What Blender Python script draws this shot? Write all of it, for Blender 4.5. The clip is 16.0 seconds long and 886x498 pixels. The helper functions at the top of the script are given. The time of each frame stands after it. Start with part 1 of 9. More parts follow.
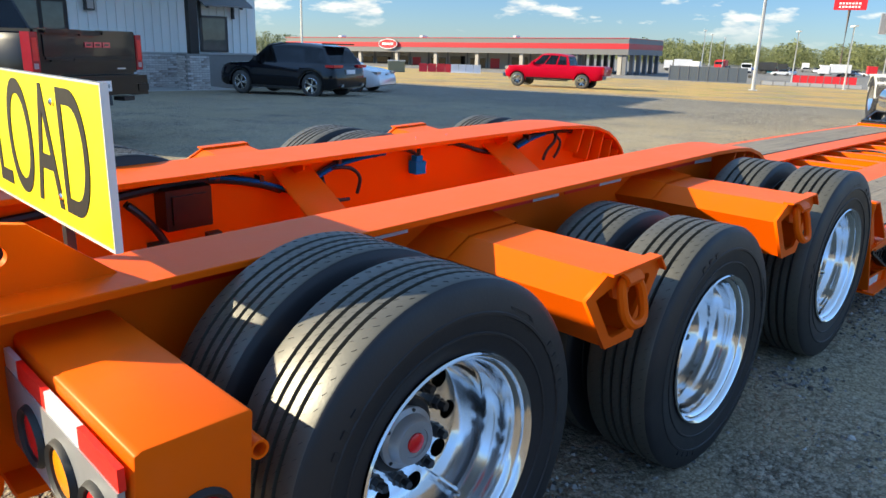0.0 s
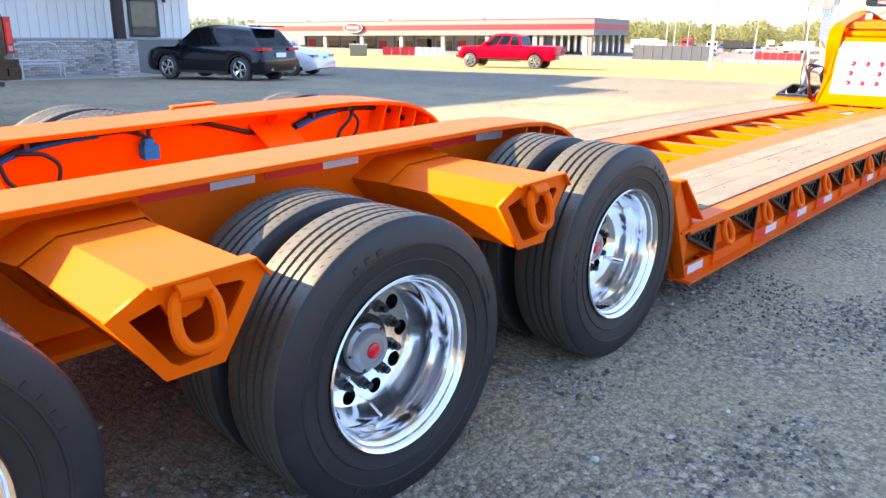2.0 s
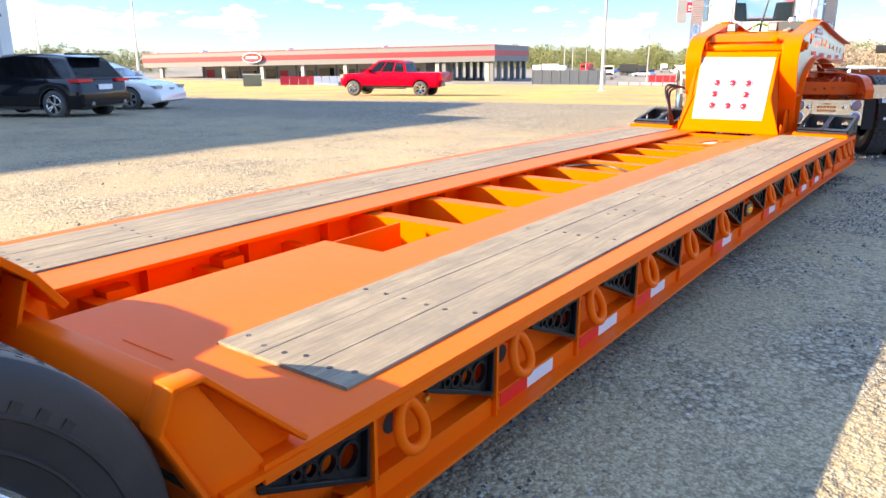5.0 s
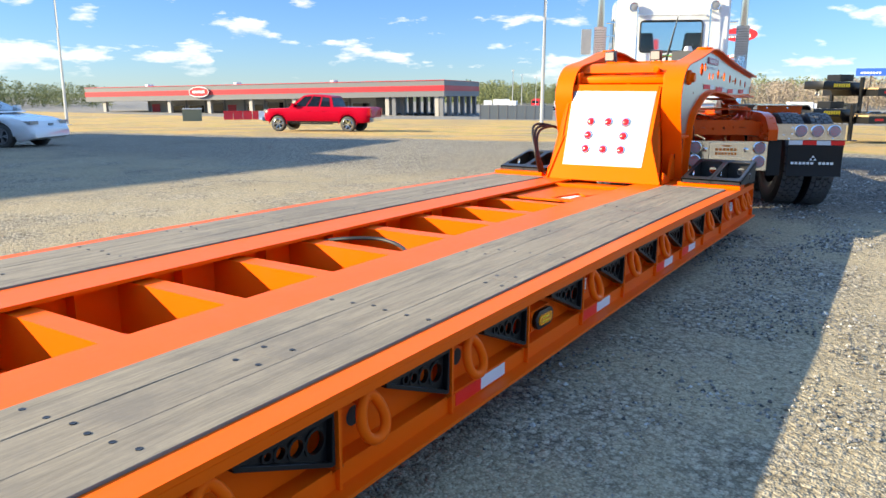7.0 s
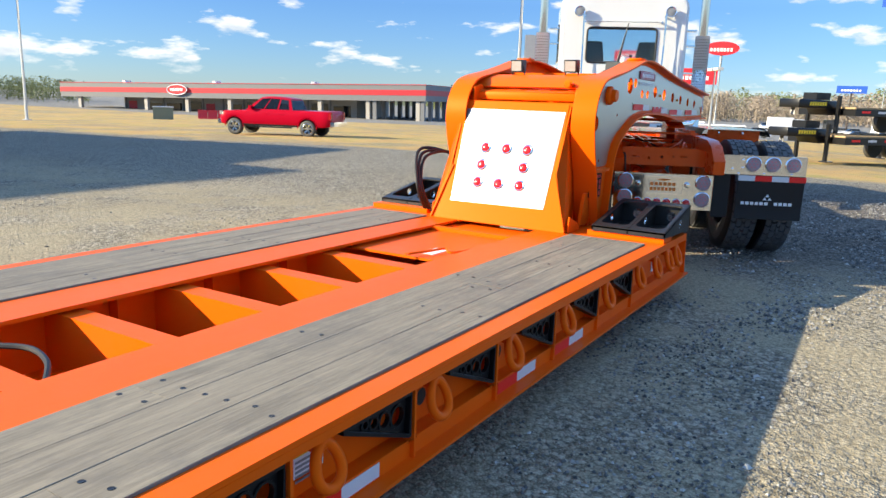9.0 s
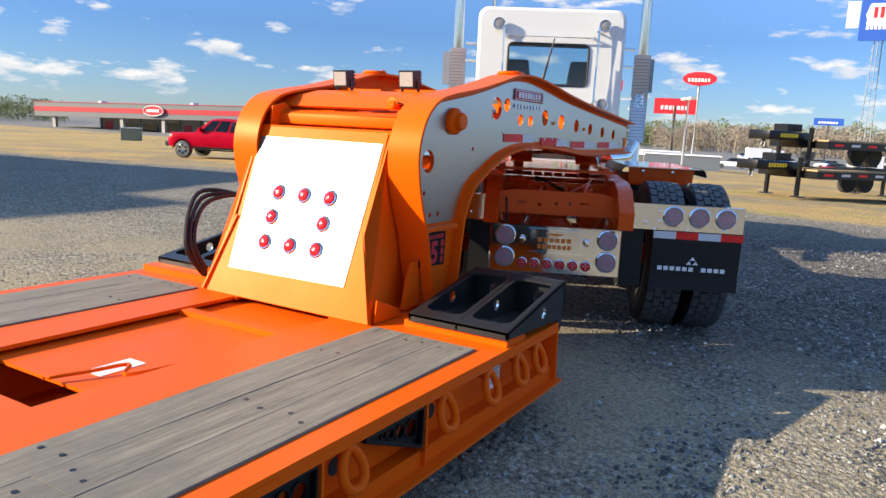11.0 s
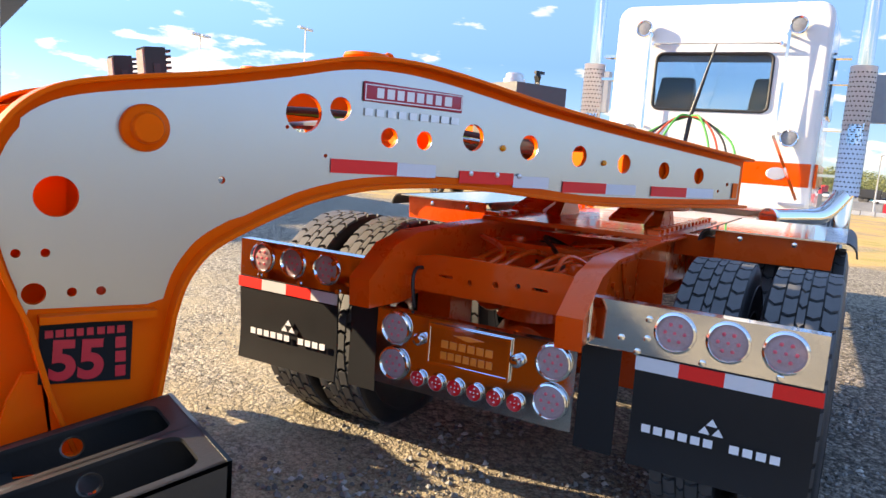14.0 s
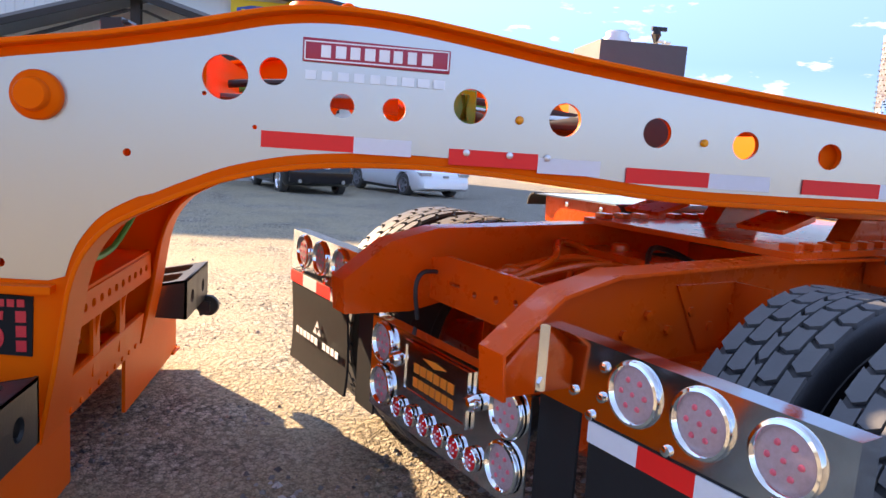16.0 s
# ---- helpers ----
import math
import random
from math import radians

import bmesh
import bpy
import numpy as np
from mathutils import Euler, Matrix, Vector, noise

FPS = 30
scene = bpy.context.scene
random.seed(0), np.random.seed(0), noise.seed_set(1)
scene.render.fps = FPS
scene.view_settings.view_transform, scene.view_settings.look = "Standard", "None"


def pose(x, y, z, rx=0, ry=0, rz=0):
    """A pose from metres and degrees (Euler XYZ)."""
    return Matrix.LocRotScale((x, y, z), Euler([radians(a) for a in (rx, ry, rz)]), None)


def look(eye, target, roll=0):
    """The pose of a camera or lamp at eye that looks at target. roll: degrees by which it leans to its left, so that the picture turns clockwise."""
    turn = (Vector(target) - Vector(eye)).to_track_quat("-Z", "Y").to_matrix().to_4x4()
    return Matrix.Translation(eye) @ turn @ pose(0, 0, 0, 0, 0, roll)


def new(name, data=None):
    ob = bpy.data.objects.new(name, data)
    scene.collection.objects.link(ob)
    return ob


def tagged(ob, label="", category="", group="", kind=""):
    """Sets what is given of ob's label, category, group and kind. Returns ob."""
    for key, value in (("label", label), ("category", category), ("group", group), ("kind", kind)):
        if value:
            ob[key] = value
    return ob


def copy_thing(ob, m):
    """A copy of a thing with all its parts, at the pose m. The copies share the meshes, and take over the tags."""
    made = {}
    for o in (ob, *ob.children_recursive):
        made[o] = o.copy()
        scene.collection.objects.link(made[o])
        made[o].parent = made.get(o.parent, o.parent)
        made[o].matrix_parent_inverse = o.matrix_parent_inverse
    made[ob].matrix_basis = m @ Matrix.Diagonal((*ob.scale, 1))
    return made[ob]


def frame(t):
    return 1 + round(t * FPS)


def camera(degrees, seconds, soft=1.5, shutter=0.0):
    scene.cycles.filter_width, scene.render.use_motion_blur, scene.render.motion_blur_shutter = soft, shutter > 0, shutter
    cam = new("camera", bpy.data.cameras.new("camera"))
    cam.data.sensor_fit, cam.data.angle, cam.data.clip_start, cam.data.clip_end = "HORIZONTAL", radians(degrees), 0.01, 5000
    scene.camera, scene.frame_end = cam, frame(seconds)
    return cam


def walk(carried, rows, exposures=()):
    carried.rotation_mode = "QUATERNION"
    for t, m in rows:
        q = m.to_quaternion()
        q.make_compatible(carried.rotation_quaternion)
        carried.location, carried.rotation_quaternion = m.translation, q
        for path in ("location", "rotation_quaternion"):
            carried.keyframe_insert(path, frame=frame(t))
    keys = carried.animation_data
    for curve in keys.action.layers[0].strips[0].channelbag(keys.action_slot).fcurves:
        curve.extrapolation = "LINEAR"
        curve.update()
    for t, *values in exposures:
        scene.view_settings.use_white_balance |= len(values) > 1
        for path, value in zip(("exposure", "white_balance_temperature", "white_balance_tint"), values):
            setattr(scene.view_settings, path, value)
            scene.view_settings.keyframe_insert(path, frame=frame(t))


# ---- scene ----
import functools

cam = camera(63.2, 16.0)
PATH = [
    (0, (-0.037, -0.055, 1.495), (1.323, 1.307, 0.952), 1.8),
    (0.5, (0.231, -0.222, 1.42), (1.511, 1.203, 0.847), 1.7),
    (1, (0.527, -0.357, 1.42), (1.808, 1.064, 0.838), 1.4),
    (1.5, (0.803, -0.481, 1.428), (2.113, 0.914, 0.845), 1.1),
    (2, (1.073, -0.492, 1.426), (2.472, 0.814, 0.843), 0.9),
    (2.5, (1.438, -0.405, 1.421), (2.912, 0.816, 0.842), 0.7),
    (3, (1.843, -0.361, 1.397), (3.332, 0.845, 0.824), 0.9),
    (3.5, (2.265, -0.286, 1.37), (3.758, 0.918, 0.803), 1.1),
    (4, (2.692, -0.173, 1.349), (4.192, 1.019, 0.775), 0.7),
    (4.5, (3.157, -0.131, 1.343), (4.665, 1.056, 0.779), 0.4),
    (5, (3.691, -0.105, 1.329), (5.249, 1.041, 0.818), 0.0),
    (5.2, (3.898, -0.121, 1.352), (5.47, 1.008, 0.852), -0.2),
    (7.3, (6.236, -0.227, 1.310), (7.891, 0.820, 0.902), 0.8),
    (7.5, (6.437, -0.204, 1.323), (8.101, 0.827, 0.911), 1.5),
    (8, (6.882, -0.222, 1.331), (8.552, 0.801, 0.925), 1.8),
    (8.2, (7.060, -0.228, 1.354), (8.727, 0.799, 0.945), 1.9),
    (10.3, (9.197, -0.201, 1.43), (10.884, 0.805, 1.054), 2.1),
    (10.5, (9.421, -0.211, 1.422), (11.115, 0.788, 1.059), 2.2),
    (11, (9.929, -0.268, 1.455), (11.631, 0.728, 1.117), 2.8),
    (11.5, (10.45, -0.308, 1.472), (12.158, 0.683, 1.157), 3.2),
    (12, (10.982, -0.422, 1.489), (12.679, 0.591, 1.181), 3.2),
    (12.5, (11.54, -0.484, 1.473), (13.213, 0.573, 1.186), 3.4),
    (13, (12.0, -0.564, 1.485), (13.545, 0.676, 1.213), 4.0),
    (13.5, (12.421, -0.618, 1.482), (13.782, 0.822, 1.208), 4.5),
    (14, (12.826, -0.608, 1.478), (14.001, 0.988, 1.209), 4.3),
    (14.5, (13.236, -0.591, 1.475), (14.246, 1.117, 1.224), 4.1),
    (15, (13.621, -0.557, 1.465), (14.492, 1.226, 1.216), 3.8),
    (15.5, (13.949, -0.527, 1.463), (14.573, 1.356, 1.211), 3.5),
    (16, (14.276, -0.546, 1.42), (14.557, 1.413, 1.13), 3.9),
]
walk(cam, [(t, look(eye, target, roll)) for t, eye, target, roll in PATH], [(0, 1.66, 7300, 4), (0.5, 2.28, 7900, 8), (1.0, 2.56, 8200, 10), (1.5, 2.96, 8900, 17), (3.5, 2.80, 8900, 18), (5.0, 2.54, 8500, 15), (7.5, 1.80, 7200, 5), (10.5, 1.58, 7000, 8), (12.0, 1.26, 7000, 12), (12.6, 1.28, 7100, 12), (13.5, 2.08, 7900, 14), (15.0, 2.26, 8400, 18), (16, 2.50, 9000, 24)])

# ---------------------------------------------------------------- light
SUN_K, SUN_J = 1.88, 1.65          # shadow length across and along the trailer, per metre of height
flat = math.hypot(SUN_K, SUN_J)
SUN_ELEV = math.atan2(1.0, flat)
world = bpy.data.worlds.new("sky")
scene.world = world
world.use_nodes = True
wn, wl = world.node_tree.nodes, world.node_tree.links
bg = wn["Background"]
bg.inputs["Strength"].default_value = 0.15
sky = wn.new("ShaderNodeTexSky")
sky.sky_type = "NISHITA"
sky.sun_disc = False
sky.sun_elevation = SUN_ELEV
sky.sun_rotation = math.atan2(-SUN_J, SUN_K)
sky.air_density, sky.dust_density, sky.ozone_density = 1.0, 0.0, 1.6
tc = wn.new("ShaderNodeTexCoord")
sep = wn.new("ShaderNodeSeparateXYZ")
wl.new(tc.outputs["Generated"], sep.inputs[0])


def wmath(op, a, b=None, c=None):
    n = wn.new("ShaderNodeMath")
    n.operation = op
    for i, v in enumerate((a, b, c)):
        if v is None:
            continue
        if isinstance(v, (int, float)):
            n.inputs[i].default_value = v
        else:
            wl.new(v, n.inputs[i])
    return n.outputs[0]


# fair-weather clouds: small heaps, flatter than wide, crowded low over the horizon
def cloud_noise(scale, detail, lift):
    comb = wn.new("ShaderNodeCombineXYZ")
    wl.new(sep.outputs[0], comb.inputs[0])
    wl.new(sep.outputs[1], comb.inputs[1])
    wl.new(wmath("MULTIPLY", wmath("ADD", sep.outputs[2], lift), 3.4), comb.inputs[2])
    cn = wn.new("ShaderNodeTexNoise")
    cn.inputs["Scale"].default_value = scale
    cn.inputs["Detail"].default_value = detail
    cn.inputs["Roughness"].default_value = 0.56
    wl.new(comb.outputs[0], cn.inputs["Vector"])
    return cn.outputs["Fac"]


heap = wmath("ADD", cloud_noise(10.0, 7.0, 0.0), wmath("MULTIPLY", wmath("SUBTRACT", cloud_noise(2.3, 2.0, 0.3), 0.5), 0.40))
thin = wmath("MULTIPLY", wmath("MAXIMUM", wmath("SUBTRACT", sep.outputs[2], 0.09), 0.0), 0.75)
ramp = wn.new("ShaderNodeValToRGB")
ramp.color_ramp.elements[0].position, ramp.color_ramp.elements[1].position = 0.545, 0.63
wl.new(wmath("SUBTRACT", heap, thin), ramp.inputs[0])
above = wmath("MULTIPLY", wmath("SUBTRACT", sep.outputs[2], 0.005), 30.0)
above.node.use_clamp = True
fac = wmath("MULTIPLY", wmath("MULTIPLY", ramp.outputs[0], above), 0.9)
under = wmath("MULTIPLY", wmath("SUBTRACT", cloud_noise(10.0, 7.0, 0.010), 0.48), 5.0)
under.node.use_clamp = True
cloud = wn.new("ShaderNodeMix")
cloud.data_type = "RGBA"
wl.new(under, cloud.inputs[0])
cloud.inputs[6].default_value = (2.6, 2.6, 2.65, 1.0)
cloud.inputs[7].default_value = (1.6, 1.8, 2.15, 1.0)
mixc = wn.new("ShaderNodeMix")
mixc.data_type = "RGBA"
wl.new(fac, mixc.inputs[0])
# haze pales the sky low down; it deepens a little higher up
# overhead, out of view, the tint is raised to add fill light
tint = wn.new("ShaderNodeValToRGB")
for el, (pos, col) in zip([tint.color_ramp.elements[0], tint.color_ramp.elements[1], tint.color_ramp.elements.new(0.12), tint.color_ramp.elements.new(0.32)],
                          ((0.0, (0.136, 0.205, 0.378, 1.0)), (0.74, (1.0, 1.07, 1.16, 1.0)), (0.12, (0.126, 0.210, 0.390, 1.0)), (0.32, (0.35, 0.465, 0.68, 1.0)))):
    el.position, el.color = pos, col
wl.new(sep.outputs[2], tint.inputs[0])
deep = wn.new("ShaderNodeMix")
deep.data_type, deep.blend_type = "RGBA", "MULTIPLY"
deep.inputs[0].default_value = 1.0
wl.new(sky.outputs[0], deep.inputs[6])
wl.new(tint.outputs[0], deep.inputs[7])
wl.new(deep.outputs[2], mixc.inputs[6])
wl.new(cloud.outputs[2], mixc.inputs[7])
wl.new(mixc.outputs[2], bg.inputs["Color"])

sun = new("sun", bpy.data.lights.new("sun", "SUN"))
sun.data.energy = 3.7
sun.data.angle = radians(0.55)
sun.data.color = (1.0, 0.89, 0.69)
sun.matrix_basis = look((0, 0, 40), (40 * SUN_J, -40 * SUN_K, 0))

# ---------------------------------------------------------------- materials
class Nodes:
    """A small writer for node materials."""

    def __init__(self, name):
        self.m = bpy.data.materials.new(name)
        self.m.use_nodes = True
        self.n, self.l = self.m.node_tree.nodes, self.m.node_tree.links
        self.b = self.n["Principled BSDF"]
        self.tc = self.n.new("ShaderNodeTexCoord")

    def put(self, socket, v):
        if isinstance(v, (int, float)):
            socket.default_value = v
        elif isinstance(v, tuple):
            socket.default_value = (*v[:3], 1.0) if len(socket.default_value) == 4 else v
        else:
            self.l.new(v, socket)

    def noise(self, scale, detail=3.0, rough=0.55, vec=None, stretch=None):
        t = self.n.new("ShaderNodeTexNoise")
        t.inputs["Scale"].default_value, t.inputs["Detail"].default_value = scale, detail
        t.inputs["Roughness"].default_value = rough
        self.l.new(self.vec(stretch) if vec is None else vec, t.inputs["Vector"])
        return t.outputs["Fac"]

    def voronoi(self, scale, out="Distance", feature="F1", vec=None):
        t = self.n.new("ShaderNodeTexVoronoi")
        t.feature = feature
        t.inputs["Scale"].default_value = scale
        self.l.new(self.vec() if vec is None else vec, t.inputs["Vector"])
        return t.outputs[out]

    def vec(self, stretch=None):
        if not stretch:
            return self.tc.outputs["Object"]
        mp = self.n.new("ShaderNodeMapping")
        mp.inputs["Scale"].default_value = stretch
        self.l.new(self.tc.outputs["Object"], mp.inputs["Vector"])
        return mp.outputs[0]

    def math(self, op, a, b=0.0, clamp=False):
        t = self.n.new("ShaderNodeMath")
        t.operation, t.use_clamp = op, clamp
        self.put(t.inputs[0], a)
        self.put(t.inputs[1], b)
        return t.outputs[0]

    def ramp(self, fac, *stops):
        t = self.n.new("ShaderNodeValToRGB")
        e = t.color_ramp.elements
        while len(e) < len(stops):
            e.new(0.5)
        for el, (pos, col) in zip(e, stops):
            el.position = pos
            el.color = (*col, 1.0) if isinstance(col, tuple) else (col, col, col, 1.0)
        self.l.new(fac, t.inputs[0])
        return t.outputs[0]

    def mix(self, fac, a, b, mode="MIX"):
        t = self.n.new("ShaderNodeMix")
        t.data_type, t.blend_type = "RGBA", mode
        self.put(t.inputs[0], fac)
        self.put(t.inputs[6], a)
        self.put(t.inputs[7], b)
        return t.outputs[2]

    def bump(self, height, strength, distance=0.01):
        t = self.n.new("ShaderNodeBump")
        t.inputs["Strength"].default_value, t.inputs["Distance"].default_value = strength, distance
        self.l.new(height, t.inputs["Height"])
        self.l.new(t.outputs[0], self.b.inputs["Normal"])

    def set(self, **kw):
        for k, v in kw.items():
            self.put(self.b.inputs[k.replace("_", " ")], v)
        return self.m

    def random(self):
        return self.n.new("ShaderNodeObjectInfo").outputs["Random"]


def shade(c, f):
    return tuple(min(1.0, x * f) for x in c)


def paint(name, col, rough=0.28, coat=0.6, vary=0.08, dirt=0.0, bump=0.02, metal=0.0, spec=0.5, coat_rough=0.06, tint=(1.0, 1.0, 1.0)):
    """Sprayed paint: slight unevenness of tone, orange peel, and a coat."""
    k = Nodes(name)
    big, fine = k.noise(1.7, 4.0), k.noise(38.0, 2.0)
    c = k.mix(big, shade(col, 1 - vary), shade(col, 1 + vary))
    if dirt:
        c = k.mix(k.ramp(k.noise(3.1, 6.0, 0.7), (0.5, 0.0), (0.8, dirt)), c, (0.2, 0.17, 0.13))
    k.bump(fine, bump, 0.01)
    r = k.math("ADD", rough - 0.05, k.math("MULTIPLY", k.noise(6.0, 5.0, 0.7), 0.1))
    return k.set(Base_Color=c, Roughness=r, Coat_Weight=coat, Coat_Roughness=coat_rough, Metallic=metal, Specular_IOR_Level=spec, Specular_Tint=tint)


def plain(name, col, rough=0.5, vary=0.12, scale=9.0, bump=0.05, metal=0.0, spec=0.5):
    k = Nodes(name)
    c = k.mix(k.noise(scale, 5.0, 0.65), shade(col, 1 - vary), shade(col, 1 + vary))
    k.bump(k.noise(scale * 12, 2.0), bump, 0.01)
    r = k.math("ADD", rough - 0.06, k.math("MULTIPLY", k.noise(scale * 2.3, 4.0), 0.12))
    return k.set(Base_Color=c, Roughness=r, Metallic=metal, Specular_IOR_Level=spec)


ORANGE = paint("orange_paint", (0.85, 0.111, 0.005), 0.42, 0.0, 0.05, 0.06, spec=0.2, tint=(1.0, 0.5, 0.12))
TRUCK_ORANGE = paint("copper_orange_paint", (0.74, 0.068, 0.004), 0.28, 0.45, 0.08, 0.10, spec=0.4, tint=(1.0, 0.6, 0.3))
WHITE = paint("white_paint", (0.72, 0.72, 0.70), 0.22, 0.6, 0.02)
BLACKP = paint("gloss_black_paint", (0.012, 0.012, 0.014), 0.3, 0.7, 0.2, 0.05)
REDP = paint("red_paint", (0.42, 0.002, 0.020), 0.30, 0.10, 0.05, spec=0.15, tint=(1.0, 0.3, 0.3))
NAVYP = paint("black_pearl_paint", (0.003, 0.004, 0.008), 0.15, 0.55, 0.1, spec=0.2, coat_rough=0.03)
TRUCK_BLACK = paint("dark_metallic_black_paint", (0.006, 0.0065, 0.008), 0.30, 0.30, 0.1, 0.0, spec=0.3, coat_rough=0.05)
GREYP = paint("dark_grey_metallic_paint", (0.030, 0.031, 0.033), 0.25, 0.4, 0.08, 0.1)
PEARL = paint("pearl_white_paint", (0.72, 0.74, 0.76), 0.2, 0.9, 0.02)
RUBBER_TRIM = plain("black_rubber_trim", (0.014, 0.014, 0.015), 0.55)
STEEL_BLACK = plain("black_painted_steel", (0.016, 0.016, 0.018), 0.38, 0.3, 6.0, 0.08)
RAMP_BLACK = plain("worn_black_ramp_paint", (0.016, 0.016, 0.016), 0.36, 0.45, 7.0, 0.06, spec=0.6)
PLASTIC = plain("black_plastic", (0.006, 0.006, 0.007), 0.32, 0.2, 8.0, 0.03, spec=0.4)
GREYCAP = plain("grey_cast_aluminium", (0.33, 0.34, 0.36), 0.42, 0.12, 20.0, 0.1, 0.5)
CABLE_BLACK = plain("black_loom", (0.012, 0.012, 0.014), 0.5)
CABLE_BLUE = plain("blue_hose", (0.001, 0.11, 0.34), 0.45, spec=0.1)
CABLE_GREEN = plain("green_hose", (0.05, 0.35, 0.06), 0.4)
CABLE_RED = plain("red_hose", (0.5, 0.06, 0.03), 0.4)
FLAP = plain("black_rubber_flap", (0.013, 0.0135, 0.015), 0.50, 0.15, 4.0, 0.03, spec=0.25)
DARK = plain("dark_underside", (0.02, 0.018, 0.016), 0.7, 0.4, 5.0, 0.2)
RED_TAPE = plain("red_reflective_tape", (0.85, 0.008, 0.004), 0.5, 0.05, 60.0, 0.08)
WHITE_TAPE = plain("white_reflective_tape", (0.62, 0.63, 0.66), 0.35, 0.05, 60.0, 0.08)
YELLOW = plain("yellow_sign_face", (0.90, 0.80, 0.02), 0.4, 0.04, 3.0, 0.02)
BLACK_INK = plain("black_ink", (0.012, 0.012, 0.012), 0.7, spec=0.15)
WHITE_INK = plain("white_ink", (0.8, 0.8, 0.82), 0.5)
RED_INK = plain("red_ink", (0.62, 0.02, 0.03), 0.45)
CRIMSON_INK = plain("crimson_badge", (0.42, 0.02, 0.05), 0.35)
GREY_INK = plain("grey_badge", (0.25, 0.26, 0.27), 0.4)
YELLOW_INK = plain("yellow_ink", (0.85, 0.6, 0.02), 0.5)
ORANGE_INK = plain("orange_ink", (0.8, 0.2, 0.02), 0.4)
BLUE_INK = plain("blue_ink", (0.02, 0.09, 0.42), 0.45)
ALU_EDGE = plain("bare_aluminium", (0.62, 0.63, 0.65), 0.4, 0.06, 12.0, 0.03, 0.8)
TAIL_RED = plain("dark_red_tail_lens", (0.36, 0.004, 0.010), 0.15, 0.3, 40.0, 0.2)
RED_LENS = plain("red_lens", (0.75, 0.015, 0.02), 0.18, 0.1, 60.0, 0.1)
AMBER_LENS = plain("amber_lens", (0.85, 0.28, 0.01), 0.18, 0.1, 60.0, 0.1)
CLEAR_LENS = plain("pink_clear_lens", (0.40, 0.27, 0.28), 0.16, 0.25, 90.0, 0.3)
LED_DOT = plain("red_diode", (0.70, 0.10, 0.14), 0.3)
WORK_LENS = plain("clear_work_lamp_lens", (0.34, 0.33, 0.31), 0.2, 0.2, 60.0, 0.2)


def chrome(name, rough, col=(0.86, 0.87, 0.88), aniso=0.0, scratch=0.0, stretch=None, vary=0.9):
    k = Nodes(name)
    r = k.math("ADD", rough, k.math("MULTIPLY", k.noise(14.0, 5.0, 0.7, stretch=stretch), rough * vary))
    if scratch:
        k.bump(k.noise(60.0, 4.0, 0.7, stretch=stretch), scratch, 0.002)
    c = k.mix(k.noise(2.5, 4.0), shade(col, 0.93), col)
    return k.set(Base_Color=c, Metallic=1.0, Roughness=r, Anisotropic=aniso)


CHROME = chrome("chrome", 0.045)
SHIELD = chrome("perforated_chrome", 0.30, (0.72, 0.73, 0.75))
POLISHED = chrome("polished_aluminium", 0.085, (0.88, 0.89, 0.90), 0.3, 0.05)
STAINLESS = chrome("mirror_stainless", 0.06, (0.73, 0.75, 0.78), 0.0, 0.03)
BRUSHED = chrome("brushed_aluminium_sheet", 0.27, (0.46, 0.475, 0.485), 0.4, 0.05, (1.0, 1.0, 14.0), 0.3)
PANEL_ALU = chrome("satin_aluminium_panel", 0.40, (0.29, 0.305, 0.325), 0.3, 0.04, (1.0, 14.0, 1.0), 0.35)


def rubber(name, col, dust=0.5, rough=0.5, spec=0.5):
    k = Nodes(name)
    c = k.mix(k.noise(5.0, 6.0, 0.7), shade(col, 0.7), shade(col, 1.35))
    c = k.mix(k.ramp(k.noise(2.0, 6.0, 0.75), (0.55, 0.0), (0.85, dust)), c, (0.11, 0.10, 0.085))
    k.bump(k.noise(120.0, 3.0), 0.12, 0.004)
    return k.set(Base_Color=c, Roughness=k.math("ADD", rough, k.math("MULTIPLY", k.noise(9.0, 4.0), 0.2)), Specular_IOR_Level=spec)


SIDEWALL = rubber("tyre_sidewall", (0.012, 0.012, 0.015), 0.2, 0.40)
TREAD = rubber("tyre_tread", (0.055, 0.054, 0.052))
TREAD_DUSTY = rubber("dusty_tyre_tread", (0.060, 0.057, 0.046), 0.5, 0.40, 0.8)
DRIVE_TREAD = rubber("drive_tyre_tread", (0.085, 0.087, 0.092), 0.35, 0.5)


def glass(name, tint, rough=0.03):
    k = Nodes(name)
    return k.set(Base_Color=tint, Roughness=rough, Transmission_Weight=1.0, IOR=1.45)


def dark_glass(name, col=(0.01, 0.012, 0.014)):
    k = Nodes(name)
    c = k.mix(k.noise(3.0), shade(col, 0.6), shade(col, 1.5))
    return k.set(Base_Color=c, Roughness=0.03, Specular_IOR_Level=0.5, Coat_Weight=0.2, Coat_Roughness=0.01)


CAB_GLASS = glass("cab_glass", (0.82, 0.88, 0.88))
TINT = dark_glass("tinted_glass")
WINDOW_GLASS = dark_glass("window_glass", (0.05, 0.065, 0.07))


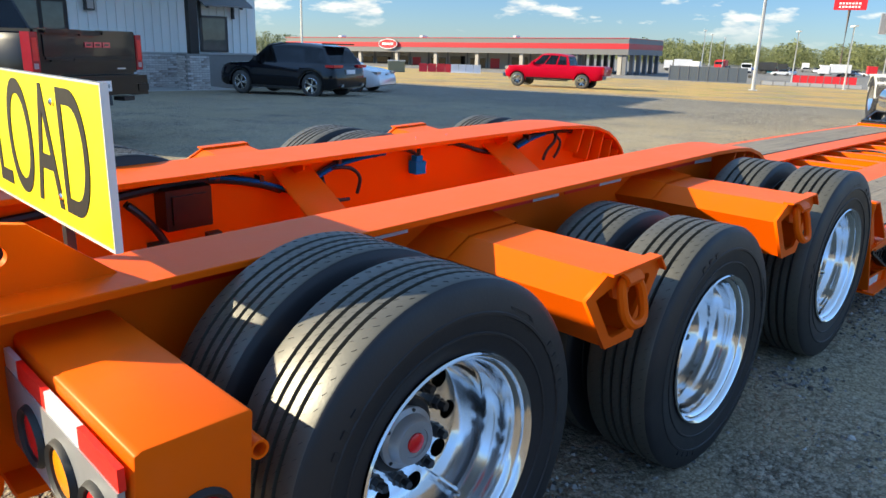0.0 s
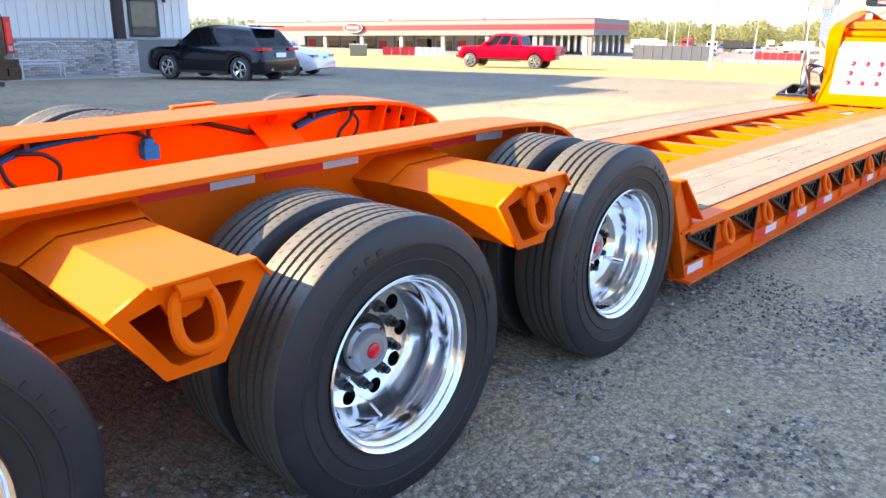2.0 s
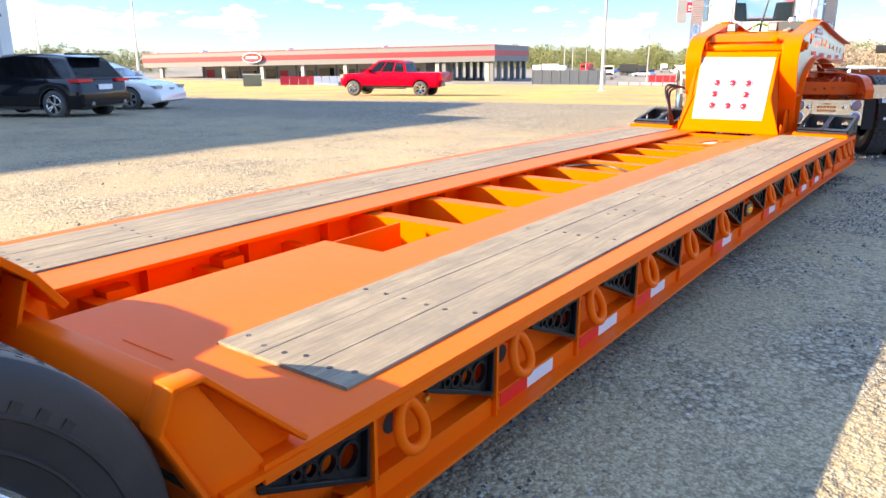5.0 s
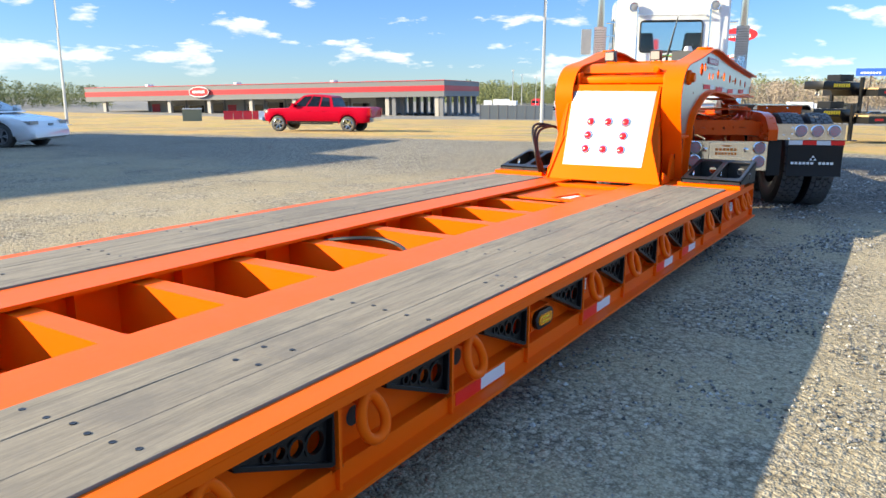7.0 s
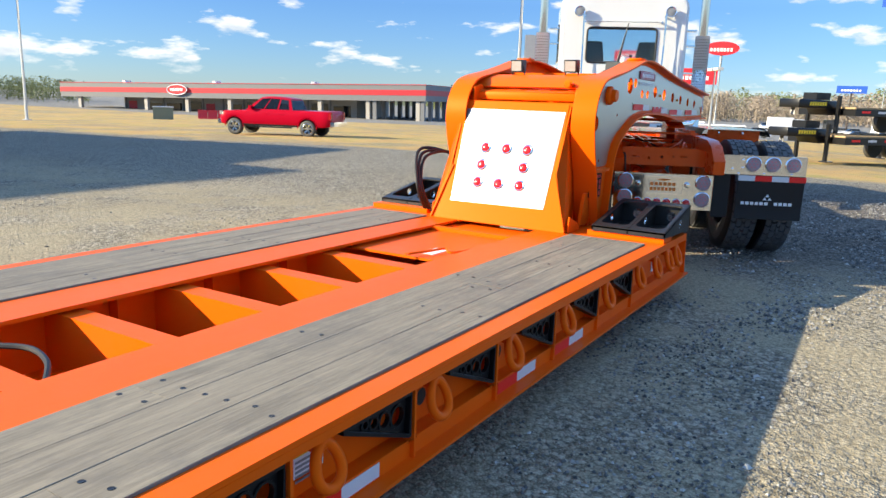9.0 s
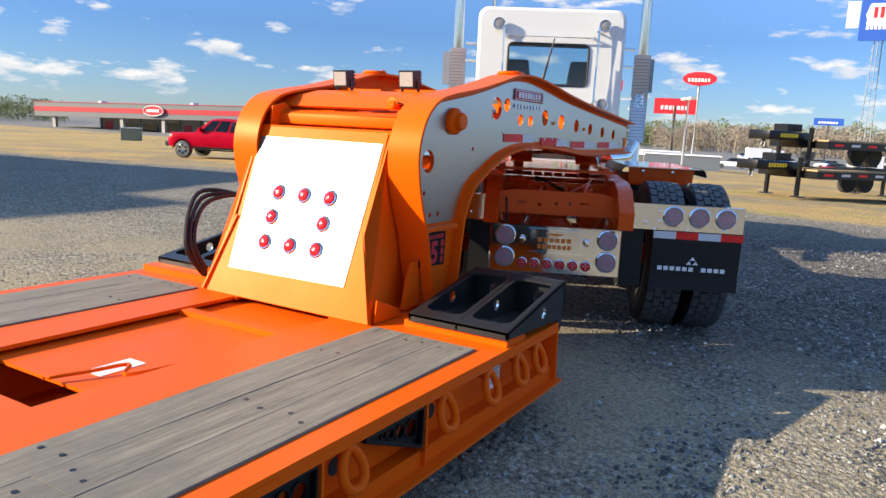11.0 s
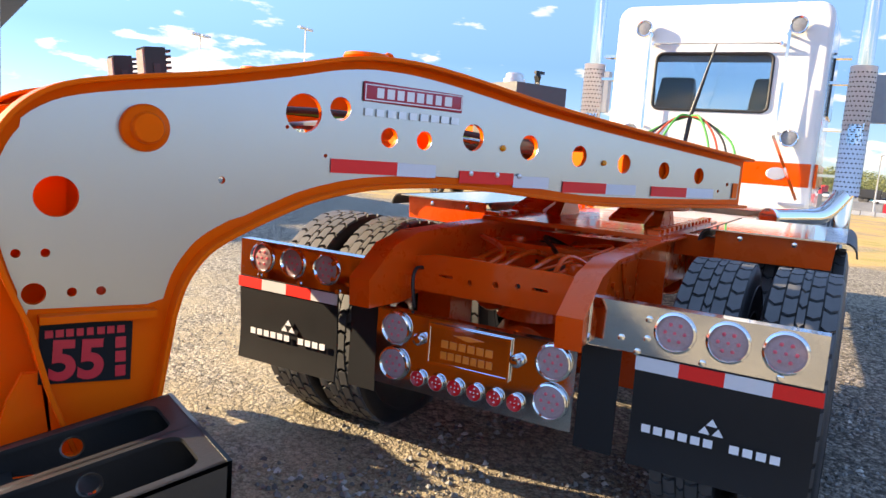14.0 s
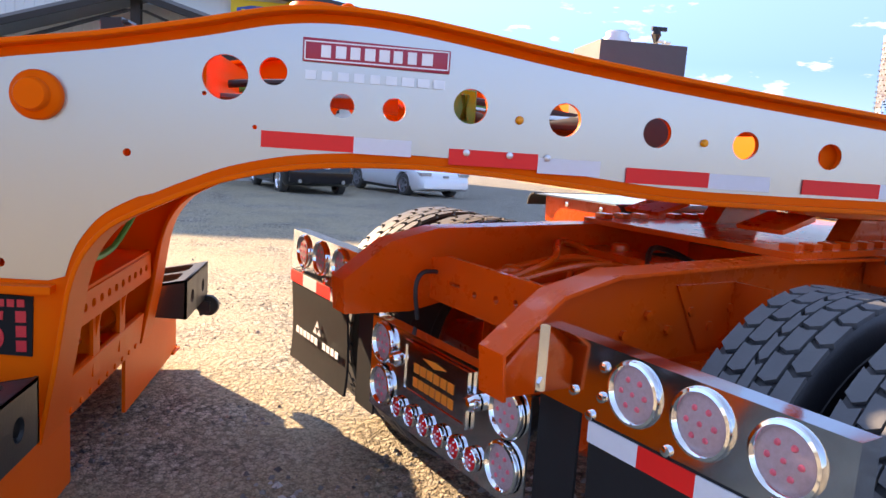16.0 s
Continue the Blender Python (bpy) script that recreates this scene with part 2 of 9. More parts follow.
def wood():
    k = Nodes("weathered_oak")
    rnd = k.random()
    add = k.n.new("ShaderNodeVectorMath")
    add.operation = "ADD"
    sc = k.n.new("ShaderNodeCombineXYZ")
    k.l.new(k.math("MULTIPLY", rnd, 37.0), sc.inputs[0])
    k.l.new(k.math("MULTIPLY", rnd, 11.0), sc.inputs[1])
    k.l.new(k.vec((0.35, 6.0, 6.0)), add.inputs[0])
    k.l.new(sc.outputs[0], add.inputs[1])
    v = add.outputs[0]
    grain = k.noise(3.0, 8.0, 0.7, vec=v)
    fine = k.noise(17.0, 4.0, 0.7, vec=v)
    c = k.ramp(grain, (0.32, (0.11, 0.088, 0.062)), (0.50, (0.29, 0.242, 0.178)), (0.68, (0.46, 0.39, 0.285)))
    c = k.mix(0.42, c, k.ramp(fine, (0.38, (0.08, 0.068, 0.055)), (0.62, (0.42, 0.36, 0.275))))
    c = k.mix(k.math("MULTIPLY", rnd, 0.35), c, (0.31, 0.262, 0.20))
    stain = k.ramp(k.noise(1.5, 6.0, 0.75), (0.48, 0.0), (0.66, 0.62))
    c = k.mix(stain, c, (0.15, 0.13, 0.115))
    c = k.mix(0.16, c, (0.235, 0.222, 0.200))
    c = k.mix(1.0, c, (0.80, 0.795, 0.775), "MULTIPLY")
    k.bump(k.math("ADD", fine, k.math("MULTIPLY", grain, 0.7)), 0.35, 0.004)
    return k.set(Base_Color=c, Roughness=0.72)


WOOD = wood()
OAK_TRIM = plain("dark_stained_timber", (0.02, 0.015, 0.012), 0.6, 0.3, 6.0, 0.3)


def ground_material():
    k = Nodes("gravel_and_grass")
    sp = k.n.new("ShaderNodeSeparateXYZ")
    k.l.new(k.tc.outputs["Object"], sp.inputs[0])
    x = sp.outputs[0]
    # crushed stone: cells of three sizes, grey to buff, in packed fines
    n1 = k.noise(0.35, 5.0, 0.6)

    def cells(scale, *stops):
        grey = k.n.new("ShaderNodeRGBToBW")
        k.l.new(k.voronoi(scale, "Color"), grey.inputs[0])
        return k.ramp(grey.outputs[0], *stops)

    stone = cells(34.0, (0.22, (0.085, 0.082, 0.078)), (0.48, (0.30, 0.285, 0.245)), (0.78, (0.66, 0.63, 0.55)))
    chips = cells(95.0, (0.12, (0.16, 0.145, 0.12)), (0.5, (0.385, 0.35, 0.275)), (0.9, (0.63, 0.59, 0.48)))
    fines = k.ramp(k.noise(130.0, 4.0, 0.75), (0.3, (0.31, 0.258, 0.155)), (0.7, (0.57, 0.488, 0.305)))
    fines = k.mix(0.5, fines, chips)
    packed = k.ramp(k.noise(0.9, 7.0, 0.7), (0.36, 0.20), (0.56, 0.97))
    loose = k.math("MULTIPLY", k.math("SUBTRACT", x, 14.6), 0.5, True)
    packed = k.math("MULTIPLY", packed, k.math("SUBTRACT", 1.0, k.math("MULTIPLY", loose, 0.9)))
    gravel = k.mix(packed, k.mix(0.28, stone, chips), fines)
    gravel = k.mix(n1, gravel, k.mix(1.0, gravel, (0.66, 0.645, 0.615), "MULTIPLY"))
    # gravel colour darkened by the rear axles and round the tractor's place
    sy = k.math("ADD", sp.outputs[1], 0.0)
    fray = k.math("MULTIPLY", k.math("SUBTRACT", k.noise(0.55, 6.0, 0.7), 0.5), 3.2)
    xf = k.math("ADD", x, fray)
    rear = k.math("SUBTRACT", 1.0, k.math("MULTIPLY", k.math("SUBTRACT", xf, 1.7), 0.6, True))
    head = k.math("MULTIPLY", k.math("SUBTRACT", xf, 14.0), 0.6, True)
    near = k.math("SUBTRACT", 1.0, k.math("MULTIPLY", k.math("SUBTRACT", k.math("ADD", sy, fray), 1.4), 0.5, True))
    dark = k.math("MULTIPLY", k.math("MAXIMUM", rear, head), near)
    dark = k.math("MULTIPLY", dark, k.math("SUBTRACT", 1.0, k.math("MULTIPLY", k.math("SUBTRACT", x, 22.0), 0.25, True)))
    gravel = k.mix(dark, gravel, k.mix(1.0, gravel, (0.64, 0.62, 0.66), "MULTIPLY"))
    # shade in the joints between the stones, painted into the colour
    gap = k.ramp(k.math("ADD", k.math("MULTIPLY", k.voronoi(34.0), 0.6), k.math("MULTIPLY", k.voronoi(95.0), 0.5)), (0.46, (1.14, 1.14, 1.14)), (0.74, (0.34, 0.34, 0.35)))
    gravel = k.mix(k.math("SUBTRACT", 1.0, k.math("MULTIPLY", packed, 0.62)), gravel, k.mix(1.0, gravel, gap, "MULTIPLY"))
    gravel = k.mix(1.0, gravel, (0.975, 0.935, 0.90), "MULTIPLY")
    # dry winter grass, then asphalt lots, then a far field
    g = k.ramp(k.noise(0.45, 8.0, 0.72), (0.34, (0.44, 0.25, 0.09)), (0.5, (0.56, 0.37, 0.135)), (0.60, (0.27, 0.285, 0.065)))
    g = k.mix(0.45, g, k.ramp(k.noise(25.0, 5.0, 0.7), (0.3, (0.27, 0.165, 0.06)), (0.7, (0.62, 0.43, 0.20))))
    wob = k.math("MULTIPLY", k.math("SUBTRACT", k.noise(0.30, 6.0, 0.7), 0.5), 7.0)
    edge = k.math("MULTIPLY", k.math("SUBTRACT", k.math("ADD", x, wob), 26.5), 0.8, True)
    strip = k.math("MULTIPLY", k.ramp(k.noise(0.16, 5.0, 0.6), (0.50, 0.0), (0.56, 1.0)), 0.55)
    edge = k.math("MULTIPLY", edge, k.math("SUBTRACT", 1.0, strip))
    c = k.mix(edge, gravel, g)
    lot = k.math("MULTIPLY", k.math("SUBTRACT", k.math("ADD", x, k.math("MULTIPLY", wob, 1.5)), 97.0), 0.5, True)
    c = k.mix(lot, c, k.ramp(k.noise(0.5, 5.0), (0.3, (0.17, 0.165, 0.155)), (0.7, (0.26, 0.25, 0.235))))
    far = k.math("MULTIPLY", k.math("SUBTRACT", x, 330.0), 0.02, True)
    c = k.mix(far, c, (0.10, 0.11, 0.05))
    h = k.math("ADD", k.math("MULTIPLY", k.voronoi(34.0), -0.6), k.math("MULTIPLY", k.voronoi(95.0), -0.35))
    h = k.math("ADD", h, k.math("MULTIPLY", k.noise(5.0, 5.0), 0.6))
    h = k.math("MULTIPLY", h, k.math("SUBTRACT", 1.0, k.math("MULTIPLY", packed, 0.65)))
    k.bump(h, 1.0, 0.028)
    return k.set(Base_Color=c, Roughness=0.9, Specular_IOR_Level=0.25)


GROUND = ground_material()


def stones_material():
    k = Nodes("crushed_stone")
    r = k.n.new("ShaderNodeNewGeometry").outputs["Random Per Island"]
    c = k.ramp(r, (0.0, (0.045, 0.044, 0.044)), (0.55, (0.17, 0.165, 0.158)), (0.9, (0.30, 0.29, 0.27)), (1.0, (0.50, 0.49, 0.46)))
    return k.set(Base_Color=c, Roughness=0.85)


STONE = stones_material()

# ---------------------------------------------------------------- mesh helpers
def box(bm, x0, x1, y0, y1, z0, z1):
    vs = [bm.verts.new(p) for p in ((x0, y0, z0), (x1, y0, z0), (x1, y1, z0), (x0, y1, z0), (x0, y0, z1), (x1, y0, z1), (x1, y1, z1), (x0, y1, z1))]
    for f in ((3, 2, 1, 0), (4, 5, 6, 7), (0, 1, 5, 4), (1, 2, 6, 5), (2, 3, 7, 6), (3, 0, 4, 7)):
        bm.faces.new([vs[i] for i in f])
    return vs


def prism(bm, pts, a, b, axis="y"):
    """A polygon of (p, q) drawn out along an axis from a to b: along y it lies in (x, z), along x in (y, z), along z in (x, y)."""
    def at(p, q, r):
        return {"y": (p, r, q), "x": (r, p, q), "z": (p, q, r)}[axis]
    lo = [bm.verts.new(at(p, q, a)) for p, q in pts]
    hi = [bm.verts.new(at(p, q, b)) for p, q in pts]
    fs = [bm.faces.new(lo), bm.faces.new(hi[::-1])]
    n = len(pts)
    for i in range(n):
        fs.append(bm.faces.new((lo[i], hi[i], hi[(i + 1) % n], lo[(i + 1) % n])))
    bmesh.ops.recalc_face_normals(bm, faces=fs)
    return lo + hi


def frame_of(d):
    d = Vector(d).normalized()
    a = Vector((0, 0, 1)) if abs(d.z) < 0.9 else Vector((1, 0, 0))
    s = d.cross(a).normalized()
    return s, s.cross(d)


def tube(bm, pts, r, seg=10, cap=True):
    """A round tube along points."""
    pts = [Vector(p) for p in pts]
    rings = []
    for i, p in enumerate(pts):
        d = pts[min(i + 1, len(pts) - 1)] - pts[max(i - 1, 0)]
        s, t = frame_of(d)
        if rings:
            s = (last_s - d.normalized() * last_s.dot(d.normalized())).normalized()
            t = d.normalized().cross(s)
        last_s = s
        rr = r[i] if isinstance(r, (list, tuple)) else r
        rings.append([bm.verts.new(p + (s * math.cos(a) + t * math.sin(a)) * rr) for a in [2 * math.pi * k / seg for k in range(seg)]])
    fs = []
    for u, v in zip(rings, rings[1:]):
        for k in range(seg):
            fs.append(bm.faces.new((u[k], u[(k + 1) % seg], v[(k + 1) % seg], v[k])))
    if cap:
        fs += [bm.faces.new(rings[0][::-1]), bm.faces.new(rings[-1])]
    bmesh.ops.recalc_face_normals(bm, faces=fs)
    return rings


def loop_tube(bm, pts, r, seg=8):
    """A closed ring of round bar."""
    pts = [Vector(p) for p in pts]
    c = sum(pts, Vector()) / len(pts)
    nrm = (pts[0] - c).cross(pts[1] - c).normalized()
    n = len(pts)
    rings = []
    for i, p in enumerate(pts):
        d = (pts[(i + 1) % n] - pts[i - 1]).normalized()
        s = d.cross(nrm).normalized()
        rings.append([bm.verts.new(p + (s * math.cos(a) + nrm * math.sin(a)) * r) for a in [2 * math.pi * k / seg for k in range(seg)]])
    fs = []
    for i in range(n):
        u, v = rings[i], rings[(i + 1) % n]
        for k in range(seg):
            fs.append(bm.faces.new((u[k], u[(k + 1) % seg], v[(k + 1) % seg], v[k])))
    bmesh.ops.recalc_face_normals(bm, faces=fs)


def lathe(bm, prof, seg=48, m=None, closed=False):
    """(radius, depth) turned about the local y axis; depth runs along +y."""
    m = m or Matrix()
    rings = []
    for r, d in prof:
        if r < 1e-5:
            rings.append([bm.verts.new(m @ Vector((0, d, 0)))])
        else:
            rings.append([bm.verts.new(m @ Vector((r * math.cos(a), d, r * math.sin(a)))) for a in [2 * math.pi * k / seg for k in range(seg)]])
    fs = []
    pairs = list(zip(rings, rings[1:]))
    if closed:
        pairs.append((rings[-1], rings[0]))
    for u, v in pairs:
        for k in range(seg):
            k2 = (k + 1) % seg
            if len(u) == 1 and len(v) == 1:
                continue
            if len(u) == 1:
                fs.append(bm.faces.new((u[0], v[k2], v[k])))
            elif len(v) == 1:
                fs.append(bm.faces.new((u[k], u[k2], v[0])))
            else:
                fs.append(bm.faces.new((u[k], u[k2], v[k2], v[k])))
    bmesh.ops.recalc_face_normals(bm, faces=fs)


def loft(bm, rings, cap=True):
    """Rings of equal length joined one to the next."""
    rs = [[bm.verts.new(p) for p in ring] for ring in rings]
    n = len(rs[0])
    fs = []
    for u, v in zip(rs, rs[1:]):
        for k in range(n):
            fs.append(bm.faces.new((u[k], u[(k + 1) % n], v[(k + 1) % n], v[k])))
    if cap:
        fs += [bm.faces.new(rs[0][::-1]), bm.faces.new(rs[-1])]
    bmesh.ops.recalc_face_normals(bm, faces=fs)


def band(bm, prof, y0, y1, th, inward=1.0):
    """A plate of a thickness that follows a line of (x, z), from y0 to y1."""
    n = len(prof)
    lo = []
    for i, (x, z) in enumerate(prof):
        a, b = prof[max(i - 1, 0)], prof[min(i + 1, n - 1)]
        d = Vector((b[0] - a[0], b[1] - a[1])).normalized()
        lo.append((x - d.y * th * inward, z + d.x * th * inward))
    fs = []
    cols = [[bm.verts.new(p) for p in ((x, y0, z), (x, y1, z), (u, y1, w), (u, y0, w))] for (x, z), (u, w) in zip(prof, lo)]
    for a, b in zip(cols, cols[1:]):
        for k in range(4):
            fs.append(bm.faces.new((a[k], a[(k + 1) % 4], b[(k + 1) % 4], b[k])))
    fs += [bm.faces.new(cols[0][::-1]), bm.faces.new(cols[-1])]
    bmesh.ops.recalc_face_normals(bm, faces=fs)


def rounded(bm, width, seg=2, angle=40):
    """Bevels the sharp edges."""
    es = [e for e in bm.edges if len(e.link_faces) == 2 and e.calc_face_angle(0) > radians(angle)]
    bmesh.ops.bevel(bm, geom=es, offset=width, segments=seg, affect="EDGES", profile=0.5, clamp_overlap=True)
    return bm


def mesh_of(name, bm, material, smooth=True):
    me = bpy.data.meshes.new(name)
    bm.to_mesh(me)
    bm.free()
    me.materials.append(material)
    if smooth:
        me.shade_smooth()
        me.set_sharp_from_angle(angle=radians(38))
    return me


INWORLD = set()


def thing(name, m=None, label="", category="", group="", kind="", inworld=False):
    """An Empty at a thing's base. inworld: its parts are given in the world's coordinates."""
    ob = new(name)
    ob.empty_display_size = 0.2
    ob.matrix_basis = m or Matrix()
    if inworld:
        INWORLD.add(ob.name)
    return tagged(ob, label, category, group, kind)


def hang(ob, parent, m=None):
    ob.parent = parent
    if parent is not None and parent.name in INWORLD:
        ob.matrix_parent_inverse = parent.matrix_basis.inverted()
    if m is not None:
        ob.matrix_basis = m
    return ob


def part(name, bm, material, parent=None, label="", m=None, smooth=True):
    """Links a bmesh as one mesh object under a thing or a part."""
    me = bm if isinstance(bm, bpy.types.Mesh) else mesh_of(name, bm, material, smooth)
    ob = new(name, me)
    if parent is not None:
        hang(ob, parent, m)
    elif m is not None:
        ob.matrix_basis = m
    return tagged(ob, label)


def plate_mesh(name, outline, holes, th, material, y=0.0):
    """A flat plate with holes cut through: outline and holes in (x, z); it stands from y to y + th."""
    cu = bpy.data.curves.new(name, "CURVE")
    cu.dimensions, cu.fill_mode, cu.extrude = "2D", "BOTH", th / 2
    for loop in (outline, *holes):
        sp = cu.splines.new("POLY")
        sp.points.add(len(loop) - 1)
        for p, (px, pz) in zip(sp.points, loop):
            p.co = (px, pz, 0, 1)
        sp.use_cyclic_u = True
    ob = bpy.data.objects.new(name, cu)
    me = bpy.data.meshes.new_from_object(ob)
    bpy.data.objects.remove(ob)
    me.transform(Matrix(((1, 0, 0, 0), (0, 0, 1, y + th / 2), (0, 1, 0, 0), (0, 0, 0, 1))))
    me.flip_normals()
    me.materials.clear()
    me.materials.append(material)
    me.name = name
    return me


def circle(cx, cz, r, n=28):
    return [(cx + r * math.cos(2 * math.pi * k / n), cz + r * math.sin(2 * math.pi * k / n)) for k in range(n)]


def ring_slot(cx, cz, w, h, n=8):
    """A rounded slot."""
    r = min(w, h) / 2
    pts = []
    for qx, qz, a0 in ((1, 1, 0), (-1, 1, 90), (-1, -1, 180), (1, -1, 270)):
        for k in range(n + 1):
            a = radians(a0 + 90 * k / n)
            pts.append((cx + qx * (w / 2 - r) + r * math.cos(a), cz + qz * (h / 2 - r) + r * math.sin(a)))
    return pts


def spline(pts, n=6, closed=False):
    """A smooth line through points (Catmull-Rom)."""
    P = [Vector(p) for p in pts]
    out = []
    m = len(P)
    for i in range(m if closed else m - 1):
        a, b, c, d = (P[(i - 1) % m], P[i], P[(i + 1) % m], P[(i + 2) % m]) if closed else (P[max(i - 1, 0)], P[i], P[i + 1], P[min(i + 2, m - 1)])
        for k in range(n):
            t = k / n
            out.append(0.5 * ((2 * b) + (c - a) * t + (2 * a - 5 * b + 4 * c - d) * t * t + (3 * b - a - 3 * c + d) * t ** 3))
    if not closed:
        out.append(P[-1])
    return [tuple(v) for v in out]


def text_mesh(name, body, size, th, material, stretch=1.0, bold=0.0):
    """Built-in font letters, centred, upright in (x, z), facing -y."""
    cu = bpy.data.curves.new(name, "FONT")
    cu.body, cu.size, cu.extrude, cu.offset = body, size, th / 2, bold
    cu.align_x, cu.align_y = "CENTER", "CENTER"
    ob = bpy.data.objects.new(name, cu)
    me = bpy.data.meshes.new_from_object(ob)
    bpy.data.objects.remove(ob)
    me.transform(Matrix(((stretch, 0, 0, 0), (0, 0, -1, 0), (0, 1, 0, 0), (0, 0, 0, 1))))
    me.materials.clear()
    me.materials.append(material)
    return me


def letter_bars(parent, material, x0, x1, z0, z1, n, y, th=0.002, seed=1):
    """Plain bars in place of letters that are not spelt out, each a part of its own."""
    rnd = random.Random(seed)
    step = (x1 - x0) / n
    for i in range(n):
        bm = bmesh.new()
        box(bm, x0 + i * step, x0 + i * step + step * rnd.uniform(0.62, 0.8), y, y + th, z0, z1)
        part("letter_bar", bm, material, parent)


def bars(bm, x0, x1, z0, z1, n, y, th=0.002, seed=1):
    """Plain bars in place of letters that are not spelt out."""
    rnd = random.Random(seed)
    step = (x1 - x0) / n
    for i in range(n):
        w = step * rnd.uniform(0.62, 0.8)
        box(bm, x0 + i * step, x0 + i * step + w, y, y + th, z0, z1)

# ---------------------------------------------------------------- ground
def ground_z(x, y):
    """The yard: flat, a low crown beyond the trailer, falling away slowly to the road."""
    z = 0.09 * math.exp(-((y - 4.2) / 2.2) ** 2)
    z -= 0.082 * math.exp(-((x - 2.5) / 0.75) ** 2 - ((y - 1.1) / 0.85) ** 2)
    d = math.hypot(x - 8.0, y - 2.0)
    z -= 0.32 * max(0.0, min(1.0, (d - 12.0) / 14.0)) ** 1.3
    z -= 0.50 * max(0.0, min(1.0, (d - 24.0) / 22.0))
    z -= 2.2 * max(0.0, min(1.0, (d - 45.0) / 85.0))
    return z


def build_ground():
    xs = sorted({*[-4 + 0.5 * i for i in range(53)], *[0.25 + 0.25 * i for i in range(20)], *[22.5 + 2.5 * i for i in range(20)], -12, -30, -80, -250, -900, -2600, 80, 100, 130, 170, 240, 400, 900, 2800})
    ys = sorted({*[-5 + 0.5 * i for i in range(45)], *[-0.75 + 0.25 * i for i in range(14)], *[18 + 2.0 * i for i in range(16)], -8, -14, -30, -80, -250, -900, -2600, 60, 80, 110, 150, 240, 500, 1200, 2800})
    bm = bmesh.new()
    grid = [[bm.verts.new((x, y, ground_z(x, y) + (0.012 * noise.noise((x * 0.8, y * 0.8, 0.3)) if abs(x) < 40 and abs(y) < 40 else 0))) for y in ys] for x in xs]
    for i in range(len(xs) - 1):
        for j in range(len(ys) - 1):
            bm.faces.new((grid[i][j], grid[i + 1][j], grid[i + 1][j + 1], grid[i][j + 1]))
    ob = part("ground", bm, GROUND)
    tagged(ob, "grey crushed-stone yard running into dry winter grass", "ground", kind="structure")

    # loose stones where the camera passes close
    rnd = random.Random(5)
    verts, faces = [], []
    spots = []
    for _ in range(60000):
        spots.append((rnd.uniform(-1.0, 18.0), rnd.uniform(-2.6, 1.6), rnd.uniform(0.004, 0.013)))
    for _ in range(6000):
        spots.append((rnd.uniform(12.5, 18.0), rnd.uniform(1.2, 6.0), rnd.uniform(0.003, 0.009)))
    for _ in range(7000):
        spots.append((rnd.uniform(0.0, 22.0), rnd.uniform(3.8, 9.0), rnd.uniform(0.005, 0.012)))
    for _ in range(6000):
        spots.append((rnd.uniform(-1.0, 18.0), rnd.uniform(-2.6, 1.4), rnd.uniform(0.010, 0.018)))
    for _ in range(9000):
        spots.append((rnd.choice((rnd.uniform(-1.0, 4.0), rnd.uniform(12.4, 18.5))), rnd.uniform(-2.6, 2.2), rnd.uniform(0.008, 0.022)))
    for _ in range(16000):
        spots.append((rnd.uniform(12.8, 22.0), rnd.uniform(-3.6, 3.0), rnd.uniform(0.009, 0.024)))
    for _ in range(350):
        spots.append((rnd.uniform(0.0, 20.0), rnd.uniform(-3.0, 8.0), rnd.uniform(0.015, 0.028)))
    # the stones lie in drifts, with swept fines between them
    spots = [(x, y, r) for x, y, r in spots if noise.noise((x * 0.9, y * 1.3, 4.0)) + 0.6 * noise.noise((x * 2.6, y * 2.6, 9.0)) > rnd.uniform(-0.15, 0.25)]
    for x, y, r in spots:
        z = ground_z(x, y)
        i = len(verts)
        a = rnd.uniform(0, 6.28)
        q = [rnd.uniform(0.6, 1.15) for _ in range(6)]
        ca, sa = math.cos(a) * r, math.sin(a) * r
        verts += [(x + ca * q[0], y + sa * q[0], z), (x - sa * q[1], y + ca * q[1], z + r * 0.15), (x - ca * q[2], y - sa * q[2], z), (x + sa * q[3], y - ca * q[3], z + r * 0.1),
                  (x + ca * 0.2, y + sa * 0.2, z + r * 0.85 * q[4]), (x - ca * 0.3 * q[5], y + ca * 0.3, z + r * 0.7 * q[5]), (x, y, z - r * 0.6)]
        faces += [(i, i + 1, i + 4), (i + 1, i + 5, i + 4), (i + 1, i + 2, i + 5), (i + 2, i + 3, i + 5), (i + 3, i + 4, i + 5), (i + 3, i, i + 4),
                  (i + 1, i, i + 6), (i + 2, i + 1, i + 6), (i + 3, i + 2, i + 6), (i, i + 3, i + 6)]
    me = bpy.data.meshes.new("loose_stones")
    me.from_pydata(verts, [], faces)
    me.materials.append(STONE)
    tagged(new("loose_stones", me), "loose angular grey stones on the gravel yard", "gravel", kind="stuff")


build_ground()

# ---------------------------------------------------------------- lowboy trailer
CY = 2.30                          # the trailer's middle line


def mirror(y):
    return 2 * CY - y


def camber(x):
    """The deck is bowed up a little between its ends."""
    return 0.032 * max(0.0, 1 - ((x - 8.9) / 4.2) ** 2) if 4.7 < x < 13.1 else 0.0


def rear_z(x, y=1.79):
    """How far the rear frame leans: up to the front and to the far side."""
    return 0.028 * (x - 2.5) + 0.05 * max(0.0, y - 1.9) + 0.05 * max(0.0, y - 3.0)


def bow(bm):
    for v in bm.verts:
        v.co.z += camber(v.co.x)
    return bm


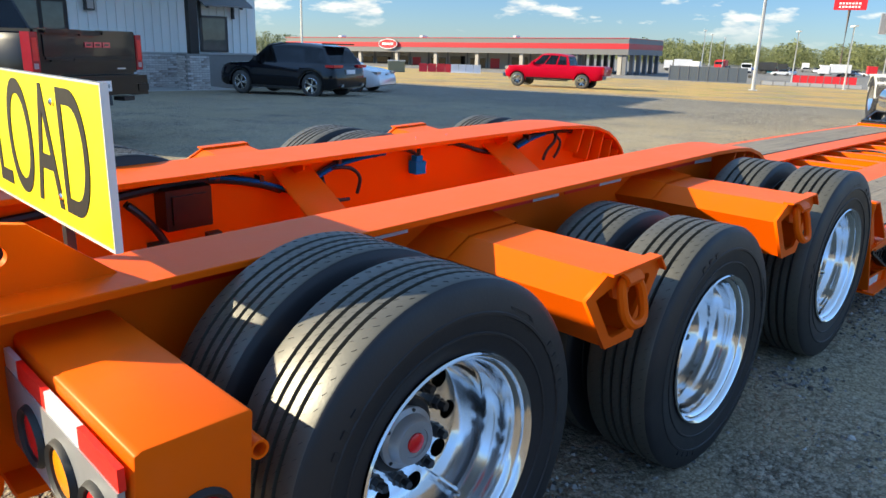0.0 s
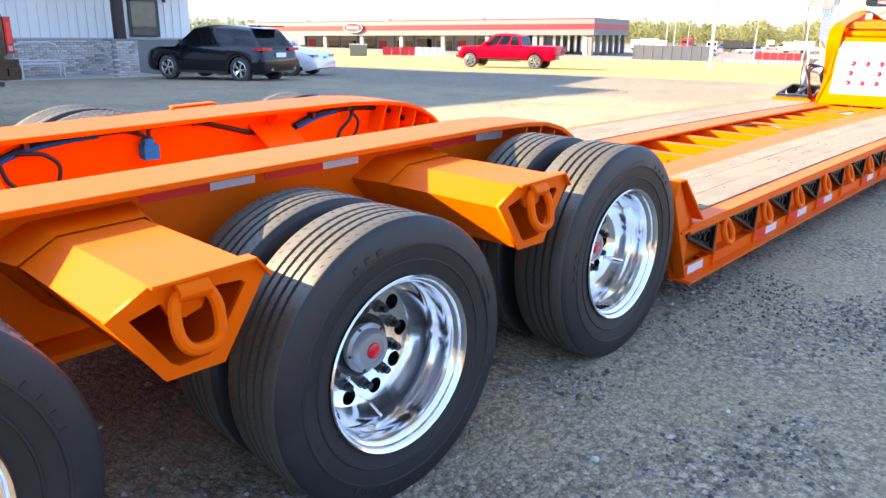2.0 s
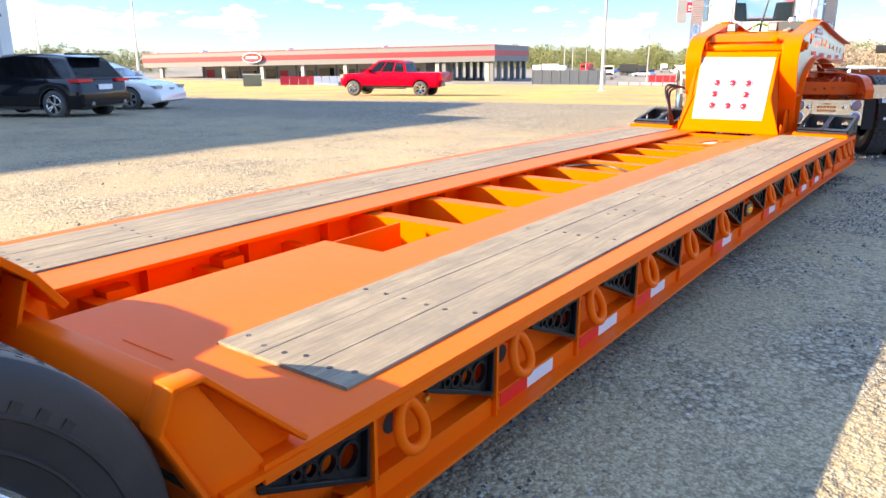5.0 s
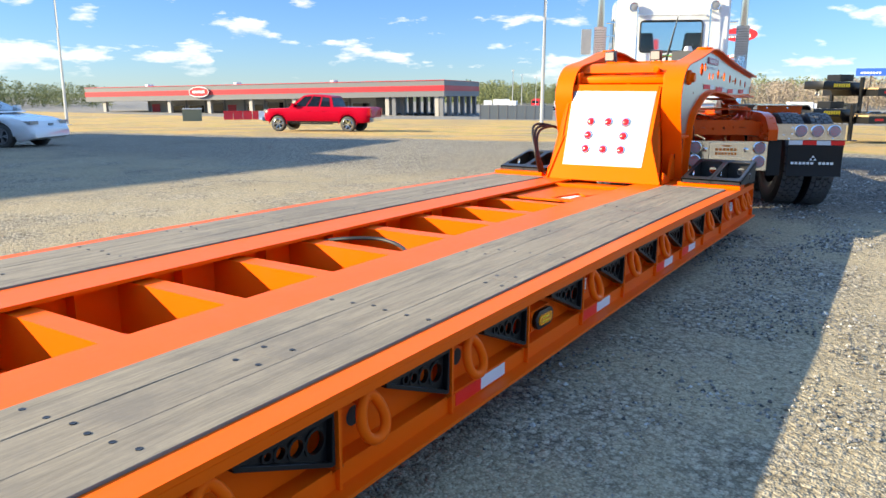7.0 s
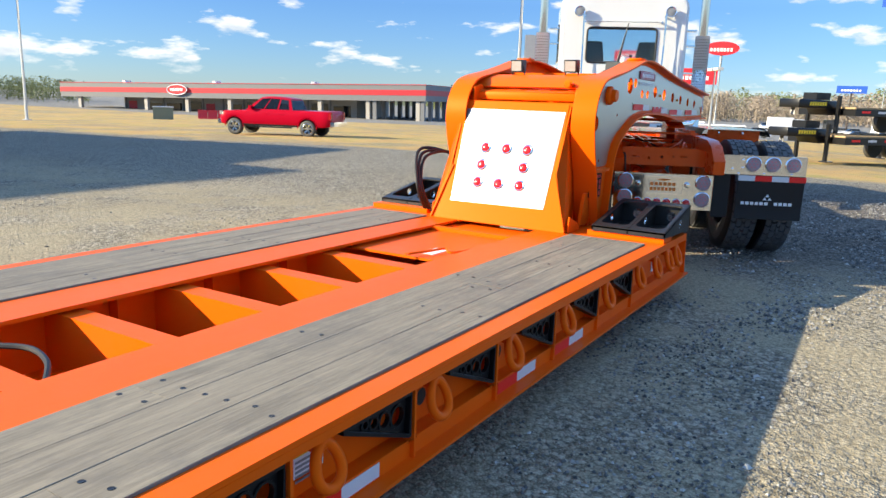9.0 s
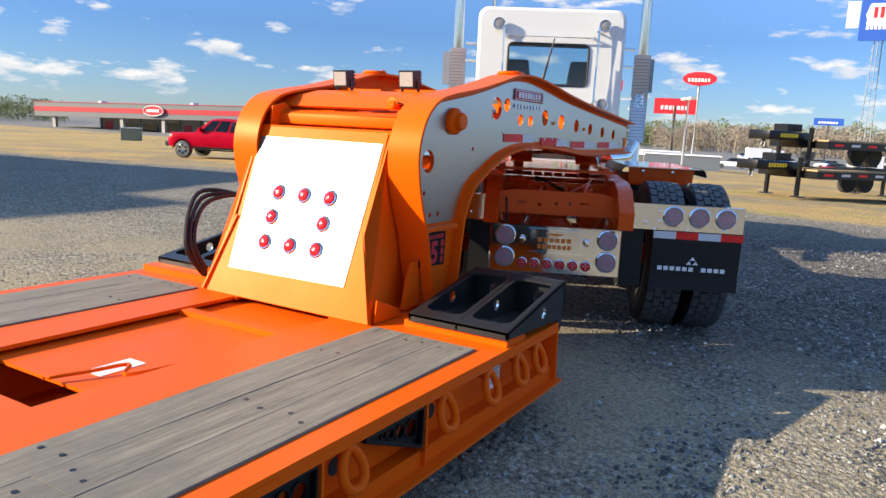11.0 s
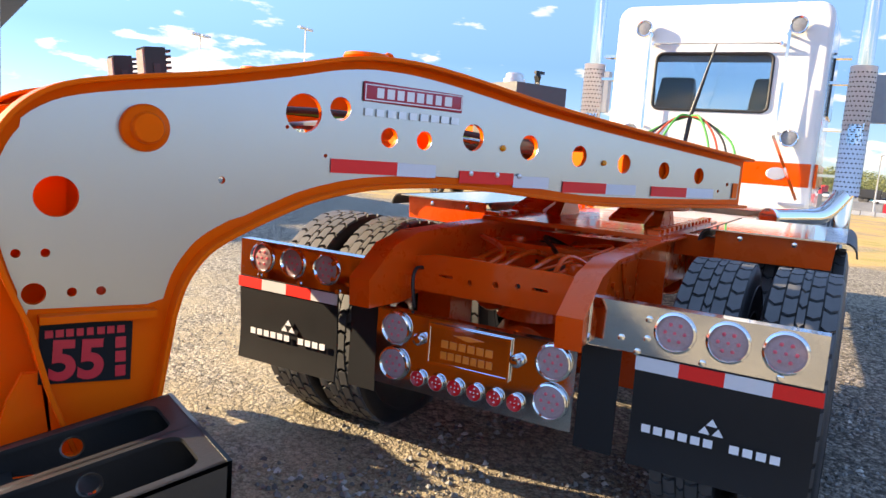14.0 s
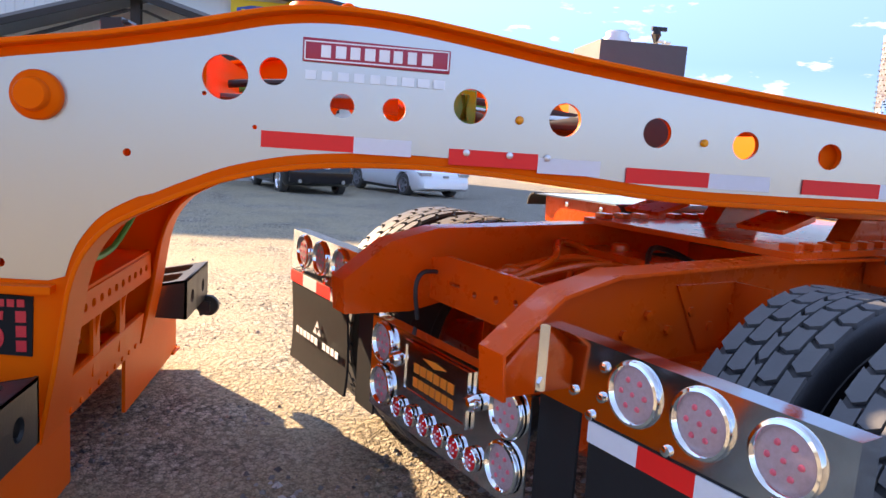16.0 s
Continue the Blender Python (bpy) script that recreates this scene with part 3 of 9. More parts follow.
def lean(bm):
    for v in bm.verts:
        if v.co.x < 3.6:
            f = 1.0
        else:
            f = max(0.0, 1 - (v.co.x - 3.6) / 1.0)
        h = max(0.0, min(1.0, (v.co.z - 0.45) / 0.3))
        v.co.z += rear_z(v.co.x, v.co.y) * (f * h if v.co.x > 3.6 else 1.0)
    return bm


trailer = thing("lowboy_trailer", pose(6.5, CY, 0), "long orange-painted lowboy trailer with weathered plank deck, on gravel", "trailer", inworld=True)


# --- main beams: rear frame, arch down to the deck, and on along the well
def beam_line():
    rear = [(0.22, 0.965), (1.5, 0.965), (3.0, 0.965), (3.7, 0.968), (3.95, 0.972)]
    arch = [(4.12, 0.965), (4.26, 0.935), (4.36, 0.888), (4.44, 0.825), (4.505, 0.738)]
    return rear + arch


def build_main_beam(side):
    y = (lambda v: v) if side == "right" else mirror
    lo, hi = sorted((y(1.64), y(1.93)))
    wlo, whi = sorted((y(1.775), y(1.795)))
    beam = bmesh.new()
    line = beam_line()
    web = [(x, z - 0.02) for x, z in line] + [(4.54, 0.30), (4.5, 0.30), (4.2, 0.42), (3.6, 0.52), (0.30, 0.52), (0.22, 0.60)]
    prism(beam, web, wlo, whi)
    ob = part("main_beam", lean(beam), ORANGE, trailer)
    fl = bmesh.new()
    band(fl, line, lo, hi, 0.022, -1.0)
    part("top_flange", lean(rounded(fl, 0.003, 1)), ORANGE, ob)
    fl = bmesh.new()
    box(fl, 0.3, 3.7, lo + 0.02, hi - 0.02, 0.50, 0.52)
    part("bottom_flange", lean(fl), ORANGE, ob)
    # stiffeners fanned under the arch
    for sx, sz, h in ((3.98, 0.95, 0.16), (4.10, 0.945, 0.2), (4.22, 0.92, 0.24), (4.33, 0.875, 0.26), (4.42, 0.81, 0.20)):
        for s in (0, 1):
            st = bmesh.new()
            a, b = ((y(1.66), y(1.775)) if s == 0 else (y(1.795), y(1.91)))
            a, b = sorted((a, b))
            prism(st, [(sx - 0.005, sz), (sx + 0.005, sz), (sx - 0.055, sz - h), (sx - 0.065, sz - h)], a, b)
            part("stiffener", lean(st), ORANGE, ob)
    return ob


beam_r = build_main_beam("right")
build_main_beam("left")


def tape(x0, x1, z0, z1, y, col, parent, shift=None, face=-1):
    bm = bmesh.new()
    box(bm, x0, x1, *sorted((y, y + 0.0025 * face)), z0, z1)
    if shift:
        shift(bm)
    part("reflective_tape", bm, col, parent)


for x0, x1, col in ((0.75, 1.22, RED_TAPE), (1.24, 1.42, RED_TAPE), (1.42, 1.61, WHITE_TAPE), (2.06, 2.31, RED_TAPE), (2.31, 2.49, WHITE_TAPE), (2.53, 2.80, RED_TAPE), (2.80, 2.98, WHITE_TAPE),
                    (3.42, 3.72, RED_TAPE), (3.72, 3.92, WHITE_TAPE)):
    tape(x0, x1, 0.883, 0.935, 1.775, col, beam_r, lean)


# --- outriggers over the gaps between the wheels
HEX = [(-0.200, 0.820), (-0.090, 0.882), (0.165, 0.885), (0.200, 0.845), (0.072, 0.642), (-0.078, 0.642)]


def build_outrigger(xc, side):
    y = (lambda v: v) if side == "right" else mirror
    low = 0.0 if side == "right" else -0.042

    def settle(bm):
        lean(bm)
        for v in bm.verts:
            v.co.z += low
        return bm

    a, b = sorted((y(1.035), y(1.775)))
    bm = bmesh.new()
    outer = [(xc + p * 0.97, 0.76 + (q - 0.76) * 0.97) for p, q in HEX]
    prism(bm, outer, a, b)
    ends = [f for f in bm.faces if abs(f.normal.y) > 0.9]
    bmesh.ops.delete(bm, geom=ends, context="FACES_ONLY")
    bmesh.ops.solidify(bm, geom=bm.faces[:], thickness=0.008)
    ob = part("outrigger", settle(bm), ORANGE, trailer, "hexagonal box outrigger", smooth=False)
    # end plate with one wide window round the ring
    win = [(-0.152, 0.812), (-0.075, 0.835), (-0.060, 0.800), (-0.020, 0.785), (0.025, 0.800), (0.045, 0.845), (0.135, 0.842), (0.145, 0.832), (0.050, 0.682), (0.035, 0.672), (-0.045, 0.668), (-0.062, 0.678)]
    me = plate_mesh("end_plate", [(xc + p * 1.03, 0.76 + (q - 0.76) * 1.03) for p, q in HEX], [[(xc + p, q) for p, q in win]], 0.014, ORANGE, 0)
    dz = rear_z(xc, y(1.1)) + low
    part("end_plate", me, None, ob, m=Matrix.Translation((0, y(1.035) - 0.007, dz)))
    lip = bmesh.new()
    band(lip, [(xc - 0.100, 0.889), (xc + 0.172, 0.892), (xc + 0.214, 0.840)], *sorted((y(1.008), y(1.05))), 0.008, -1)
    part("lip", settle(lip), ORANGE, ob)
    # flared collar where it meets the beam
    co = bmesh.new()
    ring_a = [(xc + p * 1.0, y(1.60), q + 0.002) for p, q in HEX]
    ring_b = [(xc + p * 1.22, y(1.774), 0.76 + (q - 0.76) * 1.10) for p, q in HEX]
    loft(co, [ring_a, ring_b], cap=False)
    part("collar", settle(co), ORANGE, ob, smooth=False)
    # lashing ring, hung from a bent strap
    yy = y(1.005)
    s = -1 if side == "right" else 1
    rg = bmesh.new()
    pts = [(xc - 0.005 + 0.055 * math.copysign(abs(math.cos(a)) ** 0.7, math.cos(a)), yy + s * 0.012 - s * 0.022 * math.sin(a), 0.790 + 0.068 * math.copysign(abs(math.sin(a)) ** 0.8, math.sin(a))) for a in [2 * math.pi * (k + 0.5) / 24 for k in range(24)]]
    loop_tube(rg, pts, 0.0160)
    part("lashing_ring", settle(rg), ORANGE, ob)
    cl = bmesh.new()
    strap = [(y(1.035) + s * 0.052 * math.sin(q) * 1.0, 0.856 - 0.028 * math.cos(q)) for q in [math.pi * k / 8 for k in range(9)]]
    strap += [(y(1.035) + s * 0.040 * math.sin(q), 0.856 - 0.016 * math.cos(q)) for q in [math.pi * k / 8 for k in range(8, -1, -1)]]
    prism(cl, strap, xc - 0.045, xc + 0.035, "x")
    part("ring_clip", settle(cl), ORANGE, ob)


for xc in (1.832, 3.185):
    for side in ("right", "left"):
        build_outrigger(xc, side)

# --- cross members between the beams, seen from above
for x0, x1, top in ((1.70, 1.908, 0.902), (3.115, 3.345, 0.888)):
    for fold in (1, -1):
        y = mirror if fold > 0 else (lambda v: v)
        bm = bmesh.new()
        prism(bm, [(y(1.795), top), (y(2.28), top - 0.25), (y(2.28), top - 0.265), (y(1.795), top - 0.015)], x0, x1, "x")
        knee = part("knee_plate", lean(rounded(bm, 0.003, 1)), ORANGE, trailer)
        bm = bmesh.new()
        prism(bm, [(y(1.796), 0.945), (y(1.90), 0.945), (y(1.90), 0.91), (y(1.83), top - 0.02), (y(1.796), top - 0.02)], (x0 + x1) / 2 - 0.006, (x0 + x1) / 2 + 0.006, "x")
        part("gusset", lean(bm), ORANGE, knee)
    bm = bmesh.new()
    box(bm, x0 + 0.02, x1 - 0.02, 2.26, mirror(2.26), 0.57, top - 0.245)
    part("cross_member", lean(bm), ORANGE, trailer)
bm = bmesh.new()
box(bm, 0.3, 4.5, 1.80, mirror(1.80), 0.55, 0.565)
part("belly_plate", lean(bm), ORANGE, trailer)

# --- axles and springs below, dark
for xa, za in ((1.115, 0.487), (2.517, 0.404), (3.872, 0.478)):
    bm = bmesh.new()
    tube(bm, [(xa, 1.3, za - 0.01), (xa, mirror(1.3), 0.53)], 0.065, 14)
    part("axle", bm, DARK, trailer)
    for yy in (1.74, mirror(1.74)):
        ab = bmesh.new()
        lathe(ab, [(0.0, -0.10), (0.10, -0.10), (0.13, -0.05), (0.105, 0.0), (0.13, 0.05), (0.10, 0.10), (0, 0.10)], 20, Matrix.Translation((xa + 0.32, yy, 0.47)) @ pose(0, 0, 0, 90))
        part("air_spring", ab, RUBBER_TRIM, trailer)
        tr = bmesh.new()
        box(tr, xa - 0.42, xa + 0.35, yy - 0.045, yy + 0.045, 0.33, 0.40)
        part("trailing_arm", rounded(tr, 0.012), DARK, trailer)
        hb = bmesh.new()
        prism(hb, [(xa - 0.52, 0.52), (xa - 0.32, 0.52), (xa - 0.36, 0.30), (xa - 0.48, 0.30)], yy - 0.07, yy + 0.07)
        part("hanger", hb, ORANGE, trailer)


# --- wheels
def tyre_profile(R, w, grooves, gd=0.014, gw=0.0135):
    """(radius, depth) of a tyre whose outer face stands at depth 0."""
    p = [(0.290, 0.025), (0.296, 0.010), (0.325, 0.004), (0.342, 0.000), (0.344, -0.004), (0.349, -0.004), (0.351, -0.001), (0.365, -0.004), (R - 0.088, -0.007), (R - 0.086, -0.011), (R - 0.079, -0.011), (R - 0.077, -0.008), (R - 0.060, -0.006), (R - 0.045, -0.002), (R - 0.024, 0.002), (R - 0.010, 0.008), (R - 0.003, 0.014)]
    tread = [(R, 0.020)]
    for g in grooves:
        tread += [(R + 0.001, g - gw / 2), (R - gd, g - gw / 2 + 0.001), (R - gd, g + gw / 2 - 0.001), (R + 0.001, g + gw / 2)]
    tread.append((R, w - 0.020))
    q = [(r, w - d) for r, d in reversed(p)]
    return p, tread, q


@functools.lru_cache(None)
def sipe_mesh(R, w, grooves):
    """Dark slivers, for the shade in short cuts from the grooves into the tread's ribs."""
    verts, faces = [], []
    rnd = random.Random(21)
    n = 84
    for gi, g in enumerate((0.024, *grooves, w - 0.024)):
        for s in (-1, 1):
            if (gi == 0 and s < 0) or (gi == len(grooves) + 1 and s > 0):
                continue
            for k in range(n):
                a = 2 * math.pi * (k + 0.37 * gi + 0.5 * (s > 0)) / n
                d0 = g + s * 0.0066
                d1 = d0 + s * rnd.uniform(0.007, 0.012)
                half = 0.0007 / R
                skew = s * 0.009 / R
                i = len(verts)
                for d, aa in ((d0, a), (d1, a + skew)):
                    for q in (-1, 1):
                        for rr in (R - 0.004, R + 0.0013):
                            verts.append((rr * math.cos(aa + q * half), d, rr * math.sin(aa + q * half)))
                faces += [(i + 1, i + 3, i + 7, i + 5), (i, i + 1, i + 5, i + 4), (i + 2, i + 6, i + 7, i + 3), (i + 4, i + 5, i + 7, i + 6), (i, i + 2, i + 3, i + 1)]
    me = bpy.data.meshes.new("tread_sipe")
    me.from_pydata(verts, [], faces)
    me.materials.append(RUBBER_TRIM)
    return me


def build_wheel(R=0.482, w=0.265):
    """A disc wheel with its tyre; the outer face looks along -y from depth 0. Returns the wheel object."""
    dish = [(0.300, 0.012), (0.304, 0.002), (0.300, -0.003), (0.292, 0.002), (0.285, 0.014), (0.284, 0.022), (0.276, 0.027), (0.270, 0.040), (0.267, 0.075), (0.266, 0.112), (0.262, 0.117), (0.260, 0.150), (0.254, 0.176),
            (0.244, 0.196), (0.234, 0.214), (0.225, 0.224)]
    bm = bmesh.new()
    lathe(bm, [(r * 0.975, d) for r, d in dish], 96)
    wheel = part("wheel", bm, POLISHED, trailer, "dual wheel with polished aluminium disc")
    # disc with ten hand holes
    holes = [circle(0.187 * math.cos(a), 0.187 * math.sin(a), 0.0285, 20) for a in [2 * math.pi * (k + 0.5) / 10 for k in range(10)]]
    me = plate_mesh("disc", circle(0, 0, 0.221, 64), holes + [circle(0, 0, 0.088, 32)], 0.014, POLISHED, 0.222)
    part("disc", me, None, wheel)
    bk = bmesh.new()
    lathe(bk, [(0.262, 0.238), (0.262, 0.285), (0.10, 0.29), (0.0, 0.29)], 40)
    part("brake_drum", bk, DARK, wheel)
    p, tread, q = tyre_profile(R, w, (0.075, 0.112, 0.150, 0.187))
    bm = bmesh.new()
    lathe(bm, p + [(R - 0.001, 0.019)], 72)
    lathe(bm, [(R - 0.001, w - 0.019)] + q, 72)
    tyre = part("tyre", bm, SIDEWALL, wheel, "black highway tyre")
    bm = bmesh.new()
    lathe(bm, [(R - 0.002, 0.016)] + tread + [(R - 0.002, w - 0.016)], 96)
    hang(part("tread", bm, TREAD_DUSTY), wheel)
    # dark rings on the groove floors put their shade into the colour
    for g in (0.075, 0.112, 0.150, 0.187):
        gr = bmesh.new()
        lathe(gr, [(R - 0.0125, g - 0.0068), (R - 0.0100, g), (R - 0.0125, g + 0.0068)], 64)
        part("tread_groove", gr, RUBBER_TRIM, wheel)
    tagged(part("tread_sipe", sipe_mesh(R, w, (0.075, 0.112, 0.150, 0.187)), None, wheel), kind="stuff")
    for k in range(9):
        rr = 0.388 + 0.0042 * k
        am, half = 1.30 + 0.012 * (k % 3), 0.16 - 0.004 * k
        ln = bmesh.new()
        tube(ln, [(rr * math.cos(am + half * q), -0.0065, rr * math.sin(am + half * q)) for q in (-1, -0.5, 0, 0.5, 1)], 0.0013, 5)
        part("sidewall_rib", ln, SIDEWALL, wheel)
    hub = bmesh.new()
    lathe(hub, [(0.080, 0.236), (0.080, 0.200), (0.086, 0.196), (0.086, 0.184), (0.072, 0.178), (0.066, 0.156), (0.060, 0.149), (0.042, 0.148), (0.041, 0.151), (0.028, 0.151)], 40)
    part("hub_cap", hub, GREYCAP, wheel, "grey cast hub cap")
    hs = bmesh.new()
    lathe(hs, [(0.112, 0.224), (0.111, 0.212), (0.104, 0.208), (0.080, 0.212)], 36)
    part("hub_seat", hs, STEEL_BLACK, wheel)
    rc = bmesh.new()
    lathe(rc, [(0.027, 0.152), (0.027, 0.147), (0.019, 0.143), (0, 0.143)], 24)
    part("hub_plug", rc, RED_LENS, wheel, "red rubber plug")
    for k in range(10):
        a = 2 * math.pi * k / 10
        nb = bmesh.new()
        mm = Matrix.Translation((0.1425 * math.cos(a), 0.056, 0.1425 * math.sin(a)))
        lathe(nb, [(0.0, 0.118), (0.012, 0.118), (0.014, 0.122), (0.014, 0.140), (0.019, 0.142), (0.019, 0.160), (0.023, 0.162), (0.023, 0.170)], 6, mm)
        part("lug_nut", nb, STEEL_BLACK, wheel)
    for k in range(5):
        a = 2 * math.pi * (k + 0.3) / 5
        nb = bmesh.new()
        lathe(nb, [(0.0, 0.117), (0.006, 0.117), (0.006, 0.128)], 6, Matrix.Translation((0.079 * math.cos(a), 0.062, 0.079 * math.sin(a))))
        part("cap_bolt", nb, STEEL_BLACK, wheel)
    vs = bmesh.new()
    tube(vs, [(0.15, 0.226, -0.12), (0.16, 0.17, -0.125), (0.185, 0.12, -0.14)], 0.005, 8)
    part("valve_stem", vs, CHROME, wheel)
    # raised lettering is far too worn to read: plain raised bars
    for a0, n in ((0.55, 4), (2.75, 3), (-1.2, 4)):
        for k in range(n):
            a = a0 + k * 0.115
            lb = bmesh.new()
            box(lb, -0.010, 0.010, -0.0092, -0.004, -0.015, 0.015)
            ob = part("raised_mark", lb, SIDEWALL, wheel)
            ob.matrix_basis = Matrix.Translation((0.408 * math.cos(a), 0, 0.408 * math.sin(a))) @ pose(0, 0, 0, 0, 90 - math.degrees(a), 0)
    return wheel


def copy_part(ob, parent, m):
    c = copy_thing(ob, m)
    c.parent = parent
    c.matrix_parent_inverse = parent.matrix_basis.inverted() if parent.name in INWORLD else Matrix()
    c.matrix_basis = m
    return c


def build_inner(parent, m, R=0.482, w=0.265):
    """The hidden inner twin: a plain tyre."""
    p, tread, q = tyre_profile(R, w, (0.068, 0.105, 0.143, 0.187))
    bm = bmesh.new()
    lathe(bm, p + [(R - 0.001, 0.029)], 64)
    lathe(bm, [(R - 0.001, w - 0.029)] + q, 64)
    t = part("inner_tyre", bm, SIDEWALL, parent, m=m)
    bm = bmesh.new()
    lathe(bm, [(R - 0.002, 0.016)] + tread + [(R - 0.002, w - 0.016)], 80)
    part("tread", bm, TREAD_DUSTY, t)
    # the same dark rings for the shaded grooves of the inner tyre
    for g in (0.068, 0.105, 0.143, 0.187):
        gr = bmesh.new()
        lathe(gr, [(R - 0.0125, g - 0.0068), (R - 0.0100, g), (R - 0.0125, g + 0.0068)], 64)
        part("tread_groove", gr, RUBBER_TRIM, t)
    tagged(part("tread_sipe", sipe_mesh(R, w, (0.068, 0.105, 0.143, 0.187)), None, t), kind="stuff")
    return t


AXLES = ((1.115, 1.027, 0.487), (2.517, 1.012, 0.404), (3.872, 1.008, 0.478))
wheel0 = build_wheel()
wheel0.matrix_basis = pose(*AXLES[0], 0, 17, 0)
inner0 = build_inner(trailer, pose(AXLES[0][0], AXLES[0][1] + 0.335, AXLES[0][2], 0, 40, 0))
for i, (xa, ya, za) in enumerate(AXLES):
    if i:
        copy_part(wheel0, trailer, pose(xa, ya, za, 0, (17, 52, -11)[i], 0))
        copy_part(inner0, trailer, pose(xa, ya + 0.335, za, 0, 30 * i, 0))
    copy_part(wheel0, trailer, pose(xa, mirror(1.045), 0.54, 0, 31 * i, 180))
    copy_part(inner0, trailer, pose(xa, mirror(1.375), 0.54, 0, 20 * i, 180))


# --- rear end: lamp box, lug, hook
def build_rear(side):
    y = (lambda v: v) if side == "right" else mirror
    s = 1 if side == "right" else -1
    bm = bmesh.new()
    prism(bm, [(0.36, 0.865), (0.375, 0.872), (0.582, 0.872), (0.588, 0.865), (0.568, 0.58), (0.34, 0.58)], *sorted((y(1.07), y(1.775))))
    bx = part("lamp_box", lean(rounded(bm, 0.012, 2)), ORANGE, trailer, "orange lamp box")
    pl = bmesh.new()
    box(pl, 0.332, 0.345, *sorted((y(1.085), y(1.76))), 0.60, 0.80)
    part("lamp_plate", lean(pl), GREYCAP, bx)
    for k in range(7):
        yy = 1.085 + 0.0965 * k
        tb = bmesh.new()
        box(tb, 0.335, 0.348, *sorted((y(yy), y(yy + 0.0965))), 0.80, 0.845)
        part("reflective_tape", lean(tb), RED_TAPE if k // 2 % 2 == 0 else WHITE_TAPE, bx)
    for yy, mt in ((1.19, RED_LENS), (1.385, AMBER_LENS), (1.58, RED_LENS)):
        for nm, prof, mm in (("lamp_bezel", [(0.078, 0.03), (0.082, 0.0), (0.074, -0.012), (0.064, -0.006), (0.062, 0.01)], RUBBER_TRIM), ("lens", [(0.063, 0.008), (0.058, -0.001), (0.03, -0.006), (0, -0.007)], mt)):
            lb = bmesh.new()
            lathe(lb, prof, 28, Matrix.Translation((0.33, y(yy), 0.695 + rear_z(0.33, y(yy)))) @ pose(0, 0, 0, 0, 0, -90) @ Matrix.Diagonal((1, 1, 0.88, 1)))
            part(nm, lb, mm, bx)
    for zz in (0.685, 0.60):
        for nm, prof, mm in (("lamp_bezel", [(0.060, 0.02), (0.064, 0.0), (0.056, -0.012), (0.047, -0.006), (0.046, 0.01)], RUBBER_TRIM), ("lens", [(0.047, 0.004), (0.042, -0.003), (0.02, -0.007), (0, -0.008)], RED_LENS)):
            lb = bmesh.new()
            mt = Matrix.Translation((0.475, y(1.068), zz + rear_z(0.475, y(1.07))))
            lathe(lb, prof, 26, (mt if side == "right" else mt @ pose(0, 0, 0, 0, 0, 180)))
            part(nm, lb, mm, bx)
    pk = bmesh.new()
    yy = y(1.085)
    lathe(pk, [(0.021, -0.012), (0.021, 0.06), (0.015, 0.06), (0.015, -0.012)], 24, Matrix.Translation((0.600, yy, 0.775 + rear_z(0.65, yy))), closed=True)
    part("pipe_socket", pk, ORANGE, bx)
    # lifting lug standing on the beam
    yy = y(1.785)
    lug = [(0.20, 0.96), (0.20, 1.10), (0.25, 1.135), (0.36, 1.135), (0.42, 1.125), (0.62, 0.966)]
    me = plate_mesh("lifting_lug", lug, [circle(0.345, 1.06, 0.026, 24)], 0.03, ORANGE, yy - 0.015)
    part("lifting_lug", me, None, trailer, m=Matrix.Translation((0, 0, rear_z(0.4, yy))))
    hk = bmesh.new()
    prism(hk, spline([(0.14, 0.70), (0.30, 0.70), (0.30, 0.46), (0.20, 0.40), (0.08, 0.43), (0.12, 0.50)], 4, True), *sorted((y(1.80), y(1.86))))
    part("tow_hook", lean(hk), ORANGE, trailer)


build_rear("right")
build_rear("left")
bm = bmesh.new()
box(bm, 0.19, 0.26, 1.66, mirror(1.66), 0.50, 0.955)
part("end_beam", lean(rounded(bm, 0.01)), ORANGE, trailer)

# --- hoses, junction box and blue coupling on the far beam
yb = mirror(1.795) - 0.02


def loom(name, pts, r, material, label=""):
    bm = bmesh.new()
    tube(bm, spline(pts, 6), r, 8)
    return part(name, lean(bm), material, trailer, label)


loom("wiring_loom", [(0.30, yb, 0.84), (0.70, yb, 0.865), (1.00, yb - 0.01, 0.89), (1.17, yb - 0.01, 0.905), (1.28, yb - 0.01, 0.91), (1.42, yb, 0.90), (1.60, yb - 0.012, 0.862), (1.72, yb - 0.015, 0.818)], 0.017, CABLE_BLACK)
loom("wiring_loom", [(1.36, yb, 0.925), (1.45, yb, 0.91), (1.61, yb - 0.005, 0.868), (1.72, yb - 0.01, 0.82), (1.90, yb - 0.02, 0.77)], 0.012, CABLE_BLACK)
loom("wiring_loom", [(1.36, yb - 0.02, 0.92), (1.46, yb - 0.02, 0.905), (1.60, yb - 0.02, 0.872), (1.74, yb - 0.025, 0.82)], 0.009, CABLE_BLUE)
loom("wiring_loom", [(1.02, yb - 0.02, 0.86), (1.08, yb - 0.03, 0.80), (1.14, yb - 0.03, 0.72), (1.18, yb - 0.03, 0.64)], 0.015, CABLE_BLACK)
loom("wiring_loom", [(1.88, yb, 0.82), (1.95, yb, 0.865), (2.05, yb, 0.90), (2.20, yb, 0.92), (2.40, yb, 0.925), (2.58, yb, 0.93), (2.80, yb, 0.925), (2.95, yb, 0.89), (3.10, yb, 0.845), (3.25, yb, 0.82)], 0.012, CABLE_BLACK)
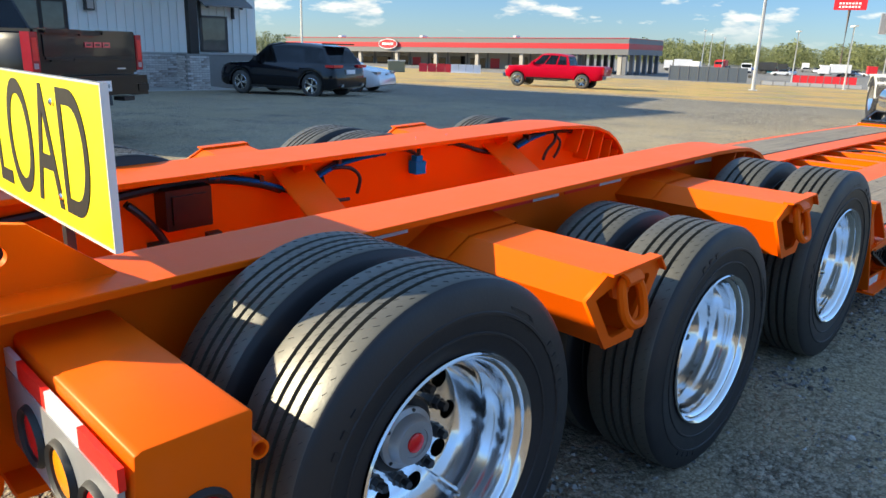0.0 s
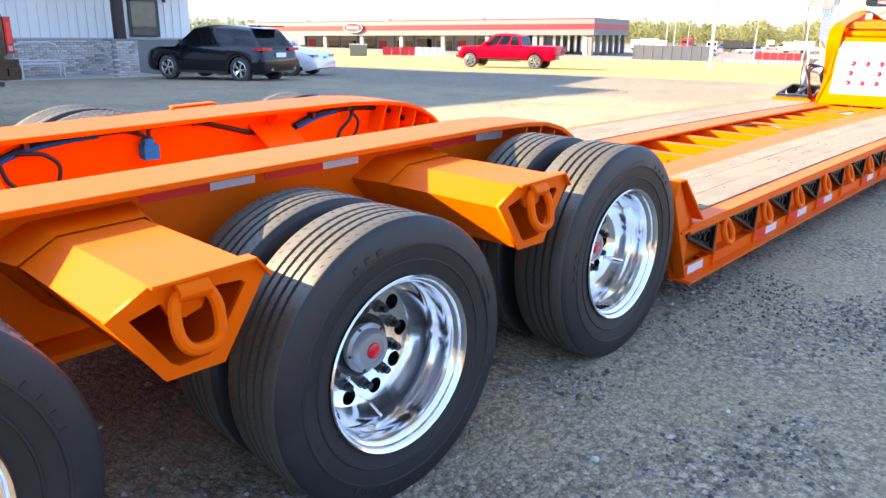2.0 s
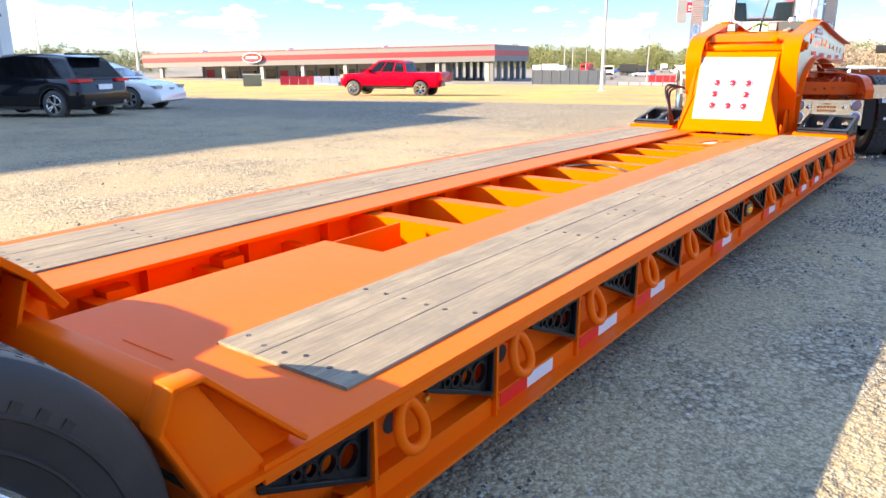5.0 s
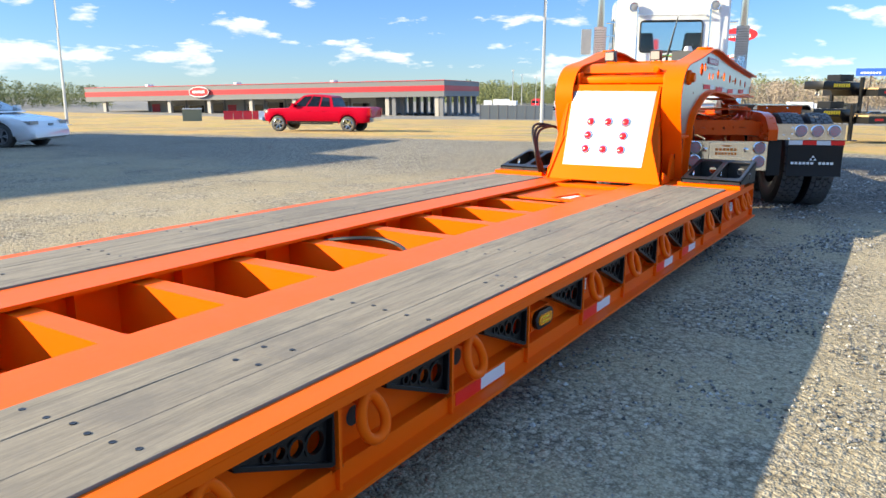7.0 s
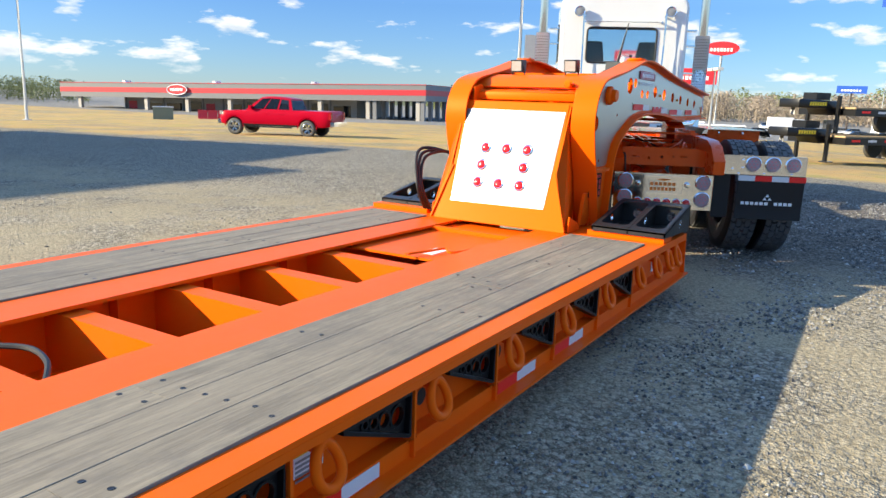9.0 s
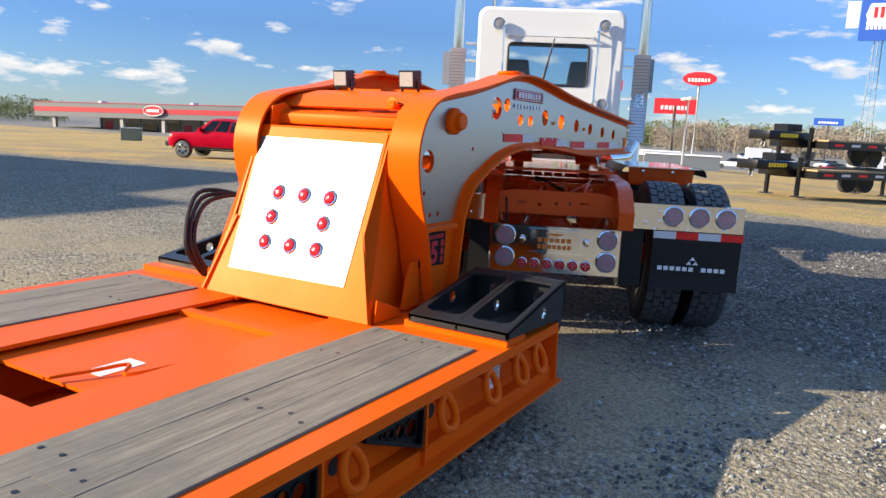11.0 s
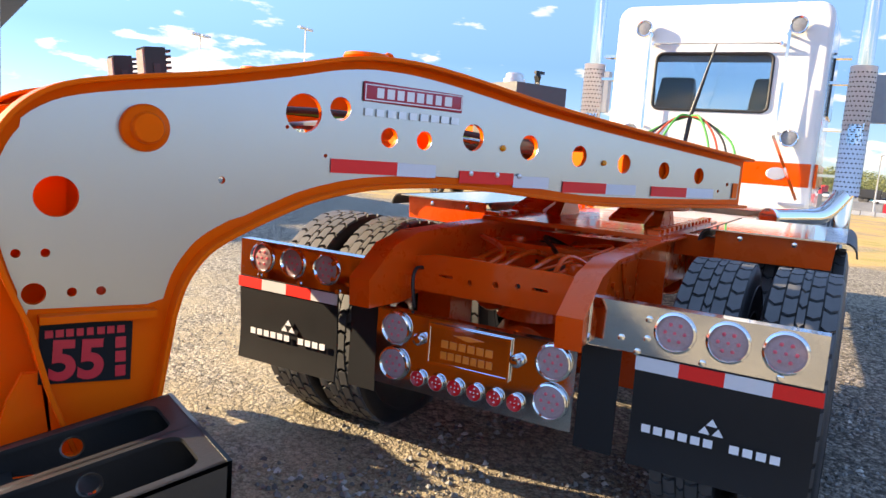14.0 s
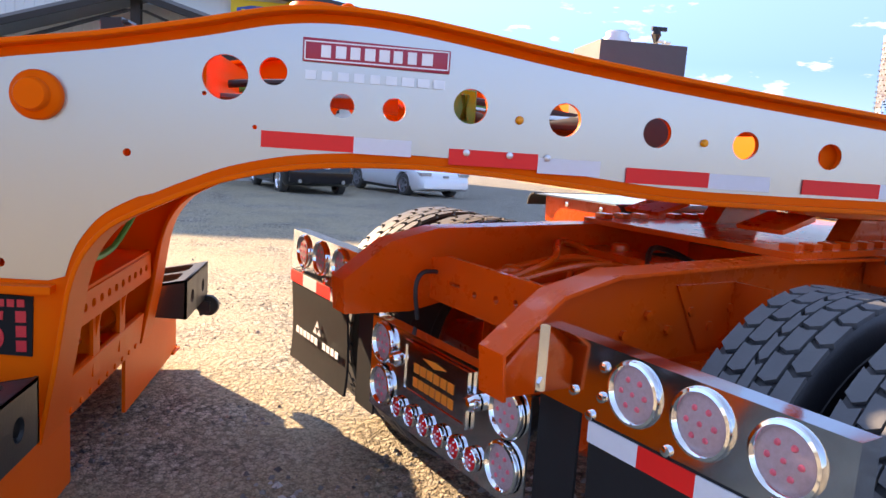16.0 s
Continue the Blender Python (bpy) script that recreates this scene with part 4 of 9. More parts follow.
loom("wiring_loom", [(1.88, yb - 0.02, 0.815), (1.95, yb - 0.02, 0.86), (2.06, yb - 0.02, 0.895), (2.20, yb - 0.02, 0.912), (2.34, yb - 0.02, 0.918)], 0.010, CABLE_BLUE)
loom("wiring_loom", [(2.28, yb - 0.02, 0.918), (2.36, yb - 0.03, 0.945), (2.44, yb - 0.03, 0.945), (2.52, yb - 0.03, 0.91), (2.55, yb - 0.03, 0.885)], 0.009, CABLE_BLACK)
loom("wiring_loom", [(2.26, yb - 0.01, 0.91), (2.34, yb - 0.02, 0.932), (2.46, yb - 0.02, 0.925), (2.53, yb - 0.025, 0.90)], 0.008, CABLE_BLACK)
loom("wiring_loom", [(2.56, yb - 0.03, 0.86), (2.56, yb - 0.035, 0.92), (2.555, yb - 0.02, 0.95), (2.50, yb - 0.01, 0.955)], 0.010, CABLE_BLACK)
loom("wiring_loom", [(2.00, yb - 0.03, 0.885), (2.10, yb - 0.04, 0.875), (2.16, yb - 0.04, 0.82), (2.15, yb - 0.03, 0.74)], 0.009, CABLE_BLACK)
loom("wiring_loom", [(1.94, yb - 0.03, 0.85), (1.96, yb - 0.04, 0.78), (2.02, yb - 0.04, 0.73), (2.10, yb - 0.03, 0.72)], 0.009, CABLE_BLACK)
loom("wiring_loom", [(3.38, yb, 0.84), (3.52, yb, 0.885), (3.75, yb - 0.01, 0.92), (3.98, yb, 0.92), (4.15, yb, 0.88), (4.34, yb, 0.79)], 0.016, CABLE_BLACK)
loom("wiring_loom", [(3.38, yb - 0.02, 0.835), (3.50, yb - 0.02, 0.872), (3.66, yb - 0.02, 0.905)], 0.010, CABLE_BLUE)
loom("wiring_loom", [(3.78, yb - 0.02, 0.91), (3.74, yb - 0.04, 0.86), (3.68, yb - 0.03, 0.80), (3.66, yb - 0.02, 0.74)], 0.010, CABLE_BLACK)
loom("wiring_loom", [(3.76, yb - 0.02, 0.905), (3.80, yb - 0.04, 0.86), (3.80, yb - 0.03, 0.80), (3.77, yb - 0.02, 0.75)], 0.009, CABLE_BLACK)
for xx, zz in ((1.41, 0.94), (1.62, 0.892), (2.05, 0.925), (2.27, 0.942), (2.57, 0.955), (2.80, 0.95), (3.50, 0.905), (3.75, 0.945), (3.98, 0.945)):
    bm = bmesh.new()
    box(bm, xx - 0.010, xx + 0.010, yb - 0.028, yb + 0.022, zz - 0.036, zz + 0.002)
    clip = part("cable_clip", lean(rounded(bm, 0.006)), PLASTIC, trailer)
    bm = bmesh.new()
    tube(bm, [(xx, yb + 0.005, zz), (xx, yb + 0.005, zz + 0.02)], 0.006, 6)
    part("clip_bolt", lean(bm), CHROME, clip)
bm = bmesh.new()
box(bm, 2.525, 2.595, yb - 0.055, yb + 0.005, 0.79, 0.855)
box(bm, 2.535, 2.58, yb - 0.045, yb - 0.005, 0.855, 0.885)
part("air_coupling", lean(rounded(bm, 0.008)), plain("blue_plastic", (0.001, 0.21, 0.46), 0.5, spec=0.1), trailer, "bright blue air coupling")
bm = bmesh.new()
box(bm, 1.15, 1.345, yb - 0.09, yb + 0.02, 0.74, 0.905)
jb = part("junction_box", lean(rounded(bm, 0.012)), PLASTIC, trailer, "black junction box")
bm = bmesh.new()
box(bm, 1.175, 1.32, yb - 0.10, yb - 0.088, 0.765, 0.88)
part("lid", lean(rounded(bm, 0.006)), PLASTIC, jb)
for xx in (1.12, 1.37):
    bm = bmesh.new()
    box(bm, xx - 0.03, xx + 0.03, yb - 0.06, yb - 0.02, 0.66, 0.69)
    part("bracket_foot", lean(rounded(bm, 0.005)), STEEL_BLACK, trailer)

# --- deck: steel
DZ = 0.475
X0, X1 = 4.58, 13.36


def long_box(x0, x1, y0, y1, z0, z1, n=18):
    bm = bmesh.new()
    rings = []
    for i in range(n + 1):
        x = x0 + (x1 - x0) * i / n
        rings.append([(x, y0, z0), (x, y1, z0), (x, y1, z1), (x, y0, z1)])
    loft(bm, rings)
    return bow(bm)


for side in ("right", "left"):
    y = (lambda v: v) if side == "right" else mirror
    rail = part("side_rail", long_box(X0, X1, *sorted((y(1.03), y(1.135))), DZ - 0.02, DZ), ORANGE, trailer, "orange side rail of the deck")
    part("rail_lip", long_box(X0, X1, *sorted((y(1.028), y(1.040))), DZ - 0.047, DZ - 0.018), ORANGE, rail)
    part("rail_web", long_box(X0, X1, *sorted((y(1.115), y(1.130))), 0.16, DZ - 0.02), ORANGE, rail)
    part("rail_foot", long_box(X0, X1 + 0.03, *sorted((y(0.995), y(1.13))), 0.161, 0.174), ORANGE, rail)
    part("rail_skirt", long_box(4.86, X1, *sorted((y(1.052), y(1.062))), 0.172, 0.238), ORANGE, rail)
    part("rail_ledge", long_box(4.86, X1, *sorted((y(1.062), y(1.12))), 0.230, 0.238), ORANGE, rail)
    part("inner_strip", long_box(4.80, 12.80, *sorted((y(1.687), y(1.96))), DZ - 0.018, DZ), ORANGE, trailer, "wide orange steel strip along the deck well")
    part("inner_web", long_box(4.80, 12.9, *sorted((y(1.80), y(1.815))), 0.18, DZ - 0.018), ORANGE, trailer)
    part("inner_foot", long_box(4.80, 12.9, *sorted((y(1.74), y(1.90))), 0.165, 0.18), ORANGE, trailer)
    # pan below the planks
    part("plank_pan", long_box(4.9, 12.68, *sorted((y(1.13), y(1.69))), DZ - 0.06, DZ - 0.045), ORANGE, trailer)
    bm = bmesh.new()
    box(bm, 4.60, 4.945, *sorted((y(1.135), y(1.69))), DZ - 0.02, DZ)
    box(bm, 4.60, 4.80, *sorted((y(1.692), y(1.98))), DZ - 0.022, DZ - 0.003)
    part("end_plate", bow(bm), ORANGE, trailer)
    bm = bmesh.new()
    box(bm, 12.665, X1, *sorted((y(1.135), y(1.98))), DZ - 0.02, DZ)
    part("front_plate", bow(bm), ORANGE, trailer)
    bm = bmesh.new()
    box(bm, 12.78, 12.98, *sorted((y(1.045), y(1.60))), DZ, DZ + 0.040)
    part("ramp_seat", rounded(bm, 0.004), ORANGE, trailer)
    # front end plate of the deck, notched at the foot
    bm = bmesh.new()
    prism(bm, [(y(1.02), 0.16), (y(1.98), 0.16), (y(1.98), DZ), (y(1.03), DZ)], X1, X1 + 0.015, "x")
    part("front_end_plate", bm, ORANGE, trailer)

    # rear bolster and its gusset behind the wheels
    bm = bmesh.new()
    prism(bm, [(4.57, 0.22), (4.35, 0.655), (4.39, 0.722), (4.445, 0.722), (4.60, DZ), (4.60, 0.22)], *sorted((y(1.045), y(1.775))))
    bo = part("rear_bolster", rounded(bm, 0.012, 2, 20), ORANGE, trailer, "raised orange bolster behind the wheels")
    bm = bmesh.new()
    prism(bm, [(4.55, 0.22), (4.34, 0.655), (4.38, 0.735), (4.45, 0.735), (4.70, 0.50), (4.70, 0.478), (4.60, 0.455), (4.60, 0.22)], *sorted((y(1.078), y(1.090))))
    part("end_gusset", rounded(bm, 0.003, 1), ORANGE, bo)
    bm = bmesh.new()
    band(bm, [(4.56, 0.19), (4.338, 0.652), (4.378, 0.738), (4.452, 0.738), (4.705, 0.495)], *sorted((y(1.020), y(1.082))), 0.014, -1.0)
    part("gusset_rim", rounded(bm, 0.003, 1), ORANGE, bo)
    bm = bmesh.new()
    box(bm, 4.47, 4.70, *sorted((y(1.022), y(1.080))), 0.448, 0.462)
    part("gusset_shelf", rounded(bm, 0.003, 1), ORANGE, bo)
    # long slots through the leaning rear face
    # flat dark slabs on the leaning rear face, for the shade in its long slots
    for yc in (1.19, 1.50):
        bm = bmesh.new()
        prism(bm, [(y(p), q) for p, q in ring_slot(yc, 0.0, 0.19, 0.055)], -0.002, 0.004, "x")
        bm.transform(Matrix.Translation((4.449, 0, 0.46)) @ pose(0, 0, 0, 0, -26.8, 0))
        part("bolster_slot", bm, DARK, bo)

# well: rear centre plate, ribs, front plate
bm = bmesh.new()
box(bm, 4.72, 6.05, 1.96, 2.33, DZ - 0.022, DZ - 0.004)
part("well_plate", bow(bm), ORANGE, trailer)
bm = bmesh.new()
prism(bm, [(4.58, 0.30), (4.58, DZ - 0.008), (4.72, DZ - 0.008), (4.72, 0.30)], 1.982, 2.33)
prism(bm, [(4.46, 0.20), (4.46, 0.70), (4.475, 0.70), (4.60, 0.46), (4.60, 0.20)], 1.796, mirror(1.796))
part("well_end", bm, ORANGE, trailer)
for xr in [6.75 + 0.55 * i for i in range(-3, 9)]:
    wide = xr > 6.5
    y0 = 1.815 if wide else 2.33
    bm = bmesh.new()
    drop = 0.0 if wide else 0.075
    hw = 0.055 if wide else 0.032
    box(bm, xr - hw, xr + hw, y0, mirror(1.815), 0.432 - drop, 0.442 - drop)
    rib = part("well_rib", bow(bm), ORANGE, trailer)
    bm = bmesh.new()
    box(bm, xr - hw + 0.001, xr - hw + 0.013, y0, mirror(1.815), 0.19, 0.432 - drop)
    part("rib_web", bow(bm), ORANGE, rib)
    for yy in (1.815, mirror(1.885)):
        if yy < 2 and not wide:
            continue
        bm = bmesh.new()
        box(bm, xr - 0.30, xr - 0.292, yy, yy + 0.07, 0.2, 0.45)
        part("web_stiffener", bow(bm), ORANGE, rib)
# lashing rings on the far wall of the well
for xx, zz in ((5.236, 0.335), (5.797, 0.345)):
    yw = mirror(1.815)
    bm = bmesh.new()
    tube(bm, [(xx - 0.045, yw - 0.022, zz + 0.03), (xx + 0.045, yw - 0.022, zz + 0.03)], 0.024, 12)
    box(bm, xx - 0.044, xx + 0.044, yw - 0.022, yw, zz + 0.008, zz + 0.052)
    clip = part("ring_clip", bow(bm), ORANGE, trailer)
    bm = bmesh.new()
    loop_tube(bm, [(xx + 0.062 * math.cos(q), yw - 0.045 + 0.025 * math.sin(q), zz - 0.012 + 0.052 * math.sin(q)) for q in [2 * math.pi * k / 18 for k in range(18)]], 0.012)
    part("lashing_ring", bow(bm), ORANGE, trailer)
bm = bmesh.new()
box(bm, 11.40, 12.78, 1.815, mirror(1.815), 0.425, 0.440)
fp = part("well_front_plate", bow(bm), ORANGE, trailer)
bm = bmesh.new()
box(bm, 12.30, 12.36, 1.9, mirror(1.9), 0.440, 0.468)
part("stop_bar", bow(rounded(bm, 0.008)), ORANGE, fp)
for yy in (2.33,):
    bm = bmesh.new()
    box(bm, 4.75, 6.6, yy - 0.01, yy, 0.2, DZ - 0.02)
    part("well_web", bow(bm), ORANGE, trailer)
# rings in the narrow part of the well
for xx in (5.20, 5.78):
    bm = bmesh.new()
    box(bm, xx - 0.06, xx + 0.06, 2.68, 2.785, 0.34, 0.39)
    clip = part("ring_clip", bow(rounded(bm, 0.02, 3)), ORANGE, trailer)
    bm = bmesh.new()
    loop_tube(bm, [(xx + 0.085 * math.cos(a), 2.66 - 0.05 - 0.05 * math.sin(a), 0.335 + 0.035 * math.sin(a)) for a in [2 * math.pi * k / 20 for k in range(20)]], 0.014)
    part("lashing_ring", bow(bm), ORANGE, clip)

# cross sills under the planks
for xr in [5.0 + 0.60 * i for i in range(13)]:
    for y0, y1 in ((1.13, 1.8), (mirror(1.8), mirror(1.13))):
        bm = bmesh.new()
        box(bm, xr - 0.02, xr + 0.02, y0, y1, 0.22, 0.41)
        part("cross_sill", bow(bm), ORANGE, trailer)

# --- fold-out brackets, lashing rings, tape and marker lamp along the rail
POSTS = [4.94 + 0.5965 * i for i in range(13)]


def build_bracket(parent, xp, y0, s):
    """A black triangular swing-out bracket that hangs behind its post."""
    L = 0.375
    tri = [(xp - L, 0.425), (xp - L, 0.405), (xp - 0.035, 0.262), (xp - 0.018, 0.262), (xp - 0.018, 0.425)]
    holes = [circle(xp - 0.078, 0.352, 0.034, 20), circle(xp - 0.150, 0.365, 0.025, 18), circle(xp - 0.207, 0.377, 0.017, 16), circle(xp - 0.252, 0.387, 0.012, 14)]
    me = plate_mesh("swing_bracket", tri, holes, 0.012, PLASTIC, 0)
    dz = camber(xp)
    ob = part("swing_bracket", me, None, parent, "black triangular swing-out bracket", m=Matrix.Translation((0, y0, dz)))
    bm = bmesh.new()
    band(bm, [(xp - L, 0.405), (xp - 0.035, 0.262), (xp - 0.018, 0.262), (xp - 0.018, 0.425), (xp - L, 0.425)], *sorted((-0.022, 0.024)), 0.014, 1.0)
    part("flange", rounded(bm, 0.003, 1), PLASTIC, ob)
    for h in holes:
        cx, cz = sum(p[0] for p in h) / len(h), sum(p[1] for p in h) / len(h)
        r = h[0][0] - cx
        bm = bmesh.new()
        lathe(bm, [(r, -0.006), (r + 0.008, -0.006), (r + 0.008, 0.012), (r, 0.012)], 16, Matrix.Translation((cx, 0, cz)), closed=True)
        part("hole_rim", bm, PLASTIC, ob)
    bm = bmesh.new()
    tube(bm, [(xp - 0.004, 0.004, 0.43), (xp - 0.004, 0.004, 0.235)], 0.011, 10)
    part("pivot_pin", bm, ORANGE, ob)
    bm = bmesh.new()
    tube(bm, [(xp - 0.03, -0.012, 0.243), (xp + 0.02, -0.012, 0.243)], 0.008, 8)
    part("pin_bolt", bm, CHROME, ob)


def build_side_ring(parent, xc, y0, s):
    """A thick pear-shaped lashing ring on a bent tab below the rail."""
    dz = camber(xc)
    bm = bmesh.new()
    prism(bm, [(y0 - s * 0.034, 0.452), (y0 - s * 0.034, 0.392), (y0 - s * 0.020, 0.380), (y0 + s * 0.030, 0.380), (y0 + s * 0.030, 0.452)], xc - 0.030, xc + 0.022, "x")
    clip = part("ring_clip", rounded(bm, 0.005, 2), ORANGE, parent, m=Matrix.Translation((0, 0, dz)))
    bm = bmesh.new()
    pts = []
    for k in range(28):
        a = 2 * math.pi * k / 28
        w = 0.038 + 0.026 * (1 - math.sin(a)) / 2
        pts.append((xc - 0.004 + w * math.cos(a), y0 - s * (0.020 + 0.030 * (1 - math.sin(a)) / 2 * 1.4), 0.345 + 0.066 * math.sin(a)))
    loop_tube(bm, pts, 0.0175, 10)
    part("lashing_ring", bm, ORANGE, clip)


for side in ("right", "left"):
    s = 1 if side == "right" else -1
    y = (lambda v: v) if side == "right" else mirror
    for i, xp in enumerate(POSTS):
        bm = bmesh.new()
        box(bm, xp, xp + 0.012, *sorted((y(1.035), y(1.115))), 0.172, DZ - 0.02)
        part("rail_post", bow(bm), ORANGE, trailer)
        build_bracket(trailer, xp, y(1.056) if side == "right" else y(1.056) - 0.012, s)
        if i not in (6,):
            build_side_ring(trailer, xp + 0.155, y(1.075), s)
        # flat dark disc on the web, for the shade inside a round hole
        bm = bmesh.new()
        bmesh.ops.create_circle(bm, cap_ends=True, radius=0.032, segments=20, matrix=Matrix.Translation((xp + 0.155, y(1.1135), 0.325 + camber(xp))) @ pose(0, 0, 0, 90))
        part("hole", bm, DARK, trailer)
        if side == "right" and i in (1, 2, 3, 5, 7, 9, 10):
            tape(xp + 0.05, xp + 0.23, 0.181, 0.230, 1.052, RED_TAPE, trailer, bow)
            tape(xp + 0.23, xp + 0.42, 0.181, 0.230, 1.052, WHITE_TAPE, trailer, bow)
tape(4.60, 4.64, 0.19, 0.235, 1.05, RED_TAPE, trailer)
tape(4.64, 4.83, 0.19, 0.235, 1.05, WHITE_TAPE, trailer)
bm = bmesh.new()
box(bm, 4.585, 4.86, 1.0505, 1.06, 0.172, 0.245)
part("tape_backing", bm, ORANGE, trailer)
# rings at the front corner, close together
for xx in (12.62, 12.92, 13.14):
    build_side_ring(trailer, xx, 1.07, 1)
# amber marker in a bent steel housing
bm = bmesh.new()
box(bm, 8.595, 8.775, 1.060, 1.116, 0.283, 0.372)
part("lamp_housing", bow(rounded(bm, 0.004, 1)), ORANGE, trailer)
bm = bmesh.new()
prism(bm, ring_slot(8.685, 0.327, 0.172, 0.082), 1.036, 1.060)
lamp = part("marker_lamp", bow(rounded(bm, 0.007, 2)), PLASTIC, trailer, "oval amber marker lamp in a black bezel")
bm = bmesh.new()
prism(bm, ring_slot(8.685, 0.327, 0.128, 0.046), 1.031, 1.037)
part("lens", bow(bm), AMBER_LENS, lamp)
for k in range(10):
    bm = bmesh.new()
    lathe(bm, [(0.0045, 0.0), (0.004, -0.002), (0, -0.0025)], 8, Matrix.Translation((8.655 + 0.013 * (k % 5), 1.031, 0.318 + 0.018 * (k // 5) + camber(8.7))))
    part("diode", bm, YELLOW_INK, lamp)
for xx in (5.26, 11.3):
    bm = bmesh.new()
    lathe(bm, [(0.013, 0.0), (0.013, -0.008), (0.006, -0.013), (0, -0.013)], 14, Matrix.Translation((xx, 1.113, 0.33 + camber(xx))))
    part("marker_lamp", bm, AMBER_LENS, trailer)
# warning decal by the front corner and one on the rail
for x0, x1, z0, z1 in ((12.76, 12.86, 0.27, 0.40), (9.20, 9.33, 0.30, 0.39)):
    bm = bmesh.new()
    box(bm, x0, x1, 1.108, 1.1125, z0, z1)
    d = part("warning_decal", bow(bm), WHITE_INK, trailer, "small white warning sticker with a red heading")
    bm = bmesh.new()
    box(bm, x0 + 0.004, x1 - 0.004, 1.106, 1.108, z1 - 0.025, z1 - 0.005)
    part("heading", bow(bm), RED_INK if x0 > 12 else YELLOW_INK, d)
    bm = bmesh.new()
    for k in range(5):
        box(bm, x0 + 0.01, x1 - 0.012 - 0.012 * (k % 2), 1.1065, 1.108, z1 - 0.045 - 0.015 * k, z1 - 0.038 - 0.015 * k)
    part("text_bars", bow(bm), GREY_INK, d)
# two paper decals and a hose end on the front plate
for xx, yy in ((11.62, 2.18), (11.60, 1.98)):
    bm = bmesh.new()
    box(bm, xx - 0.10, xx + 0.10, yy - 0.05, yy + 0.05, 0.440, 0.4425)
    part("paper_decal", bow(bm), WHITE_INK, fp)
bm = bmesh.new()
tube(bm, spline([(11.35, 2.22, 0.46), (11.5, 2.15, 0.465), (11.62, 2.10, 0.47), (11.55, 2.02, 0.465), (11.75, 1.98, 0.46)], 5), 0.008, 8)
part("safety_chain", bow(bm), ORANGE, fp)
bm = bmesh.new()
tube(bm, spline([(8.95, 2.66, 0.40), (9.02, 2.60, 0.435), (9.05, 2.45, 0.462), (9.12, 2.30, 0.465), (9.10, 2.15, 0.455), (9.02, 2.02, 0.44)], 6), 0.011, 8)
part("air_hose", bow(bm), CABLE_BLACK, trailer, "black air hose lying over a deck rib")

# --- deck planks
rnd = random.Random(11)
ROWS_Y = [(1.138, 1.3195), (1.3210, 1.5045), (1.5060, 1.684)]


def plank(x0, x1, y0, y1, skew=0.0):
    n = max(2, int((x1 - x0) / 0.5))
    bm = bmesh.new()
    rings = []
    e = 0.0018
    for i in range(n + 1):
        t = i / n
        xa = x0 + (x1 - x0) * t
        dx = skew * (1 - t) if skew else 0.0
        j = rnd.uniform(-0.0012, 0.0012)
        z0, z1 = DZ - 0.04, DZ + 0.008 + j
        rings.append([(xa, y0, z0), (xa + 0, y1, z0), (xa, y1, z1 - e), (xa, y1 - e, z1), (xa, y0 + e, z1), (xa, y0, z1 - e)])
    loft(bm, rings)
    part("plank", bow(bm), WOOD, trailer)
    for xb in [x0 + 0.07] + [x for x in [5.0 + 0.60 * i for i in range(13)] if x0 + 0.2 < x < x1 - 0.2][::2] + [x1 - 0.07]:
        for off in (-0.045, 0.045):
            yb_ = (y0 + y1) / 2 + off + rnd.uniform(-0.012, 0.012)
            xj = xb + rnd.uniform(-0.02, 0.02)
            b = bmesh.new()
            zt = DZ + 0.0065 + camber(xj)
            lathe(b, [(0.0095, -0.001), (0.0088, 0.0030), (0.006, 0.0026), (0.0, 0.0020)], 10, Matrix.Translation((xj, yb_, zt)) @ pose(0, 0, 0, 90))
            part("deck_bolt", b, STEEL_BLACK, trailer)


for side in ("right", "left"):
    for r, (a, b) in enumerate(ROWS_Y):
        y0, y1 = (a, b) if side == "right" else (mirror(b), mirror(a))
        cuts = [4.95] + {0: [8.62], 1: [7.4, 10.9], 2: [9.1]}[r] + [12.655]
        for x0, x1 in zip(cuts, cuts[1:]):
            plank(x0 + 0.0008, x1 - 0.0008, y0, y1)

# ---------------------------------------------------------------- gooseneck
GY = 2.31


def gmirror(y):
    return 2 * GY - y


goose = thing("gooseneck", pose(13.2, GY, 0.48), "orange detachable gooseneck with brushed aluminium side panels", "gooseneck", inworld=True)
TOP = spline([(13.08, 0.90), (13.015, 1.06), (12.975, 1.22), (12.975, 1.34), (13.02, 1.46), (13.11, 1.55), (13.25, 1.60), (13.57, 1.655), (13.85, 1.715), (14.06, 1.765), (14.26, 1.782),
              (14.52, 1.765), (14.99, 1.70), (15.45, 1.65), (16.0, 1.60), (16.62, 1.545)], 4)
BOT = spline([(13.468, 0.90), (13.495, 0.99), (13.535, 1.06), (13.59, 1.118), (13.68, 1.17), (13.81, 1.232), (13.95, 1.286), (14.16, 1.33), (14.45, 1.348), (14.75, 1.340), (15.04, 1.318), (15.5, 1.29), (16.62, 1.30)], 4)
